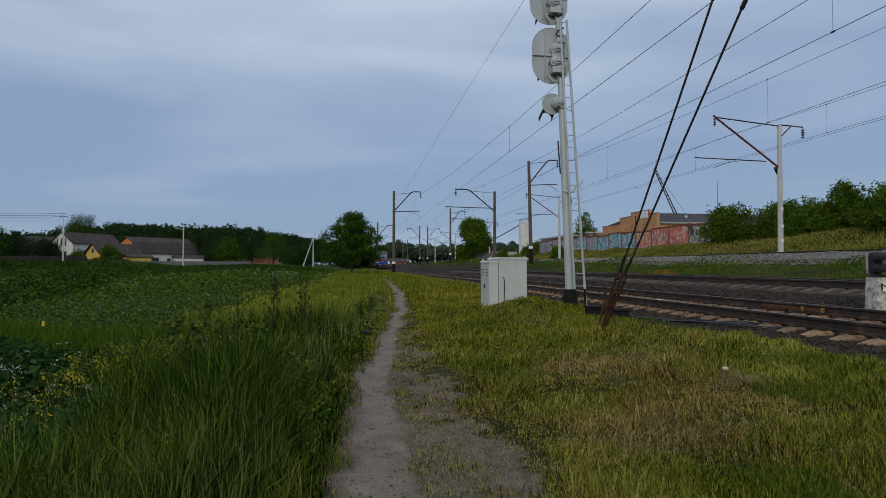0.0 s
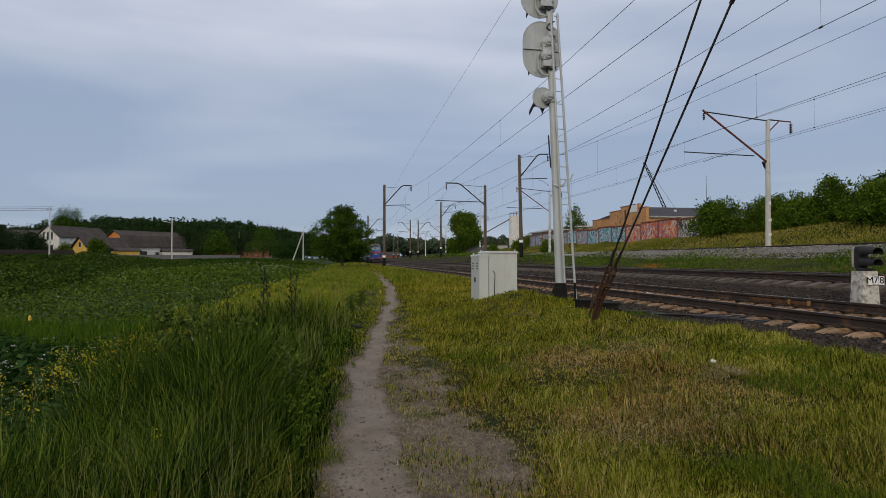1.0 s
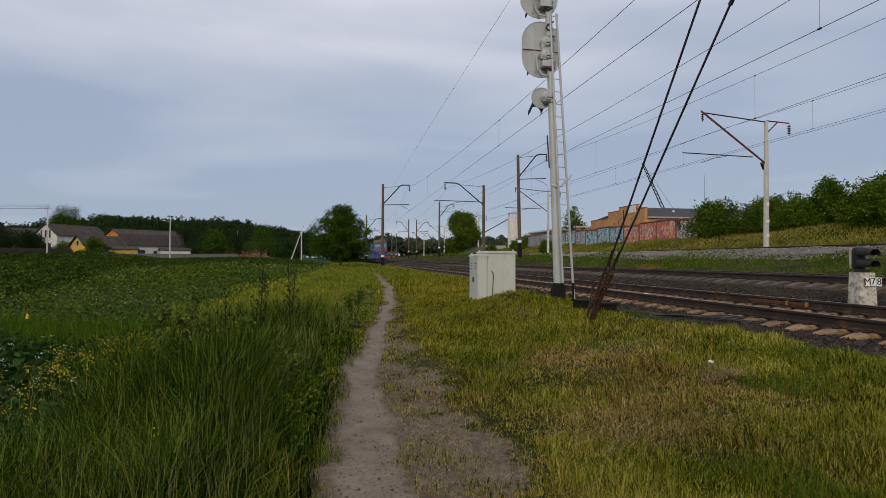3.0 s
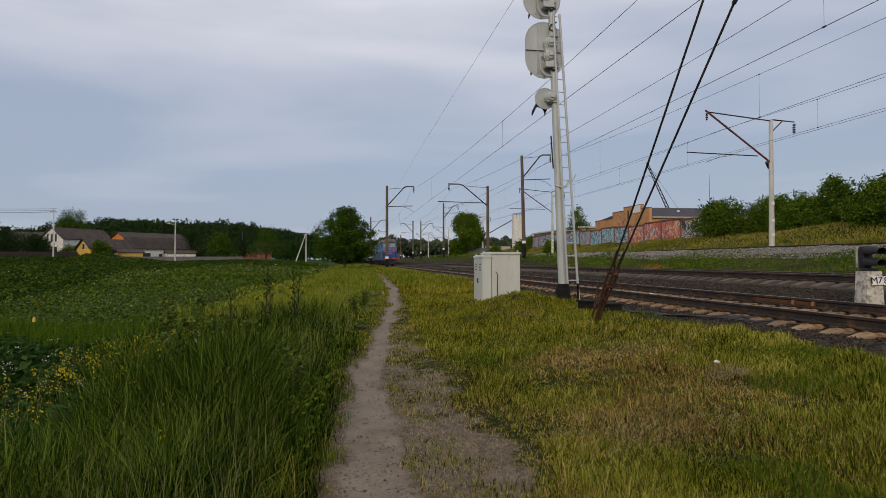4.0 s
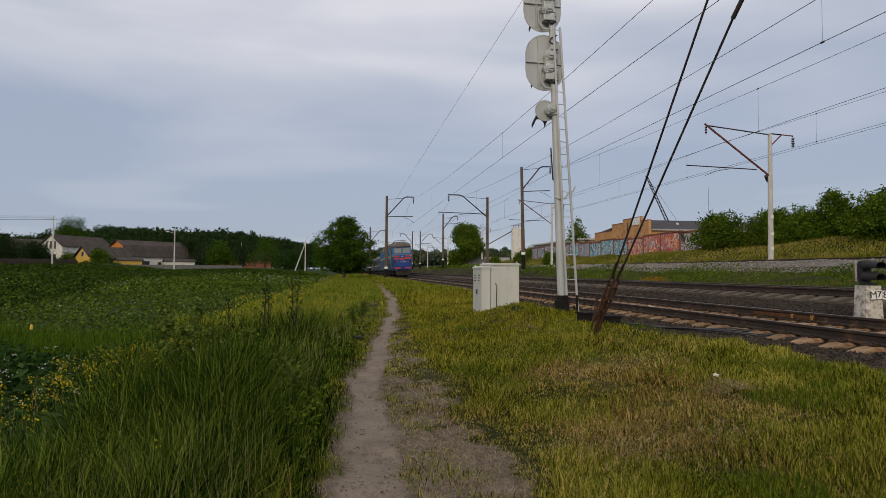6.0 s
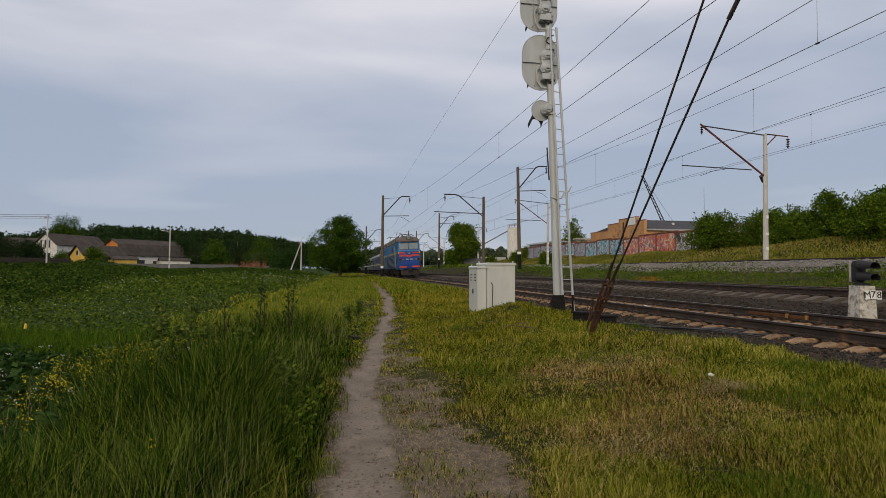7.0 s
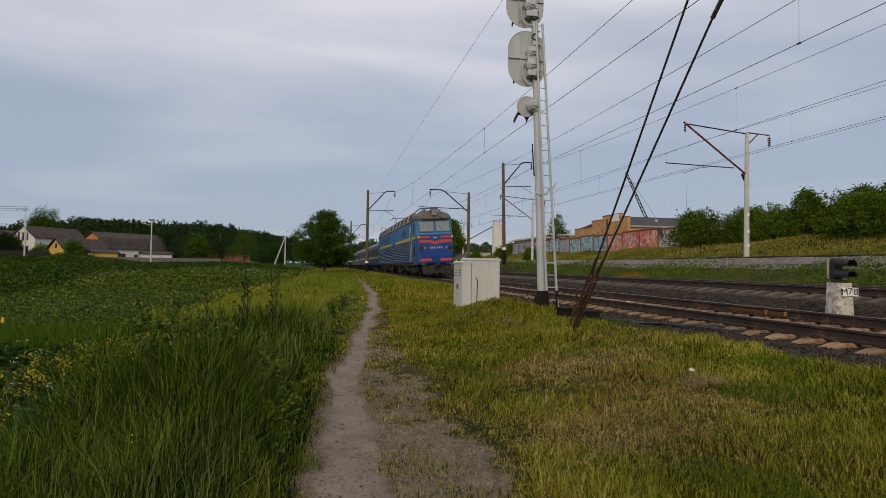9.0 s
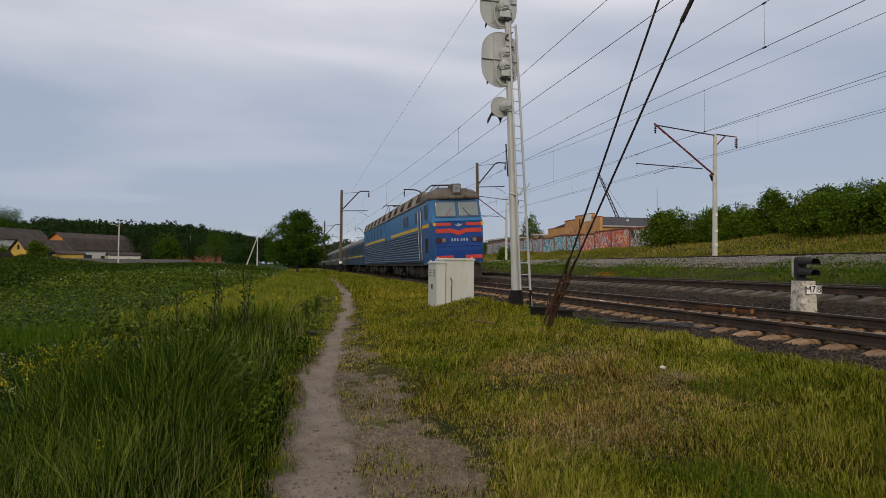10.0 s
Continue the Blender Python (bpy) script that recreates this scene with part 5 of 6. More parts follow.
# mown hay lying flat
x, y = scatter(70000, -0.5, 6.2, 2.4, 26, 1.7)
keep = ((RNG.uniform(0, 1, len(x)) < dryness(x, y) * 1.3 - 0.2) & (bare(x, y) < 0.3)) | ((bare(x, y) > 0.3) & (bare(x, y) < 0.85))
x, y = x[keep], y[keep]
M_HAY = leaf_material("dry_hay", [(0.2, 0.155, 0.075), (0.32, 0.25, 0.13), (0.42, 0.34, 0.2)])
blades(x, y, RNG.uniform(0.02, 0.05, len(x)), np.maximum(0.003, 0.0006 * np.hypot(x, y)), M_HAY, "hay", "dry mown hay lying in the meadow", 4.5)

x = np.concatenate([RNG.normal(4.15, 0.22, 900), RNG.normal(2.65, 0.5, 1100), RNG.normal(3.5, 0.7, 900)])
y = np.concatenate([RNG.normal(6.0, 0.13, 900), RNG.normal(4.8, 0.3, 1100), RNG.normal(7.9, 0.4, 900)])
lift = np.concatenate([0.1 * np.exp(-((x[:900] - 4.15) / 0.2) ** 2), np.full(2000, 0.05)]) * RNG.uniform(0.3, 1.0, len(x))
blades(x, y, RNG.uniform(0.02, 0.05, len(x)), RNG.uniform(0.003, 0.007, len(x)), M_HAY, "straw", "loose pale straw lying on the meadow", 5.0, land(x, y) + 0.03 + lift)

# tall grass on the bank beside the path
x, y = scatter(330000, -4.6, 2.4, 2.0, 75, 1.7)
edge_d = path_middle(y) - path_half(y) - x
keep = (edge_d > 0.02) & (RNG.uniform(0, 1, len(x)) < np.clip(edge_d / 0.25, 0.25, 1)) & (x > np.interp(y, [3, 6, 9, 14, 30], [-1.9, -2.5, -3.0, -4.2, -4.6]) + 0.35 * wob(x, y, 1.3, 2.0))
x, y, edge_d = x[keep], y[keep], edge_d[keep]
d = np.hypot(x, y)
h = np.clip(0.09 + (edge_d - np.interp(y, [5, 10, 13, 18, 30], [0.02, 0.12, 0.3, 0.7, 0.9])) * 0.62, 0.09, 0.64) * RNG.uniform(0.35, 1.25, len(x)) * (1 + 0.32 * wob(x, y, 1.1, 6.0)) * np.interp(y, [7, 14, 25, 60], [1.0, 0.85, 0.5, 0.4])
w = np.maximum(0.008, 0.00125 * d) * RNG.uniform(0.4, 1.8, len(x))
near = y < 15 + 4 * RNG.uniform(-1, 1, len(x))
blades(x[near], y[near], h[near], w[near], M_TALL, "tall_grass", "tall green grass on the bank by the path, shade coloured into its blades", 0.85)
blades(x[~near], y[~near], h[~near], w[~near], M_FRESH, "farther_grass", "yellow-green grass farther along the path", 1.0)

# worn tufts along both edges of the path, and dry grass at the foot of the bank
x, y = scatter(60000, -2.2, 2.2, 2.4, 24, 1.8)
off = np.abs(x - path_middle(y)) - path_half(y)
keep = (off > -0.14) & (off < 0.3) & (wob(x, y, 6.5, 31.0) > 0.3) & (RNG.uniform(0, 1, len(x)) < np.where(x > path_middle(y), 0.22, 0.8))
x, y = x[keep], y[keep]
blades(x, y, RNG.uniform(0.02, 0.11, len(x)), np.maximum(0.004, 0.001 * y), M_TUFT, "edge_tufts", "small worn grass tufts along the path", 0.9)
x, y = scatter(7000, -2.4, 0.4, 2.4, 9, 1.8)
off = path_middle(y) - path_half(y) - x
keep = (off > 0.1) & (off < 1.3) & (wob(x, y, 1.5, 44.0) > 0.45)
x, y = x[keep], y[keep]
blades(x, y, RNG.uniform(0.15, 0.5, len(x)), np.full(len(x), 0.006), M_BANKGRASS, "dry_blades", "yellowed dry blades among the tall grass", 0.9)

# seed heads over it
x, y = scatter(2600, -3.4, 0.2, 2.4, 30, 1.6)
keep = path_middle(y) - path_half(y) - x > 0.35
x, y = x[keep], y[keep]
blades(x, y, RNG.uniform(0.4, 0.8, len(x)) * np.interp(y, [8, 25], [1.0, 0.6]), np.maximum(0.004, 0.0009 * y), M_SEED, "seed_stalks", "pale seed stalks over the tall grass", 0.3)

# bright grass strip and weeds beyond the bank
x, y = scatter(110000, -22, -3.0, 8.5, 30, 1.6)
keep = (np.abs(y + 0.35 * x - 12.6 - 0.5 * wob(x, y, 0.4, 3.0)) < 1.7)
x, y = x[keep], y[keep]
blades(x, y, RNG.uniform(0.3, 0.6, len(x)), np.maximum(0.008, 0.0012 * np.hypot(x, y)), M_STRIP, "grass_strip", "bright green grass strip along the field", 0.6)
x, y = scatter(60000, -10.5, -2.0, 2.6, 15, 1.5)
keep = (y + 0.35 * x < 10.8 + 0.4 * wob(x, y, 0.9, 3.0)) & (x < np.interp(y, [3, 6, 9, 14, 30], [-1.7, -2.3, -2.8, -3.8, -4.2]))
c = np.stack([x, y, land(x, y) + RNG.uniform(0.02, 0.42, len(x)) * (1 + 0.5 * wob(x, y, 1.7, 1.0))], 1)[keep]
tagged(new("weeds", leaves(c, RNG.uniform(0.06, 0.14, len(c)), M_WEED, "weeds", 0.5)), "dark leafy weeds at the field's edge", "weeds", kind="stuff")
# potato crop: low leafy rows that thin into a green sheet far off
x, y = scatter(330000, -80, -2.6, 10.5, 132, 1.5)
row = np.abs(((x * 0.35 + y) / 0.75) % 1.0 - 0.5) * 2
keep = (RNG.uniform(0, 1, len(x)) > row * 0.6) & (y + 0.35 * x > 13.5) & (x > -0.72 * y - 4) & (x < path_middle(y) - 1.8 - 0.02 * y)
x, y, row = x[keep], y[keep], row[keep]
d = np.hypot(x, y)
c = np.stack([x, y, land(x, y) + 0.02 + (1 - row) * 0.28 * RNG.uniform(0.2, 1.0, len(x))], 1)
tagged(new("crop_leaves", leaves(c, np.maximum(0.09, 0.0034 * d) * RNG.uniform(0.6, 1.4, len(x)), M_CROP, "crop_leaves", 0.3)), "low leafy green crop in rows", "crop", kind="stuff")
pick = RNG.uniform(0, 1, len(x)) < np.where(wob(x, y, 0.13, 2.0) > 0.25, 0.06, 0.008) * np.interp(y, [20, 60, 100], [0.7, 1.0, 2.2])
c2 = c[pick] + [0, 0, 0.12]
tagged(new("crop_blossom", leaves(c2, np.maximum(0.025, 0.0014 * d[pick]), M_WHITEFLOWER, "crop_blossom", 0.3)), "small white blossom over the crop", "flowers", kind="stuff")
# darker hedge strip and rough grass before the gardens
x, y = RNG.uniform(-85, -5, 60000), RNG.uniform(116, 137, 60000)
keep = RNG.uniform(0, 1, len(x)) < 0.9
c = np.stack([x, y, land(x, y) + RNG.uniform(0.0, 1.3, len(x)) * np.interp(x, [-80, -45, -32, -5], [1.4, 1.0, 0.4, 0.3]) * (0.75 + 0.4 * wob(x, y, 0.21, 3.0))], 1)
tagged(new("hedge_strip", leaves(c, RNG.uniform(0.15, 0.4, len(c)), M_SCRUB, "hedge_strip", 0.2)), "dark rough growth before the gardens", "hedge", kind="stuff")
x, y = scatter(60000, -36, -10, 22, 86, 1.2)
keep = np.abs(x + np.interp(y, [22, 31, 44, 83], [14.0, 16.6, 20.0, 30.0])) < 2.0 + 0.6 * wob(x, y, 0.2, 1.0)
c = np.stack([x, y, land(x, y) + RNG.uniform(0, 0.75, len(x)) * (0.8 + 0.4 * wob(x, y, 0.3, 3.0))], 1)[keep]
tagged(new("rough_strip", leaves(c, 0.2, M_SCRUB, "rough_strip", 0.3)), "strip of tall dark weeds across the field", "weeds", kind="stuff")
x, y = RNG.uniform(-85, -18, 60000), RNG.uniform(58, 117, 60000)
keep = (x < np.interp(y, [58, 70, 107, 117], [-28, -26.5, -23, -20]) + 1.5 * wob(x, y, 0.2, 6.0)) & (x > -0.78 * y - 4)
c = np.stack([x, y, land(x, y) + RNG.uniform(0, 1.0, len(x)) * (0.5 + 0.35 * wob(x, y, 0.23, 3.0))], 1)[keep]
tagged(new("field_scrub", leaves(c, RNG.uniform(0.15, 0.35, len(c)), M_SCRUB, "field_scrub", 0.25)), "dark rough scrub and weeds beside the field", "weeds", kind="stuff")
# yellow and white flowers
fx, fy = RNG.normal(-2.55, 0.6, 180), RNG.normal(6.8, 1.5, 180)
fx2, fy2 = RNG.uniform(-5, 1.6, 420), RNG.uniform(13, 34, 420)
keep = (fx2 < path_middle(fy2) - 0.8) & (wob(fx2, fy2, 0.25, 4.0) > 0.1)
fx, fy = np.concatenate([fx, fx2[keep]]), np.concatenate([fy, fy2[keep]])
ft = land(fx, fy) + RNG.uniform(0.35, 0.75, len(fx)) * np.interp(fy, [8, 30], [1.0, 0.75])
cl = np.repeat(np.stack([fx, fy, ft], 1), 9, 0) + RNG.normal(0, 1, (len(fx) * 9, 3)) * [0.026, 0.026, 0.03]
tagged(new("yellow_flowers", leaves(cl, np.repeat(np.maximum(0.018, 0.0014 * fy), 9), M_FLOWER, "yellow_flowers")), "small yellow flower heads over the tall grass", "flowers", kind="stuff")
blades(fx, fy, ft - land(fx, fy), np.full(len(fx), 0.006), M_TALL, "flower_stems", "thin green flower stems", 0.05)
wx, wy = RNG.normal(-4.2, 1.1, 110), RNG.normal(8.6, 1.5, 110)
cl = np.repeat(np.stack([wx, wy, land(wx, wy) + RNG.uniform(0.35, 0.6, 110)], 1), 6, 0) + RNG.normal(0, 0.018, (660, 3))
tagged(new("white_flowers", leaves(cl, 0.022, M_WHITEFLOWER, "white_flowers")), "small white flower heads among the weeds", "flowers", kind="stuff")
# weeds between the second track and the embankment, dry grass on the bank behind
x, y = scatter(80000, 14.8, 30.6, 8, 190, 1.5)
keep = wob(x, y, 0.6, 7.0) + 0.03 * (x - 18) > RNG.uniform(-1.2, 0.5, len(x))
x, y = x[keep], y[keep]
d = np.hypot(x, y)
blades(x, y, RNG.uniform(0.04, 0.2, len(x)) * (1 + 0.5 * wob(x, y, 0.35, 2.0)) * np.interp(x, [15, 22, 30], [0.6, 1.0, 1.3]), 0.0012 * d, M_LINESIDE, "lineside_weeds", "rank green weeds between the tracks", 0.6)
x, y = scatter(64000, 16.5, 31.2, 10, 150, 1.5)
keep = wob(x, y, 0.42, 11.0) + 0.5 * wob(x, y, 1.3, 3.0) + 0.09 * (x - 25) > 0.3
x, y = x[keep], y[keep]
d = np.hypot(x, y)
c = np.stack([x, y, land(x, y) + RNG.uniform(0.02, 1.0, len(x)) ** 1.5 * 0.55 * np.clip(0.6 + 0.5 * wob(x, y, 0.42, 11.0), 0.2, 1.4)], 1)
tagged(new("lineside_bushes", leaves(c, 0.0026 * d * RNG.uniform(0.6, 1.3, len(x)), M_BUSH, "lineside_bushes", 0.3)), "clumps of broad-leaved weeds between the tracks", "weeds", kind="stuff")
c = np.array([20.0, 36.5, 0.0]) + RNG.normal(0, 1, (160, 3)) * [0.45, 0.5, 0.0]
c[:, 2] = land(c[:, 0], c[:, 1]) + RNG.uniform(0.1, 0.5, len(c))
tagged(new("orange_flowers", leaves(c, 0.07, leaf_material("orange_flowers", [(0.5, 0.1, 0.015), (0.6, 0.16, 0.03)]), "orange_flowers", 0.2)), "clump of orange flowers between the tracks", "flowers", kind="stuff")
x, y = scatter(95000, 37.0, 56.0, 14, 190, 1.4)
d = np.hypot(x, y)
blades(x, y, RNG.uniform(0.08, 0.3, len(x)), 0.0016 * d, M_BANKGRASS, "bank_grass", "dry yellow-green grass on the railway bank", 0.7)
x, y = scatter(60000, -3.0, 6.4, 30, 180, 1.4)
keep = np.abs(x - path_middle(y)) > 0.4
x, y = x[keep], y[keep]
blades(x, y, RNG.uniform(0.12, 0.4, len(x)), 0.0014 * y, M_FRESH, "verge_grass", "green grass on the verge of the line", 0.6)


def stalk(x, y, h, seed, leafy=False):
    """A branching weed: an upright stem, short steep twigs, and leaves where it is still green."""
    r = random.Random(seed)
    label = "tall green leafy weed in the grass" if leafy else "tall dark dry branching weed stalk"
    ob = thing("leafy_weed" if leafy else "dry_weed", pose(x, y, float(land(x, y))), label, "weed", "leafy weeds" if leafy else "dry weeds")
    lean = r.uniform(-0.08, 0.08)
    bm = rod(bmesh.new(), (0, 0, -0.05), (lean, 0, h), 0.011, 0.004, 6)
    tips = []
    for k in range(14):
        u = 0.25 + 0.05 * k
        a = r.uniform(0, 6.28)
        l = r.uniform(0.07, 0.2) * (1.3 - u)
        p, q = Vector((lean * u, 0, h * u)), Vector((lean * u + l * math.cos(a), l * math.sin(a), h * u + l * 1.6))
        rod(bm, p, q, 0.006, 0.003, 5)
        tips += [p.lerp(q, v) for v in (0.3, 0.6, 1.0)]
    part("stem", bm, M_LEAF_STEM if leafy else M_DRYSTEM, ob)
    pts = np.repeat(np.array([tuple(t) for t in tips]), 9 if leafy else 1, 0)
    part("foliage", leaves(pts + RNG.normal(0, 0.035, pts.shape), RNG.uniform(0.03, 0.075, len(pts)), M_PALEWEED if leafy else M_WEED, "foliage", 0.3), None, ob)


M_LEAF_STEM = material("green_weed_stem", (0.05, 0.075, 0.02), 0.8, 0, 0.2, 5, 40, 0.1)
M_PALEWEED = leaf_material("pale_weed_leaves", [(0.03, 0.06, 0.01), (0.08, 0.12, 0.02), (0.15, 0.18, 0.035)])
for k, (sx, sy, sh) in enumerate(((-1.5, 11.2, 1.5), (-0.95, 11.3, 1.55), (-1.0, 11.9, 1.35), (-1.45, 11.8, 1.3), (-1.95, 10.6, 1.15))):
    stalk(sx, sy, sh, k)
for k, (sx, sy, sh) in enumerate(((-2.6, 11.0, 1.2), (-3.2, 11.5, 1.1), (-2.9, 10.2, 0.95), (-2.3, 9.4, 0.85), (-3.6, 12.4, 1.2), (-1.9, 9.0, 0.8), (-2.4, 8.2, 0.75), (-0.55, 6.3, 0.55), (-0.75, 6.9, 0.6), (-3.1, 5.2, 0.8), (-1.3, 8.3, 0.8), (0.2, 15.5, 0.5), (0.4, 17.0, 0.6))):
    stalk(sx, sy, sh, 40 + k, True)


def crown_points(n, blobs, clump=0.45):
    """Leaf places gathered in clumps over the surface of several rounded masses."""
    out = []
    for (cx, cy, cz, rx, ry, rz) in blobs:
        m = max(6, int(n / len(blobs) / 28))
        v = RNG.normal(size=(m, 3))
        v /= np.linalg.norm(v, axis=1)[:, None]
        rad = RNG.uniform(0.55, 1.08, m) ** 0.6
        cc = v * rad[:, None] * [rx, ry, rz] + [cx, cy, cz]
        out.append(np.repeat(cc, 28, 0) + RNG.normal(0, clump, (m * 28, 3)))
    return np.concatenate(out)


def tree(x, y, h, w, n, leaf, label, trunk=True, material=M_LEAF, clump=0.4, name="tree", base=None, low=0.1):
    z = float(land(x, y)) if base is None else base
    ob = thing(name, pose(x, y, z), label, "tree" if name == "tree" else "bush")
    blobs = []
    for k in range(9):
        a, u = RNG.uniform(0, 6.28), RNG.uniform(0, 1)
        zz = h * (low + 0.18 + (0.62 - low) * u)
        rr = w * 0.5 * (0.55 - 0.25 * abs(u - 0.35))
        off = w * 0.26 * (1 - u * 0.6)
        blobs.append((off * math.cos(a), off * math.sin(a), zz, rr, rr, h * 0.2))
    blobs.append((0, 0, h * 0.82, w * 0.24, w * 0.24, h * 0.17))
    part("crown", leaves(crown_points(n, blobs, clump), RNG.uniform(0.7, 1.3, 1)[0] * leaf, material, "crown"), None, ob)
    if trunk:
        bm = rod(bmesh.new(), (0, 0, -0.2), (0.05, 0, h * 0.35), w * 0.03, w * 0.02, 10)
        for k in range(6):
            a = k * 1.05 + 0.3
            rod(bm, (0.05, 0, h * (0.2 + 0.03 * k)), (w * 0.3 * math.cos(a), w * 0.3 * math.sin(a), h * (0.5 + 0.05 * k)), w * 0.014, w * 0.005, 7)
        rod(bm, (0.05, 0, h * 0.34), (0, 0, h * 0.85), w * 0.018, w * 0.004, 8)
        part("trunk", bm, M_BARK, ob)
    return ob


def path_tree(x, y, h, w):
    """The broad tree by the path: a short trunk, rising limbs, and leaves in clumps along their ends."""
    r = random.Random(11)
    ob = thing("tree", pose(x, y, float(land(x, y))), "broad dense green tree beside the path", "tree")
    bm = rod(bmesh.new(), (0, 0, -0.3), (0.06, 0, 1.7), 0.24, 0.19, 12)
    clumps = []
    for k in range(30):
        a, u = k * 2.4, (k + 0.5) / 30
        z = 0.19 * h + 0.74 * h * u
        reach = w * 0.5 * math.sin(math.pi * (0.18 + 0.78 * u)) ** 0.7 * r.uniform(0.72, 1.1)
        p = Vector((0.06, 0, min(1.2 + 3.6 * u, 4.5)))
        q = Vector((reach * math.cos(a), reach * math.sin(a), z))
        m = p.lerp(q, 0.5) + Vector((0, 0, 0.35))
        rod(bm, p, m, 0.085 * (1.3 - u), 0.05 * (1.3 - u), 7)
        rod(bm, m, q, 0.05 * (1.3 - u), 0.012, 6)
        for v in (0.45, 0.7, 0.9, 1.0):
            c = p.lerp(q, v) + Vector((r.uniform(-0.5, 0.5), r.uniform(-0.5, 0.5), r.uniform(-0.3, 0.5)))
            for j in range(4):
                clumps.append(c + Vector((r.gauss(0, 0.55), r.gauss(0, 0.55), r.gauss(0, 0.42))))
    rod(bm, (0.06, 0, 1.6), (0, 0, h * 0.88), 0.17, 0.03, 10)
    for j in range(24):
        clumps.append(Vector((r.gauss(0, 0.7), r.gauss(0, 0.7), h * r.uniform(0.82, 0.98))))
    part("trunk", bm, M_BARK, ob)
    cc = np.array([tuple(c) for c in clumps])
    cc = cc[cc[:, 2] > 1.15]
    pts = np.repeat(cc, 62, 0) + RNG.normal(0, 1, (len(cc) * 62, 3)) * [0.33, 0.33, 0.22]
    part("crown", leaves(pts, RNG.uniform(0.14, 0.27, len(pts)), M_LEAF, "crown", 0.25), None, ob)


path_tree(-0.45, 86, 8.8, 7.7)


# ---- buildings, woods and what stands far off ----
def spot(bearing, dist):
    a = radians(bearing)
    return dist * math.sin(a), dist * math.cos(a)


M_PLASTER = material("white_plaster", (0.62, 0.6, 0.56), 0.9, 0, 0.12, 0.8, 10, 0.1, (0.42, 0.4, 0.36), 0.2)
M_SLATE = material("grey_asbestos_sheets", (0.068, 0.056, 0.05), 0.9, 0, 0.25, 0.6, 8, 0.3, (0.05, 0.045, 0.04), 0.3, streak=(1, 0.4, 1))
M_ORANGE = material("orange_painted_gable", (0.5, 0.2, 0.06), 0.85, 0, 0.15, 1.0, 12, 0.1)
M_OCHRE = material("yellow_ochre_wall", (0.55, 0.36, 0.08), 0.85, 0, 0.15, 1.0, 12, 0.1)
M_BRICK = material("orange_brickwork", (0.5, 0.27, 0.12), 0.9, 0, 0.15, 0.5, 9, 0.3, (0.3, 0.15, 0.08), 0.25)
M_REDBRICK = material("red_brick_wall", (0.25, 0.1, 0.065), 0.9, 0, 0.25, 0.6, 9, 0.3, (0.12, 0.07, 0.05), 0.3)
M_DARKROOF = material("dark_felt_roof", (0.06, 0.06, 0.068), 0.85, 0, 0.2, 0.5, 9, 0.1)
M_FENCE = material("grey_board_fence", (0.13, 0.13, 0.13), 0.9, 0, 0.25, 1, 20, 0.2)
M_WINDOW = material("dark_house_window", (0.03, 0.035, 0.04), 0.15, 0, 0.2, 1, 10, 0.0)
M_METALWHITE = material("dull_white_metal", (0.55, 0.55, 0.54), 0.6, 0.2, 0.15, 1, 20, 0.05, (0.3, 0.22, 0.15), 0.2)


def house(name, bearing, dist, turn, length, width, wall_h, shape, wall, gable, label, base, windows=(), chimney=False):
    """A house along its own x; shape is the half outline of the roof, from the eaves (1) to the ridge (0)."""
    px, py = spot(bearing, dist)
    ob = thing(name, pose(px, py, base, 0, 0, turn), label, "house", "houses beyond the field")
    w = width / 2
    part("wall", B(0, length, -w, w, -1.0, wall_h), wall, ob)
    top = [(-w * u, wall_h + v) for u, v in shape] + [(w * u, wall_h + v) for u, v in reversed(shape[:-1])]
    part("gable", extrude_profile(top, 0.02, length - 0.02, "x"), gable, ob, "painted gable")
    for s in (-1, 1):
        pts = [(s * w * u * (1.1 if i == 0 else 1.0), wall_h + v - (0.15 if i == 0 else 0)) for i, (u, v) in enumerate(shape)]
        for i, ((a, b), (c, d)) in enumerate(zip(pts, pts[1:])):
            r = part("roof", extrude_profile([(a, b), (c, d), (c, d + 0.14), (a, b + 0.14)], -0.5, length + 0.4, "x"), M_SLATE, ob, "weathered grey corrugated roof")
            if s < 0:
                n = int(length / 1.2)
                for k in range(n):
                    xx = -0.4 + k * (length + 0.7) / n
                    part("sheet_joint", extrude_profile([(a, b + 0.14), (c, d + 0.14), (c, d + 0.2), (a, b + 0.2)], xx, xx + 0.12, "x"), M_SLATE, r)
    for face, u, z0, ww, hh in windows:
        if face == "gable":
            f = part("window", B(-0.05, 0.03, u - ww / 2 - 0.08, u + ww / 2 + 0.08, z0 - 0.08, z0 + hh + 0.08), M_PLASTER, ob)
            part("pane", B(-0.07, -0.04, u - ww / 2, u + ww / 2, z0, z0 + hh), M_WINDOW, f)
        else:
            f = part("window", B(u - ww / 2 - 0.08, u + ww / 2 + 0.08, -w - 0.05, -w + 0.03, z0 - 0.08, z0 + hh + 0.08), M_PLASTER, ob)
            part("pane", B(u - ww / 2, u + ww / 2, -w - 0.07, -w - 0.04, z0, z0 + hh), M_WINDOW, f)
    if chimney:
        part("chimney", B(length * 0.5, length * 0.5 + 0.7, -0.35, 0.35, wall_h, wall_h + shape[-1][1] + 1.3), M_REDBRICK, ob)
    return ob


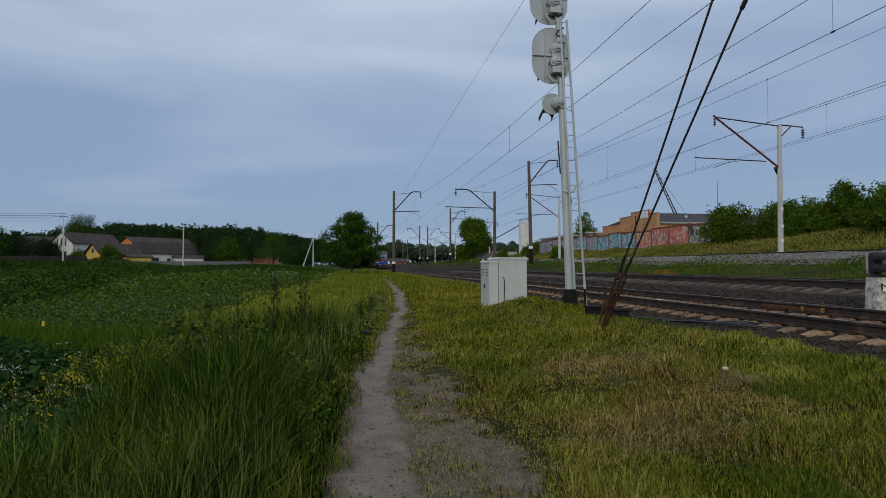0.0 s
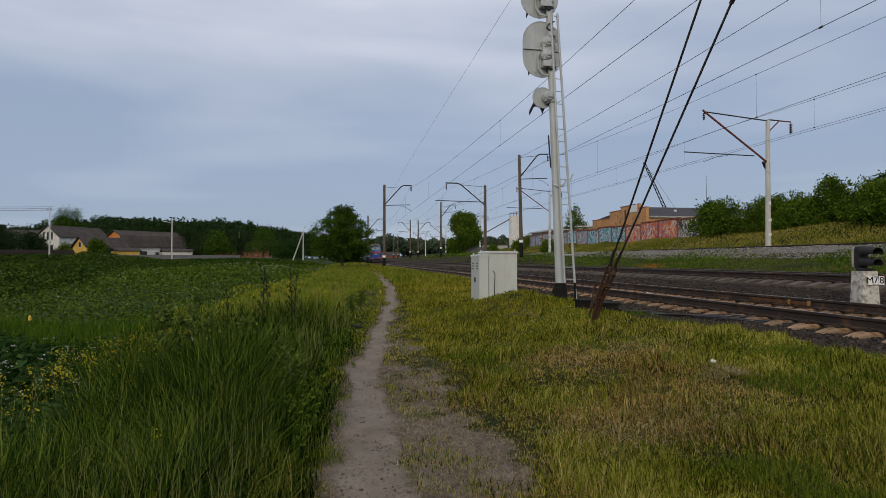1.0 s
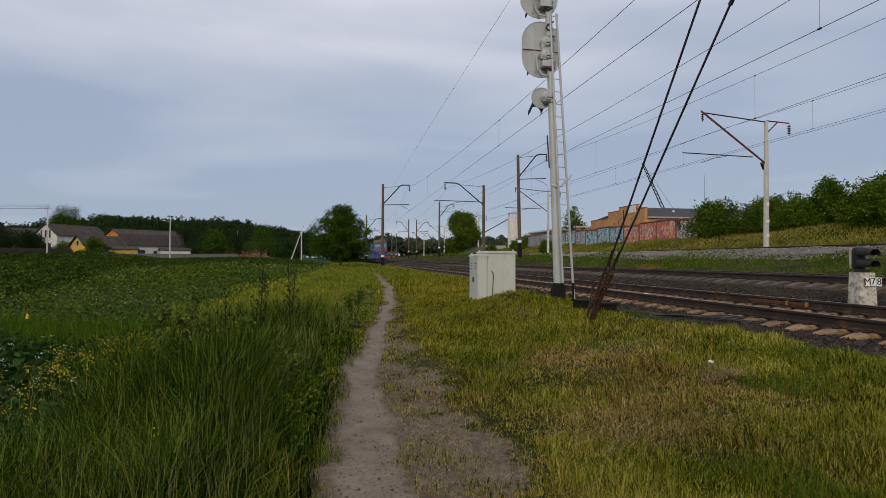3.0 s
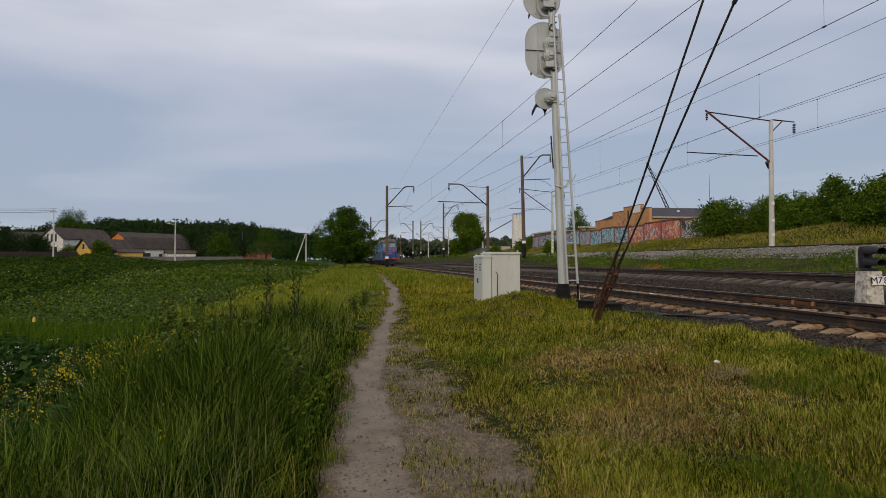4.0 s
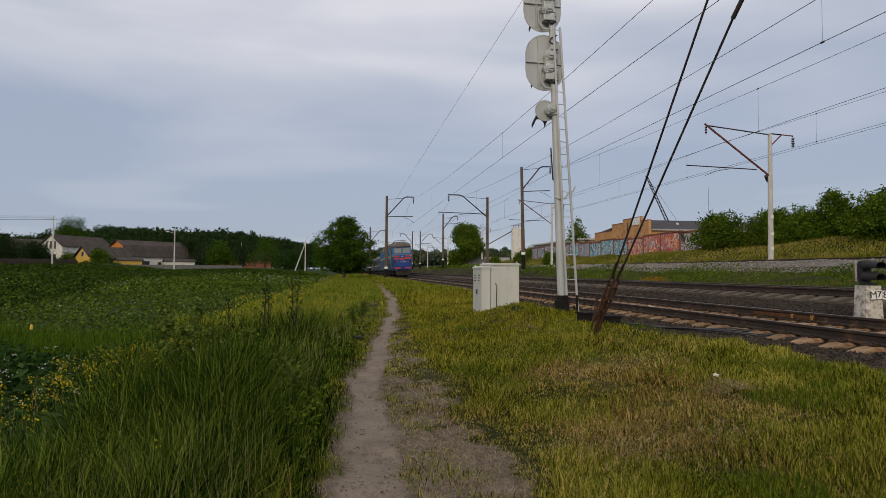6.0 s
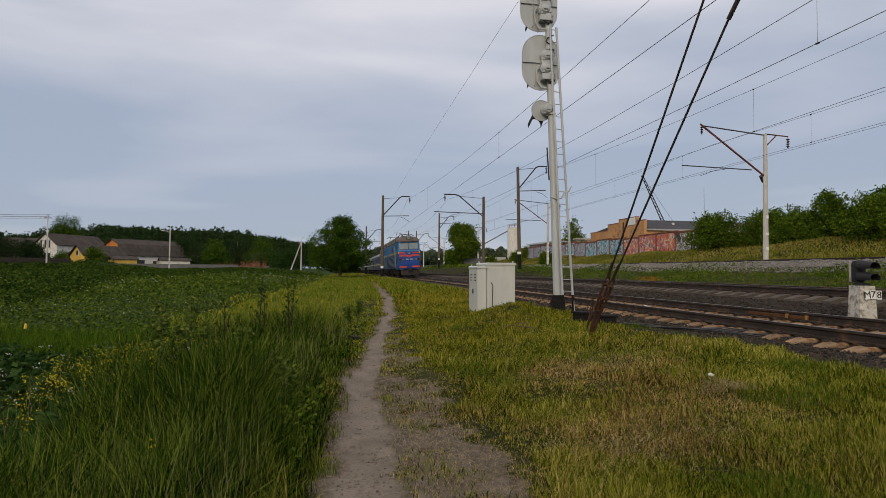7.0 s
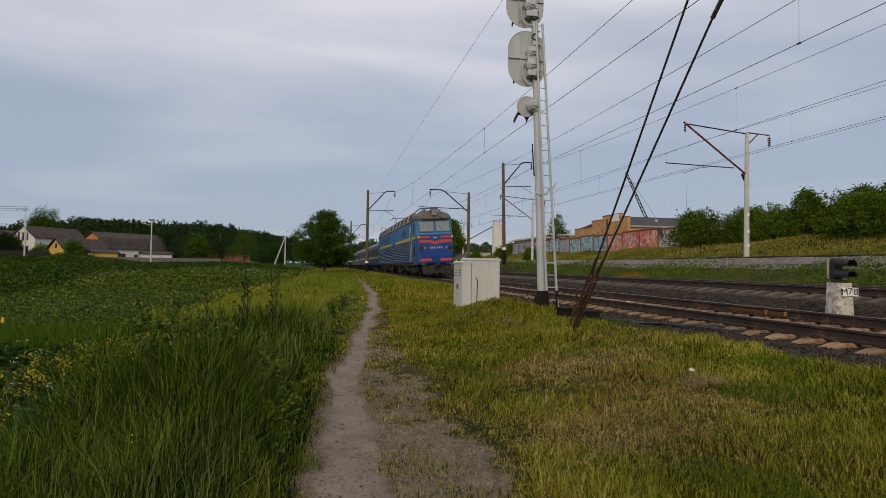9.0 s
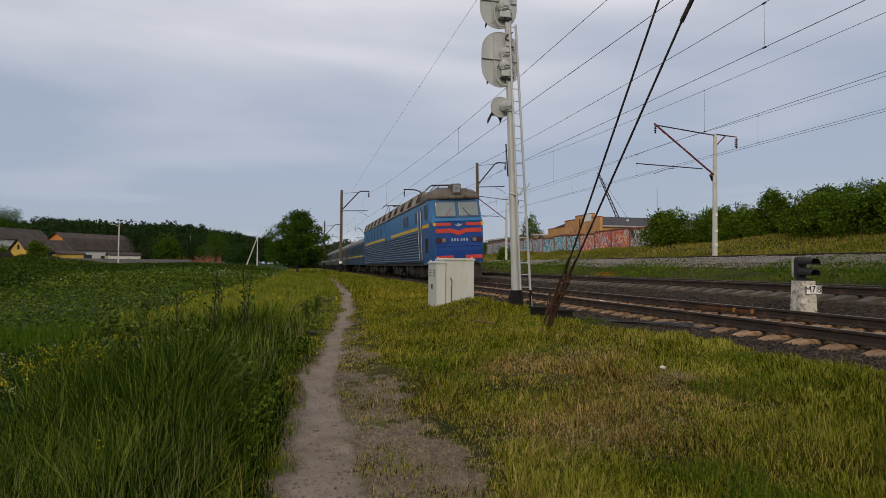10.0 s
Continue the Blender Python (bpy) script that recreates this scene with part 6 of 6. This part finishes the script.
GABLE = lambda h: [(1.0, 0.0), (0.0, h)]
house("white_house", -24.3, 172, 68, 15.5, 6.6, 4.3, GABLE(2.7), M_PLASTER, M_PLASTER, "white plastered house with a steep grey roof", 2.9, [("gable", -1.2, 3.6, 0.5, 1.9), ("gable", 0.0, 3.6, 0.5, 1.9), ("gable", 1.2, 3.6, 0.5, 1.9), ("gable", -0.6, 0.7, 1.9, 1.6), ("side", 4, 1.2, 1.4, 1.5), ("side", 9, 1.2, 1.4, 1.5)])
house("yellow_house", -22.1, 152, 56, 10, 4.8, 2.2, GABLE(2.2), M_OCHRE, M_OCHRE, "small yellow house with a steep grey roof", 2.2, [("gable", 0, 2.2, 0.7, 1.1), ("side", 5, 0.9, 1.0, 1.1)])
house("barn", -19.6, 178, 47, 17.5, 9.0, 3.1, [(1.0, 0.0), (0.75, 2.8), (0.0, 4.2)], M_PLASTER, M_ORANGE, "long barn with a grey mansard roof and an orange gable", 2.0, [("side", 9, 0.8, 1.0, 0.9), ("side", 5, 0.6, 2.4, 1.3)])
house("annex", -19.6, 150, 30, 4.6, 4.0, 1.6, GABLE(0.5), M_OCHRE, M_OCHRE, "low ochre annex beside the yellow house", 2.1)
house("shed", -15.9, 176, 22, 7, 5.0, 2.0, GABLE(0.6), M_PLASTER, M_PLASTER, "low white lean-to at the end of the barn", 1.9)
house("cottage", -12.0, 210, 20, 18, 7.0, 2.4, GABLE(2.4), M_REDBRICK, M_CONCRETE, "low cottage with a pale roof among trees", 2.6)
house("far_house", -27.0, 205, 40, 12, 8, 3.6, GABLE(2.4), M_FENCE, M_SLATE, "grey house half hidden by trees", 4.0)
house("red_roof_house", 3.4, 400, 5, 12, 8, 2.4, GABLE(2.4), M_REDBRICK, M_REDBRICK, "far red-brown house beside the line", 2.0)


def fence(b0, b1, dist, base, h, label, mat, board=1.0):
    """A garden fence of single panels."""
    p, q = Vector((*spot(b0, dist), base)), Vector((*spot(b1, dist), base))
    n = max(2, int((q - p).length / board))
    ob = thing("fence", Matrix.Translation(p), label, "fence")
    d = (q - p) / n
    ang = math.degrees(math.atan2(d.y, d.x))
    me = put(B(0.03, d.length - 0.03, -0.04, 0.04, -0.6, h), "panel", mat)
    post = put(B(-0.06, 0.06, -0.07, 0.07, -0.8, h + 0.12), "post", mat)
    for k in range(n):
        part("panel", me, None, ob, m=pose(*(d * k), 0, 0, ang))
        part("post", post, None, ob, m=pose(*(d * k), 0, 0, ang))


fence(-20.6, -9.5, 140, 1.5, 1.15, "grey slatted garden fence along the field", M_FENCE, 2.4)
fence(-29.5, -22.5, 142, 2.1, 1.5, "dark board garden fence", M_UNDER, 2.4)


def pole(bearing, dist, h, base, label, lamp=True, brace=False):
    px, py = spot(bearing, dist)
    ob = thing("utility_pole", pose(px, py, base), label, "utility pole", "utility poles")
    part("pole", Rod((0, 0, -1), (0, 0, h), 0.16, 0.1, 10), M_MASTPALE, ob)
    part("crossarm", B(-0.7, 0.7, -0.05, 0.05, h - 0.7, h - 0.58), M_STEELDARK, ob)
    if lamp:
        part("lamp_arm", rods([(0, 0, h - 1.0), (-1.1, -0.3, h - 0.6)], 0.035), M_METALWHITE, ob)
        part("lamp_head", B(-1.6, -1.0, -0.42, -0.18, h - 0.72, h - 0.56, bevel=0.05), M_METALWHITE, ob, "white street lamp head")
    if brace:
        part("strut", Rod((-2.6, 0, -1), (-0.1, 0, h - 0.8), 0.13, 0.1, 10), M_MASTPALE, ob)
    return ob


pole(-24.2, 140, 10.0, 2.1, "pale concrete pole with a street lamp and wires")
pole(-15.2, 136, 8.4, 1.8, "pale concrete pole with a street lamp")
pole(-3.9, 140, 7.0, 1.6, "pale braced concrete pole behind the field", False, True)
pole(-9.6, 200, 9.0, 2.0, "distant grey concrete pole among trees", False)
p0 = spot(-24.2, 140)
for k in range(3):
    wire("garden_line", [(p0[0] - 60 * u + 0.3 * k, p0[1] - 10 * u, 11.4 + 0.35 * k + 1.6 * u - 2.2 * 4 * u * (1 - u) * 0.5) for u in [i / 10 for i in range(11)]], 0.03, "sagging line between poles")


def woods(name, b0, b1, d0, d1, tops, n, size, label, material=M_WOODS):
    """Far woods: crowns of differing height on a ridge whose height follows the bearing."""
    b = RNG.uniform(b0, b1, n)
    dist = RNG.uniform(d0, d1, n)
    px, py = dist * np.sin(np.radians(b)), dist * np.cos(np.radians(b))
    rise = np.interp(b, [t[0] for t in tops], [t[1] for t in tops])
    top = 1.6 + dist * np.tan(np.radians(rise)) + RNG.normal(0, 1.1, n)
    out, m = [], 70
    rr = RNG.uniform(2.2, 4.6, n)
    for k in range(n):
        v = RNG.normal(size=(m, 3))
        v /= np.linalg.norm(v, axis=1)[:, None]
        out.append(v * [rr[k], rr[k], rr[k] * 1.05] * RNG.uniform(0.6, 1.05, (m, 1)) + [px[k], py[k], top[k] - rr[k] - RNG.uniform(0, 1) ** 2 * max(0.5, top[k] - rr[k] * 2 - 3)])
    return tagged(new(name, leaves(np.concatenate(out), size, material, name)), label, "woods", kind="stuff")


woods("far_woods", -34, 1.2, 260, 380, [(-34, 2.2), (-28, 2.4), (-25, 2.6), (-22, 3.2), (-20, 3.5), (-14, 3.4), (-10, 3.35), (-7, 3.0), (-4, 2.5), (0, 1.5), (2, 0.8)], 2000, 1.15, "dark wooded ridge beyond the houses")
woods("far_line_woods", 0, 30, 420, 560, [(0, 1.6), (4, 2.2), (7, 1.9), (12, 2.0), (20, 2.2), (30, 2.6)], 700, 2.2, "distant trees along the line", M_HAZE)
woods("garden_trees", -30, -4, 212, 255, [(-31, 2.9), (-28.5, 2.4), (-25, 2.0), (-21, 2.7), (-17, 2.6), (-12.5, 2.2), (-9, 2.1), (-6, 2.0), (-3, 1.6)], 420, 0.62, "garden trees behind the houses", M_WOODS)

tree(*spot(-22.9, 195), 13.2, 12.0, 12000, 0.36, "large round tree behind the white house", base=3.0, clump=0.6)
for bb, dd, hh, ww in ((-28.6, 150, 7.5, 9), (-26.9, 152, 6.2, 8), (-25.6, 158, 5.6, 6), (-24.9, 165, 5.2, 5), (-13.9, 185, 9.0, 9), (-12.9, 178, 7.0, 8), (-9.6, 175, 8.0, 9)):
    tree(*spot(bb, dd), hh, ww, 4200, 0.3, "dark leafy garden tree by the houses", True, M_WOODS, 0.5, base=1.8, low=-0.05)
tree(*spot(-20.9, 146), 4.0, 4.5, 3600, 0.25, "leafy bush before the yellow house", False, M_BUSH, 0.4, "garden_bush", 1.8)
tree(*spot(-23.2, 160), 3.4, 4, 3000, 0.25, "leafy bush before the white house", False, M_BUSH, 0.4, "garden_bush", 1.8)
tree(*spot(-11.4, 150), 6.5, 8, 5000, 0.32, "dark round bush by the fence", False, M_LEAF, 0.5, "garden_bush", 1.5)
tree(*spot(-7.5, 165), 8, 10, 6000, 0.35, "dark bushy tree behind the field", True, M_LEAF, 0.6)
tree(*spot(-5.2, 150), 5, 9, 5000, 0.32, "dark bush behind the field", False, M_WEED, 0.5, "garden_bush", 1.2)
tree(*spot(-1.2, 130), 6, 9, 5000, 0.32, "dark bush behind the field", False, M_LEAF, 0.5, "garden_bush", 1.2)
tree(*spot(-30.5, 95), 7, 10, 4500, 0.5, "dark tree at the field's edge", True, M_LEAF, 0.6, low=0.0)
tree(*spot(11.3, 150), 11, 10, 20000, 0.34, "tall tree on the far side of the tracks", True, M_BUSH, 0.5, base=2.6, low=0.0)
tree(*spot(22.0, 150), 9.5, 6, 2200, 0.5, "young tree behind the low building", True, M_BUSH, 0.5, base=5.0)

# bushes on the bank, higher away from the brick building
for k in range(44):
    u = k / 43
    by = 66 - 52 * u + RNG.uniform(-1.0, 1.0)
    bx = (48.6 if k % 2 else 54.0) + RNG.uniform(-1.0, 2.0)
    hh = RNG.uniform(2.9, 5.0) * (1.0 if k % 2 else 1.15) * (0.97 + 0.2 * u)
    tree(bx, by, hh, RNG.uniform(5.0, 8.0), 5200, 0.2, "dense green bush on the railway bank", False, M_BUSH if k % 4 else M_LEAF, 0.24, "bank_bush", low=-0.1)
for bb, dd, hh in ((33.6, 84, 4.0), (35.0, 80, 4.4), (16.5, 150, 3.0), (17.6, 160, 3.2), (14.2, 140, 2.2), (19.5, 118, 2.4)):
    tree(*spot(bb, dd), hh, hh * 1.3, 4000, 0.24, "leafy bush on the railway bank", False, M_BUSH, 0.4, "bank_bush", low=-0.1)


# ---- the works behind the bank ----
def graffiti_material(name, scale, colors, seed):
    m = bpy.data.materials.new(name)
    m.use_nodes = True
    nt = m.node_tree
    mixed, stretch = mixers(nt)
    co = nt.nodes.new("ShaderNodeTexCoord")
    mp = nt.nodes.new("ShaderNodeMapping")
    mp.inputs["Location"].default_value = (seed, seed * 2, seed)
    nt.links.new(co.outputs["Object"], mp.inputs[0])
    n = nt.nodes.new("ShaderNodeTexNoise")
    n.inputs["Scale"].default_value, n.inputs["Detail"].default_value, n.inputs["Distortion"].default_value = scale * 0.5, 3.0, 2.6
    nt.links.new(mp.outputs[0], n.inputs["Vector"])
    ramp = nt.nodes.new("ShaderNodeValToRGB")
    ramp.color_ramp.interpolation = "CONSTANT"
    els = ramp.color_ramp.elements
    while len(els) < len(colors):
        els.new(0.5)
    for i in range(len(colors)):
        els[i].position = 0.22 + 0.56 * i / len(colors)
    for i, c in enumerate(colors):
        els[i].color = (*c, 1)
    nt.links.new(n.outputs["Fac"], ramp.inputs[0])
    wear = nt.nodes.new("ShaderNodeTexNoise")
    wear.inputs["Scale"].default_value = 3.0
    nt.links.new(co.outputs["Object"], wear.inputs["Vector"])
    col = mixed(ramp.outputs[0], (0.25, 0.2, 0.18), stretch(wear.outputs["Fac"], 0.55, 0.75))
    bsdf = nt.nodes["Principled BSDF"]
    nt.links.new(col, bsdf.inputs["Base Color"])
    bsdf.inputs["Roughness"].default_value = 0.85
    return m


def yard_wall():
    """The long painted wall along the top of the bank, in bays between piers."""
    ob = thing("yard_wall", pose(48.5, 0, 0), "long brick yard wall covered with coloured graffiti", "wall")
    grey = graffiti_material("grey_blue_graffiti", 1.5, [(0.3, 0.3, 0.32), (0.05, 0.05, 0.06), (0.4, 0.4, 0.42), (0.16, 0.2, 0.3), (0.5, 0.5, 0.5), (0.1, 0.1, 0.1)], 3.0)
    blue = graffiti_material("blue_graffiti", 1.4, [(0.04, 0.18, 0.32), (0.012, 0.015, 0.02), (0.5, 0.52, 0.55), (0.1, 0.4, 0.5), (0.02, 0.03, 0.06), (0.55, 0.55, 0.52)], 7.0)
    pink = graffiti_material("pink_graffiti", 1.3, [(0.55, 0.06, 0.16), (0.03, 0.02, 0.03), (0.6, 0.5, 0.42), (0.6, 0.16, 0.04), (0.45, 0.04, 0.08), (0.1, 0.25, 0.45), (0.6, 0.55, 0.5)], 11.0)
    white = graffiti_material("white_graffiti", 1.5, [(0.2, 0.09, 0.06), (0.55, 0.52, 0.48), (0.03, 0.03, 0.03), (0.5, 0.46, 0.4), (0.2, 0.09, 0.06)], 17.0)
    y, k = 64.0, 0
    while y < 150:
        step = 5.5
        zb = float(land(48.5, y + step / 2))
        h = 3.0 if y > 74 else 3.0 - 0.14 * (74 - y)
        part("bay", B(-0.2, 0.2, y, y + step, zb - 1.0, zb + h - 0.15), M_REDBRICK, ob)
        part("coping", B(-0.28, 0.28, y, y + step, zb + h - 0.15, zb + h), M_REDBRICK, ob)
        part("pier", B(-0.27, 0.27, y - 0.12, y + 0.12, zb - 1.0, zb + h + 0.05), M_REDBRICK, ob)
        mat = None
        if y > 128:
            mat = grey
        elif y > 104:
            mat = grey if k % 2 else blue
        elif y > 93:
            mat = blue
        elif y > 78:
            mat = pink
        elif y > 73:
            mat = white
        if mat:
            part("graffiti", B(-0.225, -0.205, y + 0.25, y + step - 0.25, zb + 0.1, zb + h - 0.3), mat, ob, "coloured graffiti")
        y += step
        k += 1


yard_wall()


def brick_works():
    ob = thing("brick_works", pose(60, 111, 5.2), "orange brick workshop with a stepped parapet and a dark roof", "building")
    part("wall", B(0, 34, 0, 26, -1, 5.2), M_BRICK, ob)
    # parapet of the wall along the line, stepping down away from the roof
    for k, (ya, yb, z) in enumerate(((-0.2, 3.0, 7.0), (3.0, 11.0, 7.9), (11.0, 16.5, 7.2), (16.5, 26, 5.9))):
        part("parapet", B(-0.35, 0.25, ya, yb, -1, z), M_BRICK, ob, "stepped brick parapet")
        part("coping", B(-0.42, 0.3, ya, yb, z, z + 0.15), M_REDBRICK, ob)
    part("roof", extrude_profile([(-0.5, 5.2), (26, 5.2), (26, 6.0), (9, 7.6), (6, 7.6)], 0.3, 34, "x"), M_DARKROOF, ob, "dark felt roof")
    part("eave", B(0.25, 34.2, -0.5, 0.0, 4.95, 5.25), M_CONCRETE, ob)
    part("sign", B(-0.45, -0.36, 3.4, 6.6, 6.4, 7.9), M_WHITEPAINT, ob, "plain white sign board")
    part("drainpipe", Rod((-0.5, 8.6, -0.5), (-0.5, 8.6, 7.2), 0.12, seg=8), M_STEELDARK, ob)
    for k in range(3):
        part("roof_vent", Rod((8 + k * 7, 3.2, 6.3), (8 + k * 7, 3.2, 6.9), 0.3, seg=10), M_METALWHITE, ob)
    part("aerial", Rod((17, 6, 7.4), (17, 6, 15), 0.06, 0.02, 6), M_STEELDARK, ob)


brick_works()


def low_works():
    ob = thing("low_building", pose(56, 138, 5.0), "long low pale grey building with square windows", "building")
    part("wall", B(0, 12, 0, 36, -1, 4.6), M_CONCRETE, ob)
    part("roof", B(-0.5, 12.5, -0.4, 36.4, 4.6, 5.0), M_METALWHITE, ob, "flat pale roof edge")
    for k in range(8):
        f = part("window", B(-0.06, 0.04, 2 + k * 4.2, 4.0 + k * 4.2, 1.9, 3.6), M_PLASTER, ob)
        part("pane", B(-0.09, -0.05, 2.15 + k * 4.2, 3.85 + k * 4.2, 2.05, 3.45), M_WINDOW, f)


low_works()


def silo():
    px, py = spot(16.3, 250)
    ob = thing("silo", pose(px, py, 4.0), "tall white concrete silo with a railed top", "silo")
    part("drum", Rod((0, 0, -2), (0, 0, 16), 2.4, 2.4, 24), M_PLASTER, ob)
    bm = bmesh.new()
    for k in range(12):
        a = k * math.pi / 6
        rod(bm, (2.3 * math.cos(a), 2.3 * math.sin(a), 16), (2.3 * math.cos(a), 2.3 * math.sin(a), 17.2), 0.07, seg=5)
        b = a + math.pi / 6
        rod(bm, (2.3 * math.cos(a), 2.3 * math.sin(a), 17.2), (2.3 * math.cos(b), 2.3 * math.sin(b), 17.2), 0.07, seg=5)
    part("railing", bm, M_RUSTRED, ob)
    part("conveyor", Rod((-1, 0, 15.4), (-26, 0, 1.5), 0.2, seg=8), M_MASTBROWN, ob, "rusty sloping conveyor")
    part("annex", B(4, 15, -3, 3, -2, 7.0), M_REDBRICK, ob, "red brick annex")


silo()


def crane():
    px, py = spot(30.0, 170)
    ob = thing("crane", pose(px, py, 6.0, 0, 0, -20), "dark lattice crane boom behind the workshop", "crane")
    a, b = Vector((1.2, 0, 6.0)), Vector((-5.6, 0, 22.0))
    bm = bmesh.new()
    up = Vector((0.35, 0, 0.15))
    side = Vector((0, 0.4, 0))
    corners = (up + side, up - side, -up + side, -up - side)
    for c in corners:
        rod(bm, a + c, b + c * 0.5, 0.07, seg=5)
    for k in range(14):
        u, v = k / 14, (k + 1) / 14
        for c, d in ((corners[0], corners[2]), (corners[1], corners[3]), (corners[0], corners[1]), (corners[2], corners[3])):
            rod(bm, (a + c).lerp(b + c * 0.5, u), (a + d).lerp(b + d * 0.5, v), 0.04, seg=4)
    part("boom", bm, M_STEELDARK, ob)
    part("cab", B(0.2, 3.2, -1.2, 1.2, -6, 6.6, bevel=0.1), M_OCHRE, ob)
    part("cab_light", B(3.4, 4.0, -0.3, 0.3, 5.8, 7.6, bevel=0.05), M_OCHRE, ob, "yellow crane post")
    part("cable", rods([b, (3.6, 0, 7.4)], 0.035), M_WIRE, ob)


crane()
fence(11.6, 14.6, 150, 3.4, 1.5, "concrete panel fence on the bank", M_FENCE, 2.6)
fence(13.2, 15.6, 190, 4.4, 1.8, "grey panel fence before the silo", M_CONCRETE, 2.6)

# farther masts along the line
for k, (mx, my) in enumerate(((5.2, 138), (5.2, 196), (5.2, 254), (18.6, 171), (20.9, 171), (23, 262), (21, 262))):
    mast(mx, my, 10.8, True, [(10.4, 3.6, 2.8, 1 if mx < 10 or mx == 20.9 else -1, False)], 0, "distant brown concrete mast along the line", 1.0 if mx < 18 else 2.4)
for k in range(3):
    mast(38.6, 168 + 59 * k, 11.3, False, [(11.0, 6.0, 3.3, -1, True)], 0, "distant pale concrete mast along the line", 3.3)
ob = thing("yard_lamp", pose(*spot(38.0, 85), 5.0), "street lamp behind the bushes", "street lamp")
part("pole", Rod((0, 0, 0), (0, 0, 8.2), 0.12, 0.07, 8), M_CONCRETE, ob)
part("lamp_head", Rod((0, 0, 8.2), (-0.5, -0.3, 8.9), 0.2, 0.28, 10), M_STEELDARK, ob)


# ---- ballast stones ----
def stones(name, x, y, size, material, label, lift=0.0):
    n = len(x)
    oct_v = np.array([[1, 0, 0], [-1, 0, 0], [0, 1, 0], [0, -1, 0], [0, 0, 1], [0, 0, -1]], float)
    oct_f = np.array([[0, 2, 4], [2, 1, 4], [1, 3, 4], [3, 0, 4], [2, 0, 5], [1, 2, 5], [3, 1, 5], [0, 3, 5]])
    v = oct_v[None] * RNG.uniform(0.55, 1.2, (n, 6, 1)) + RNG.normal(0, 0.18, (n, 6, 3))
    a = RNG.uniform(0, 2 * np.pi, n)
    c, s = np.cos(a)[:, None], np.sin(a)[:, None]
    v = np.stack([v[..., 0] * c - v[..., 1] * s, v[..., 0] * s + v[..., 1] * c, v[..., 2] * 0.75], -1) * size[:, None, None]
    v += np.stack([x, y, land(x, y) + size * 0.2 + lift], 1)[:, None, :]
    f = (np.arange(n)[:, None, None] * 6 + oct_f[None]).reshape(-1, 3)
    return tagged(new(name, raw_mesh(name, v.reshape(-1, 3), f, material)), label, "ballast", kind="stuff")


x, y = scatter(52000, 5.3, 11.4, 3.0, 60, 1.7)
edge = 6.2 - 0.75 * np.exp(-((y - 11.5) / 2.5) ** 2) + 0.2 * wob(x, y, 2.1, 4.0)
keep = (x > edge)
x, y = x[keep], y[keep]
stones("ballast_stones", x, y, np.maximum(0.026, 0.0021 * np.hypot(x, y)) * RNG.uniform(0.6, 1.4, len(x)) * np.interp(x, [9.9, 11.0], [1.0, 0.7]), M_STONE, "dark crushed stone between and beside the rails")
x, y = scatter(15000, 14.0, 23.0, 8.0, 90, 1.6)
stones("ballast_edge", x, y, 0.0014 * np.hypot(x, y) * RNG.uniform(0.6, 1.3, len(x)), M_STONE, "dark crushed stone beyond the second track")
x, y = scatter(14000, 29.4, 32.6, 18.0, 120, 1.5)
stones("embankment_stones", x, y, 0.0014 * np.hypot(x, y) * RNG.uniform(0.6, 1.3, len(x)), M_STONE_PALE, "pale crushed stone on the embankment")
# pebbles on the trodden earth
M_PEBBLE = material("earth_pebble", (0.19, 0.162, 0.132), 0.9, 0, 0.3, 6, 60, 0.2, island=0.5)
x, y = scatter(5200, -0.4, 1.9, 2.3, 14, 1.6)
keep = (bare(x, y) > 0.4)
x, y = x[keep], y[keep]
stones("pebbles", x, y, RNG.uniform(0.004, 0.014, len(x)), M_PEBBLE, "small pebbles on the earth path", -0.025)


def scrap(x, y, label, mat, w, h):
    ob = thing("litter", pose(x, y, float(land(x, y)) + 0.06, 12, 8, 40), label, "litter", "litter")
    part("sheet", B(-w, w, -w * 0.6, w * 0.6, 0, h, bevel=h * 0.3), mat, ob)


marker = thing("field_marker", pose(-7.14, 15.0, float(land(-7.14, 15.0))), "thin stick with a yellow flask on it in the crop", "marker")
part("stick", Rod((0, 0, -0.1), (0.01, 0, 0.78), 0.008, 0.005, 6), M_DRYHAZEL, marker)
flask = rod(bmesh.new(), (0.007, 0, 0.54), (0.008, 0, 0.62), 0.034, 0.03, 12)
rod(flask, (0.008, 0, 0.62), (0.009, 0, 0.66), 0.03, 0.01, 12)
part("flask", flask, M_YELLOW, marker, "yellow flask")
twig = thing("dead_twig", pose(3.75, 12.5, float(land(3.75, 12.5)) + 0.03), "bare dead twig lying in the grass", "twig")
part("stem", rods([(-0.35, 0.1, 0.0), (-0.1, 0.02, 0.08), (0.15, -0.05, 0.05), (0.4, -0.1, 0.02)], 0.011), M_DRYHAZEL, twig)
part("branch", rods([(-0.1, 0.02, 0.08), (-0.05, -0.15, 0.16), (0.1, -0.28, 0.14)], 0.007), M_DRYHAZEL, twig)
part("branch", rods([(0.15, -0.05, 0.05), (0.3, 0.08, 0.14)], 0.006), M_DRYHAZEL, twig)
scrap(4.28, 6.4, "crumpled white paper scrap in the grass", M_WHITEPAINT, 0.04, 0.03)
scrap(-0.15, 13.3, "pale stone beside the path", M_WHITEPAINT, 0.06, 0.05)
scrap(0.25, 13.35, "dark flat stone on the path", M_UNDER, 0.12, 0.05)
scrap(8.9, 16.4, "white paper scrap between the rails", M_WHITEPAINT, 0.09, 0.05)


motions()
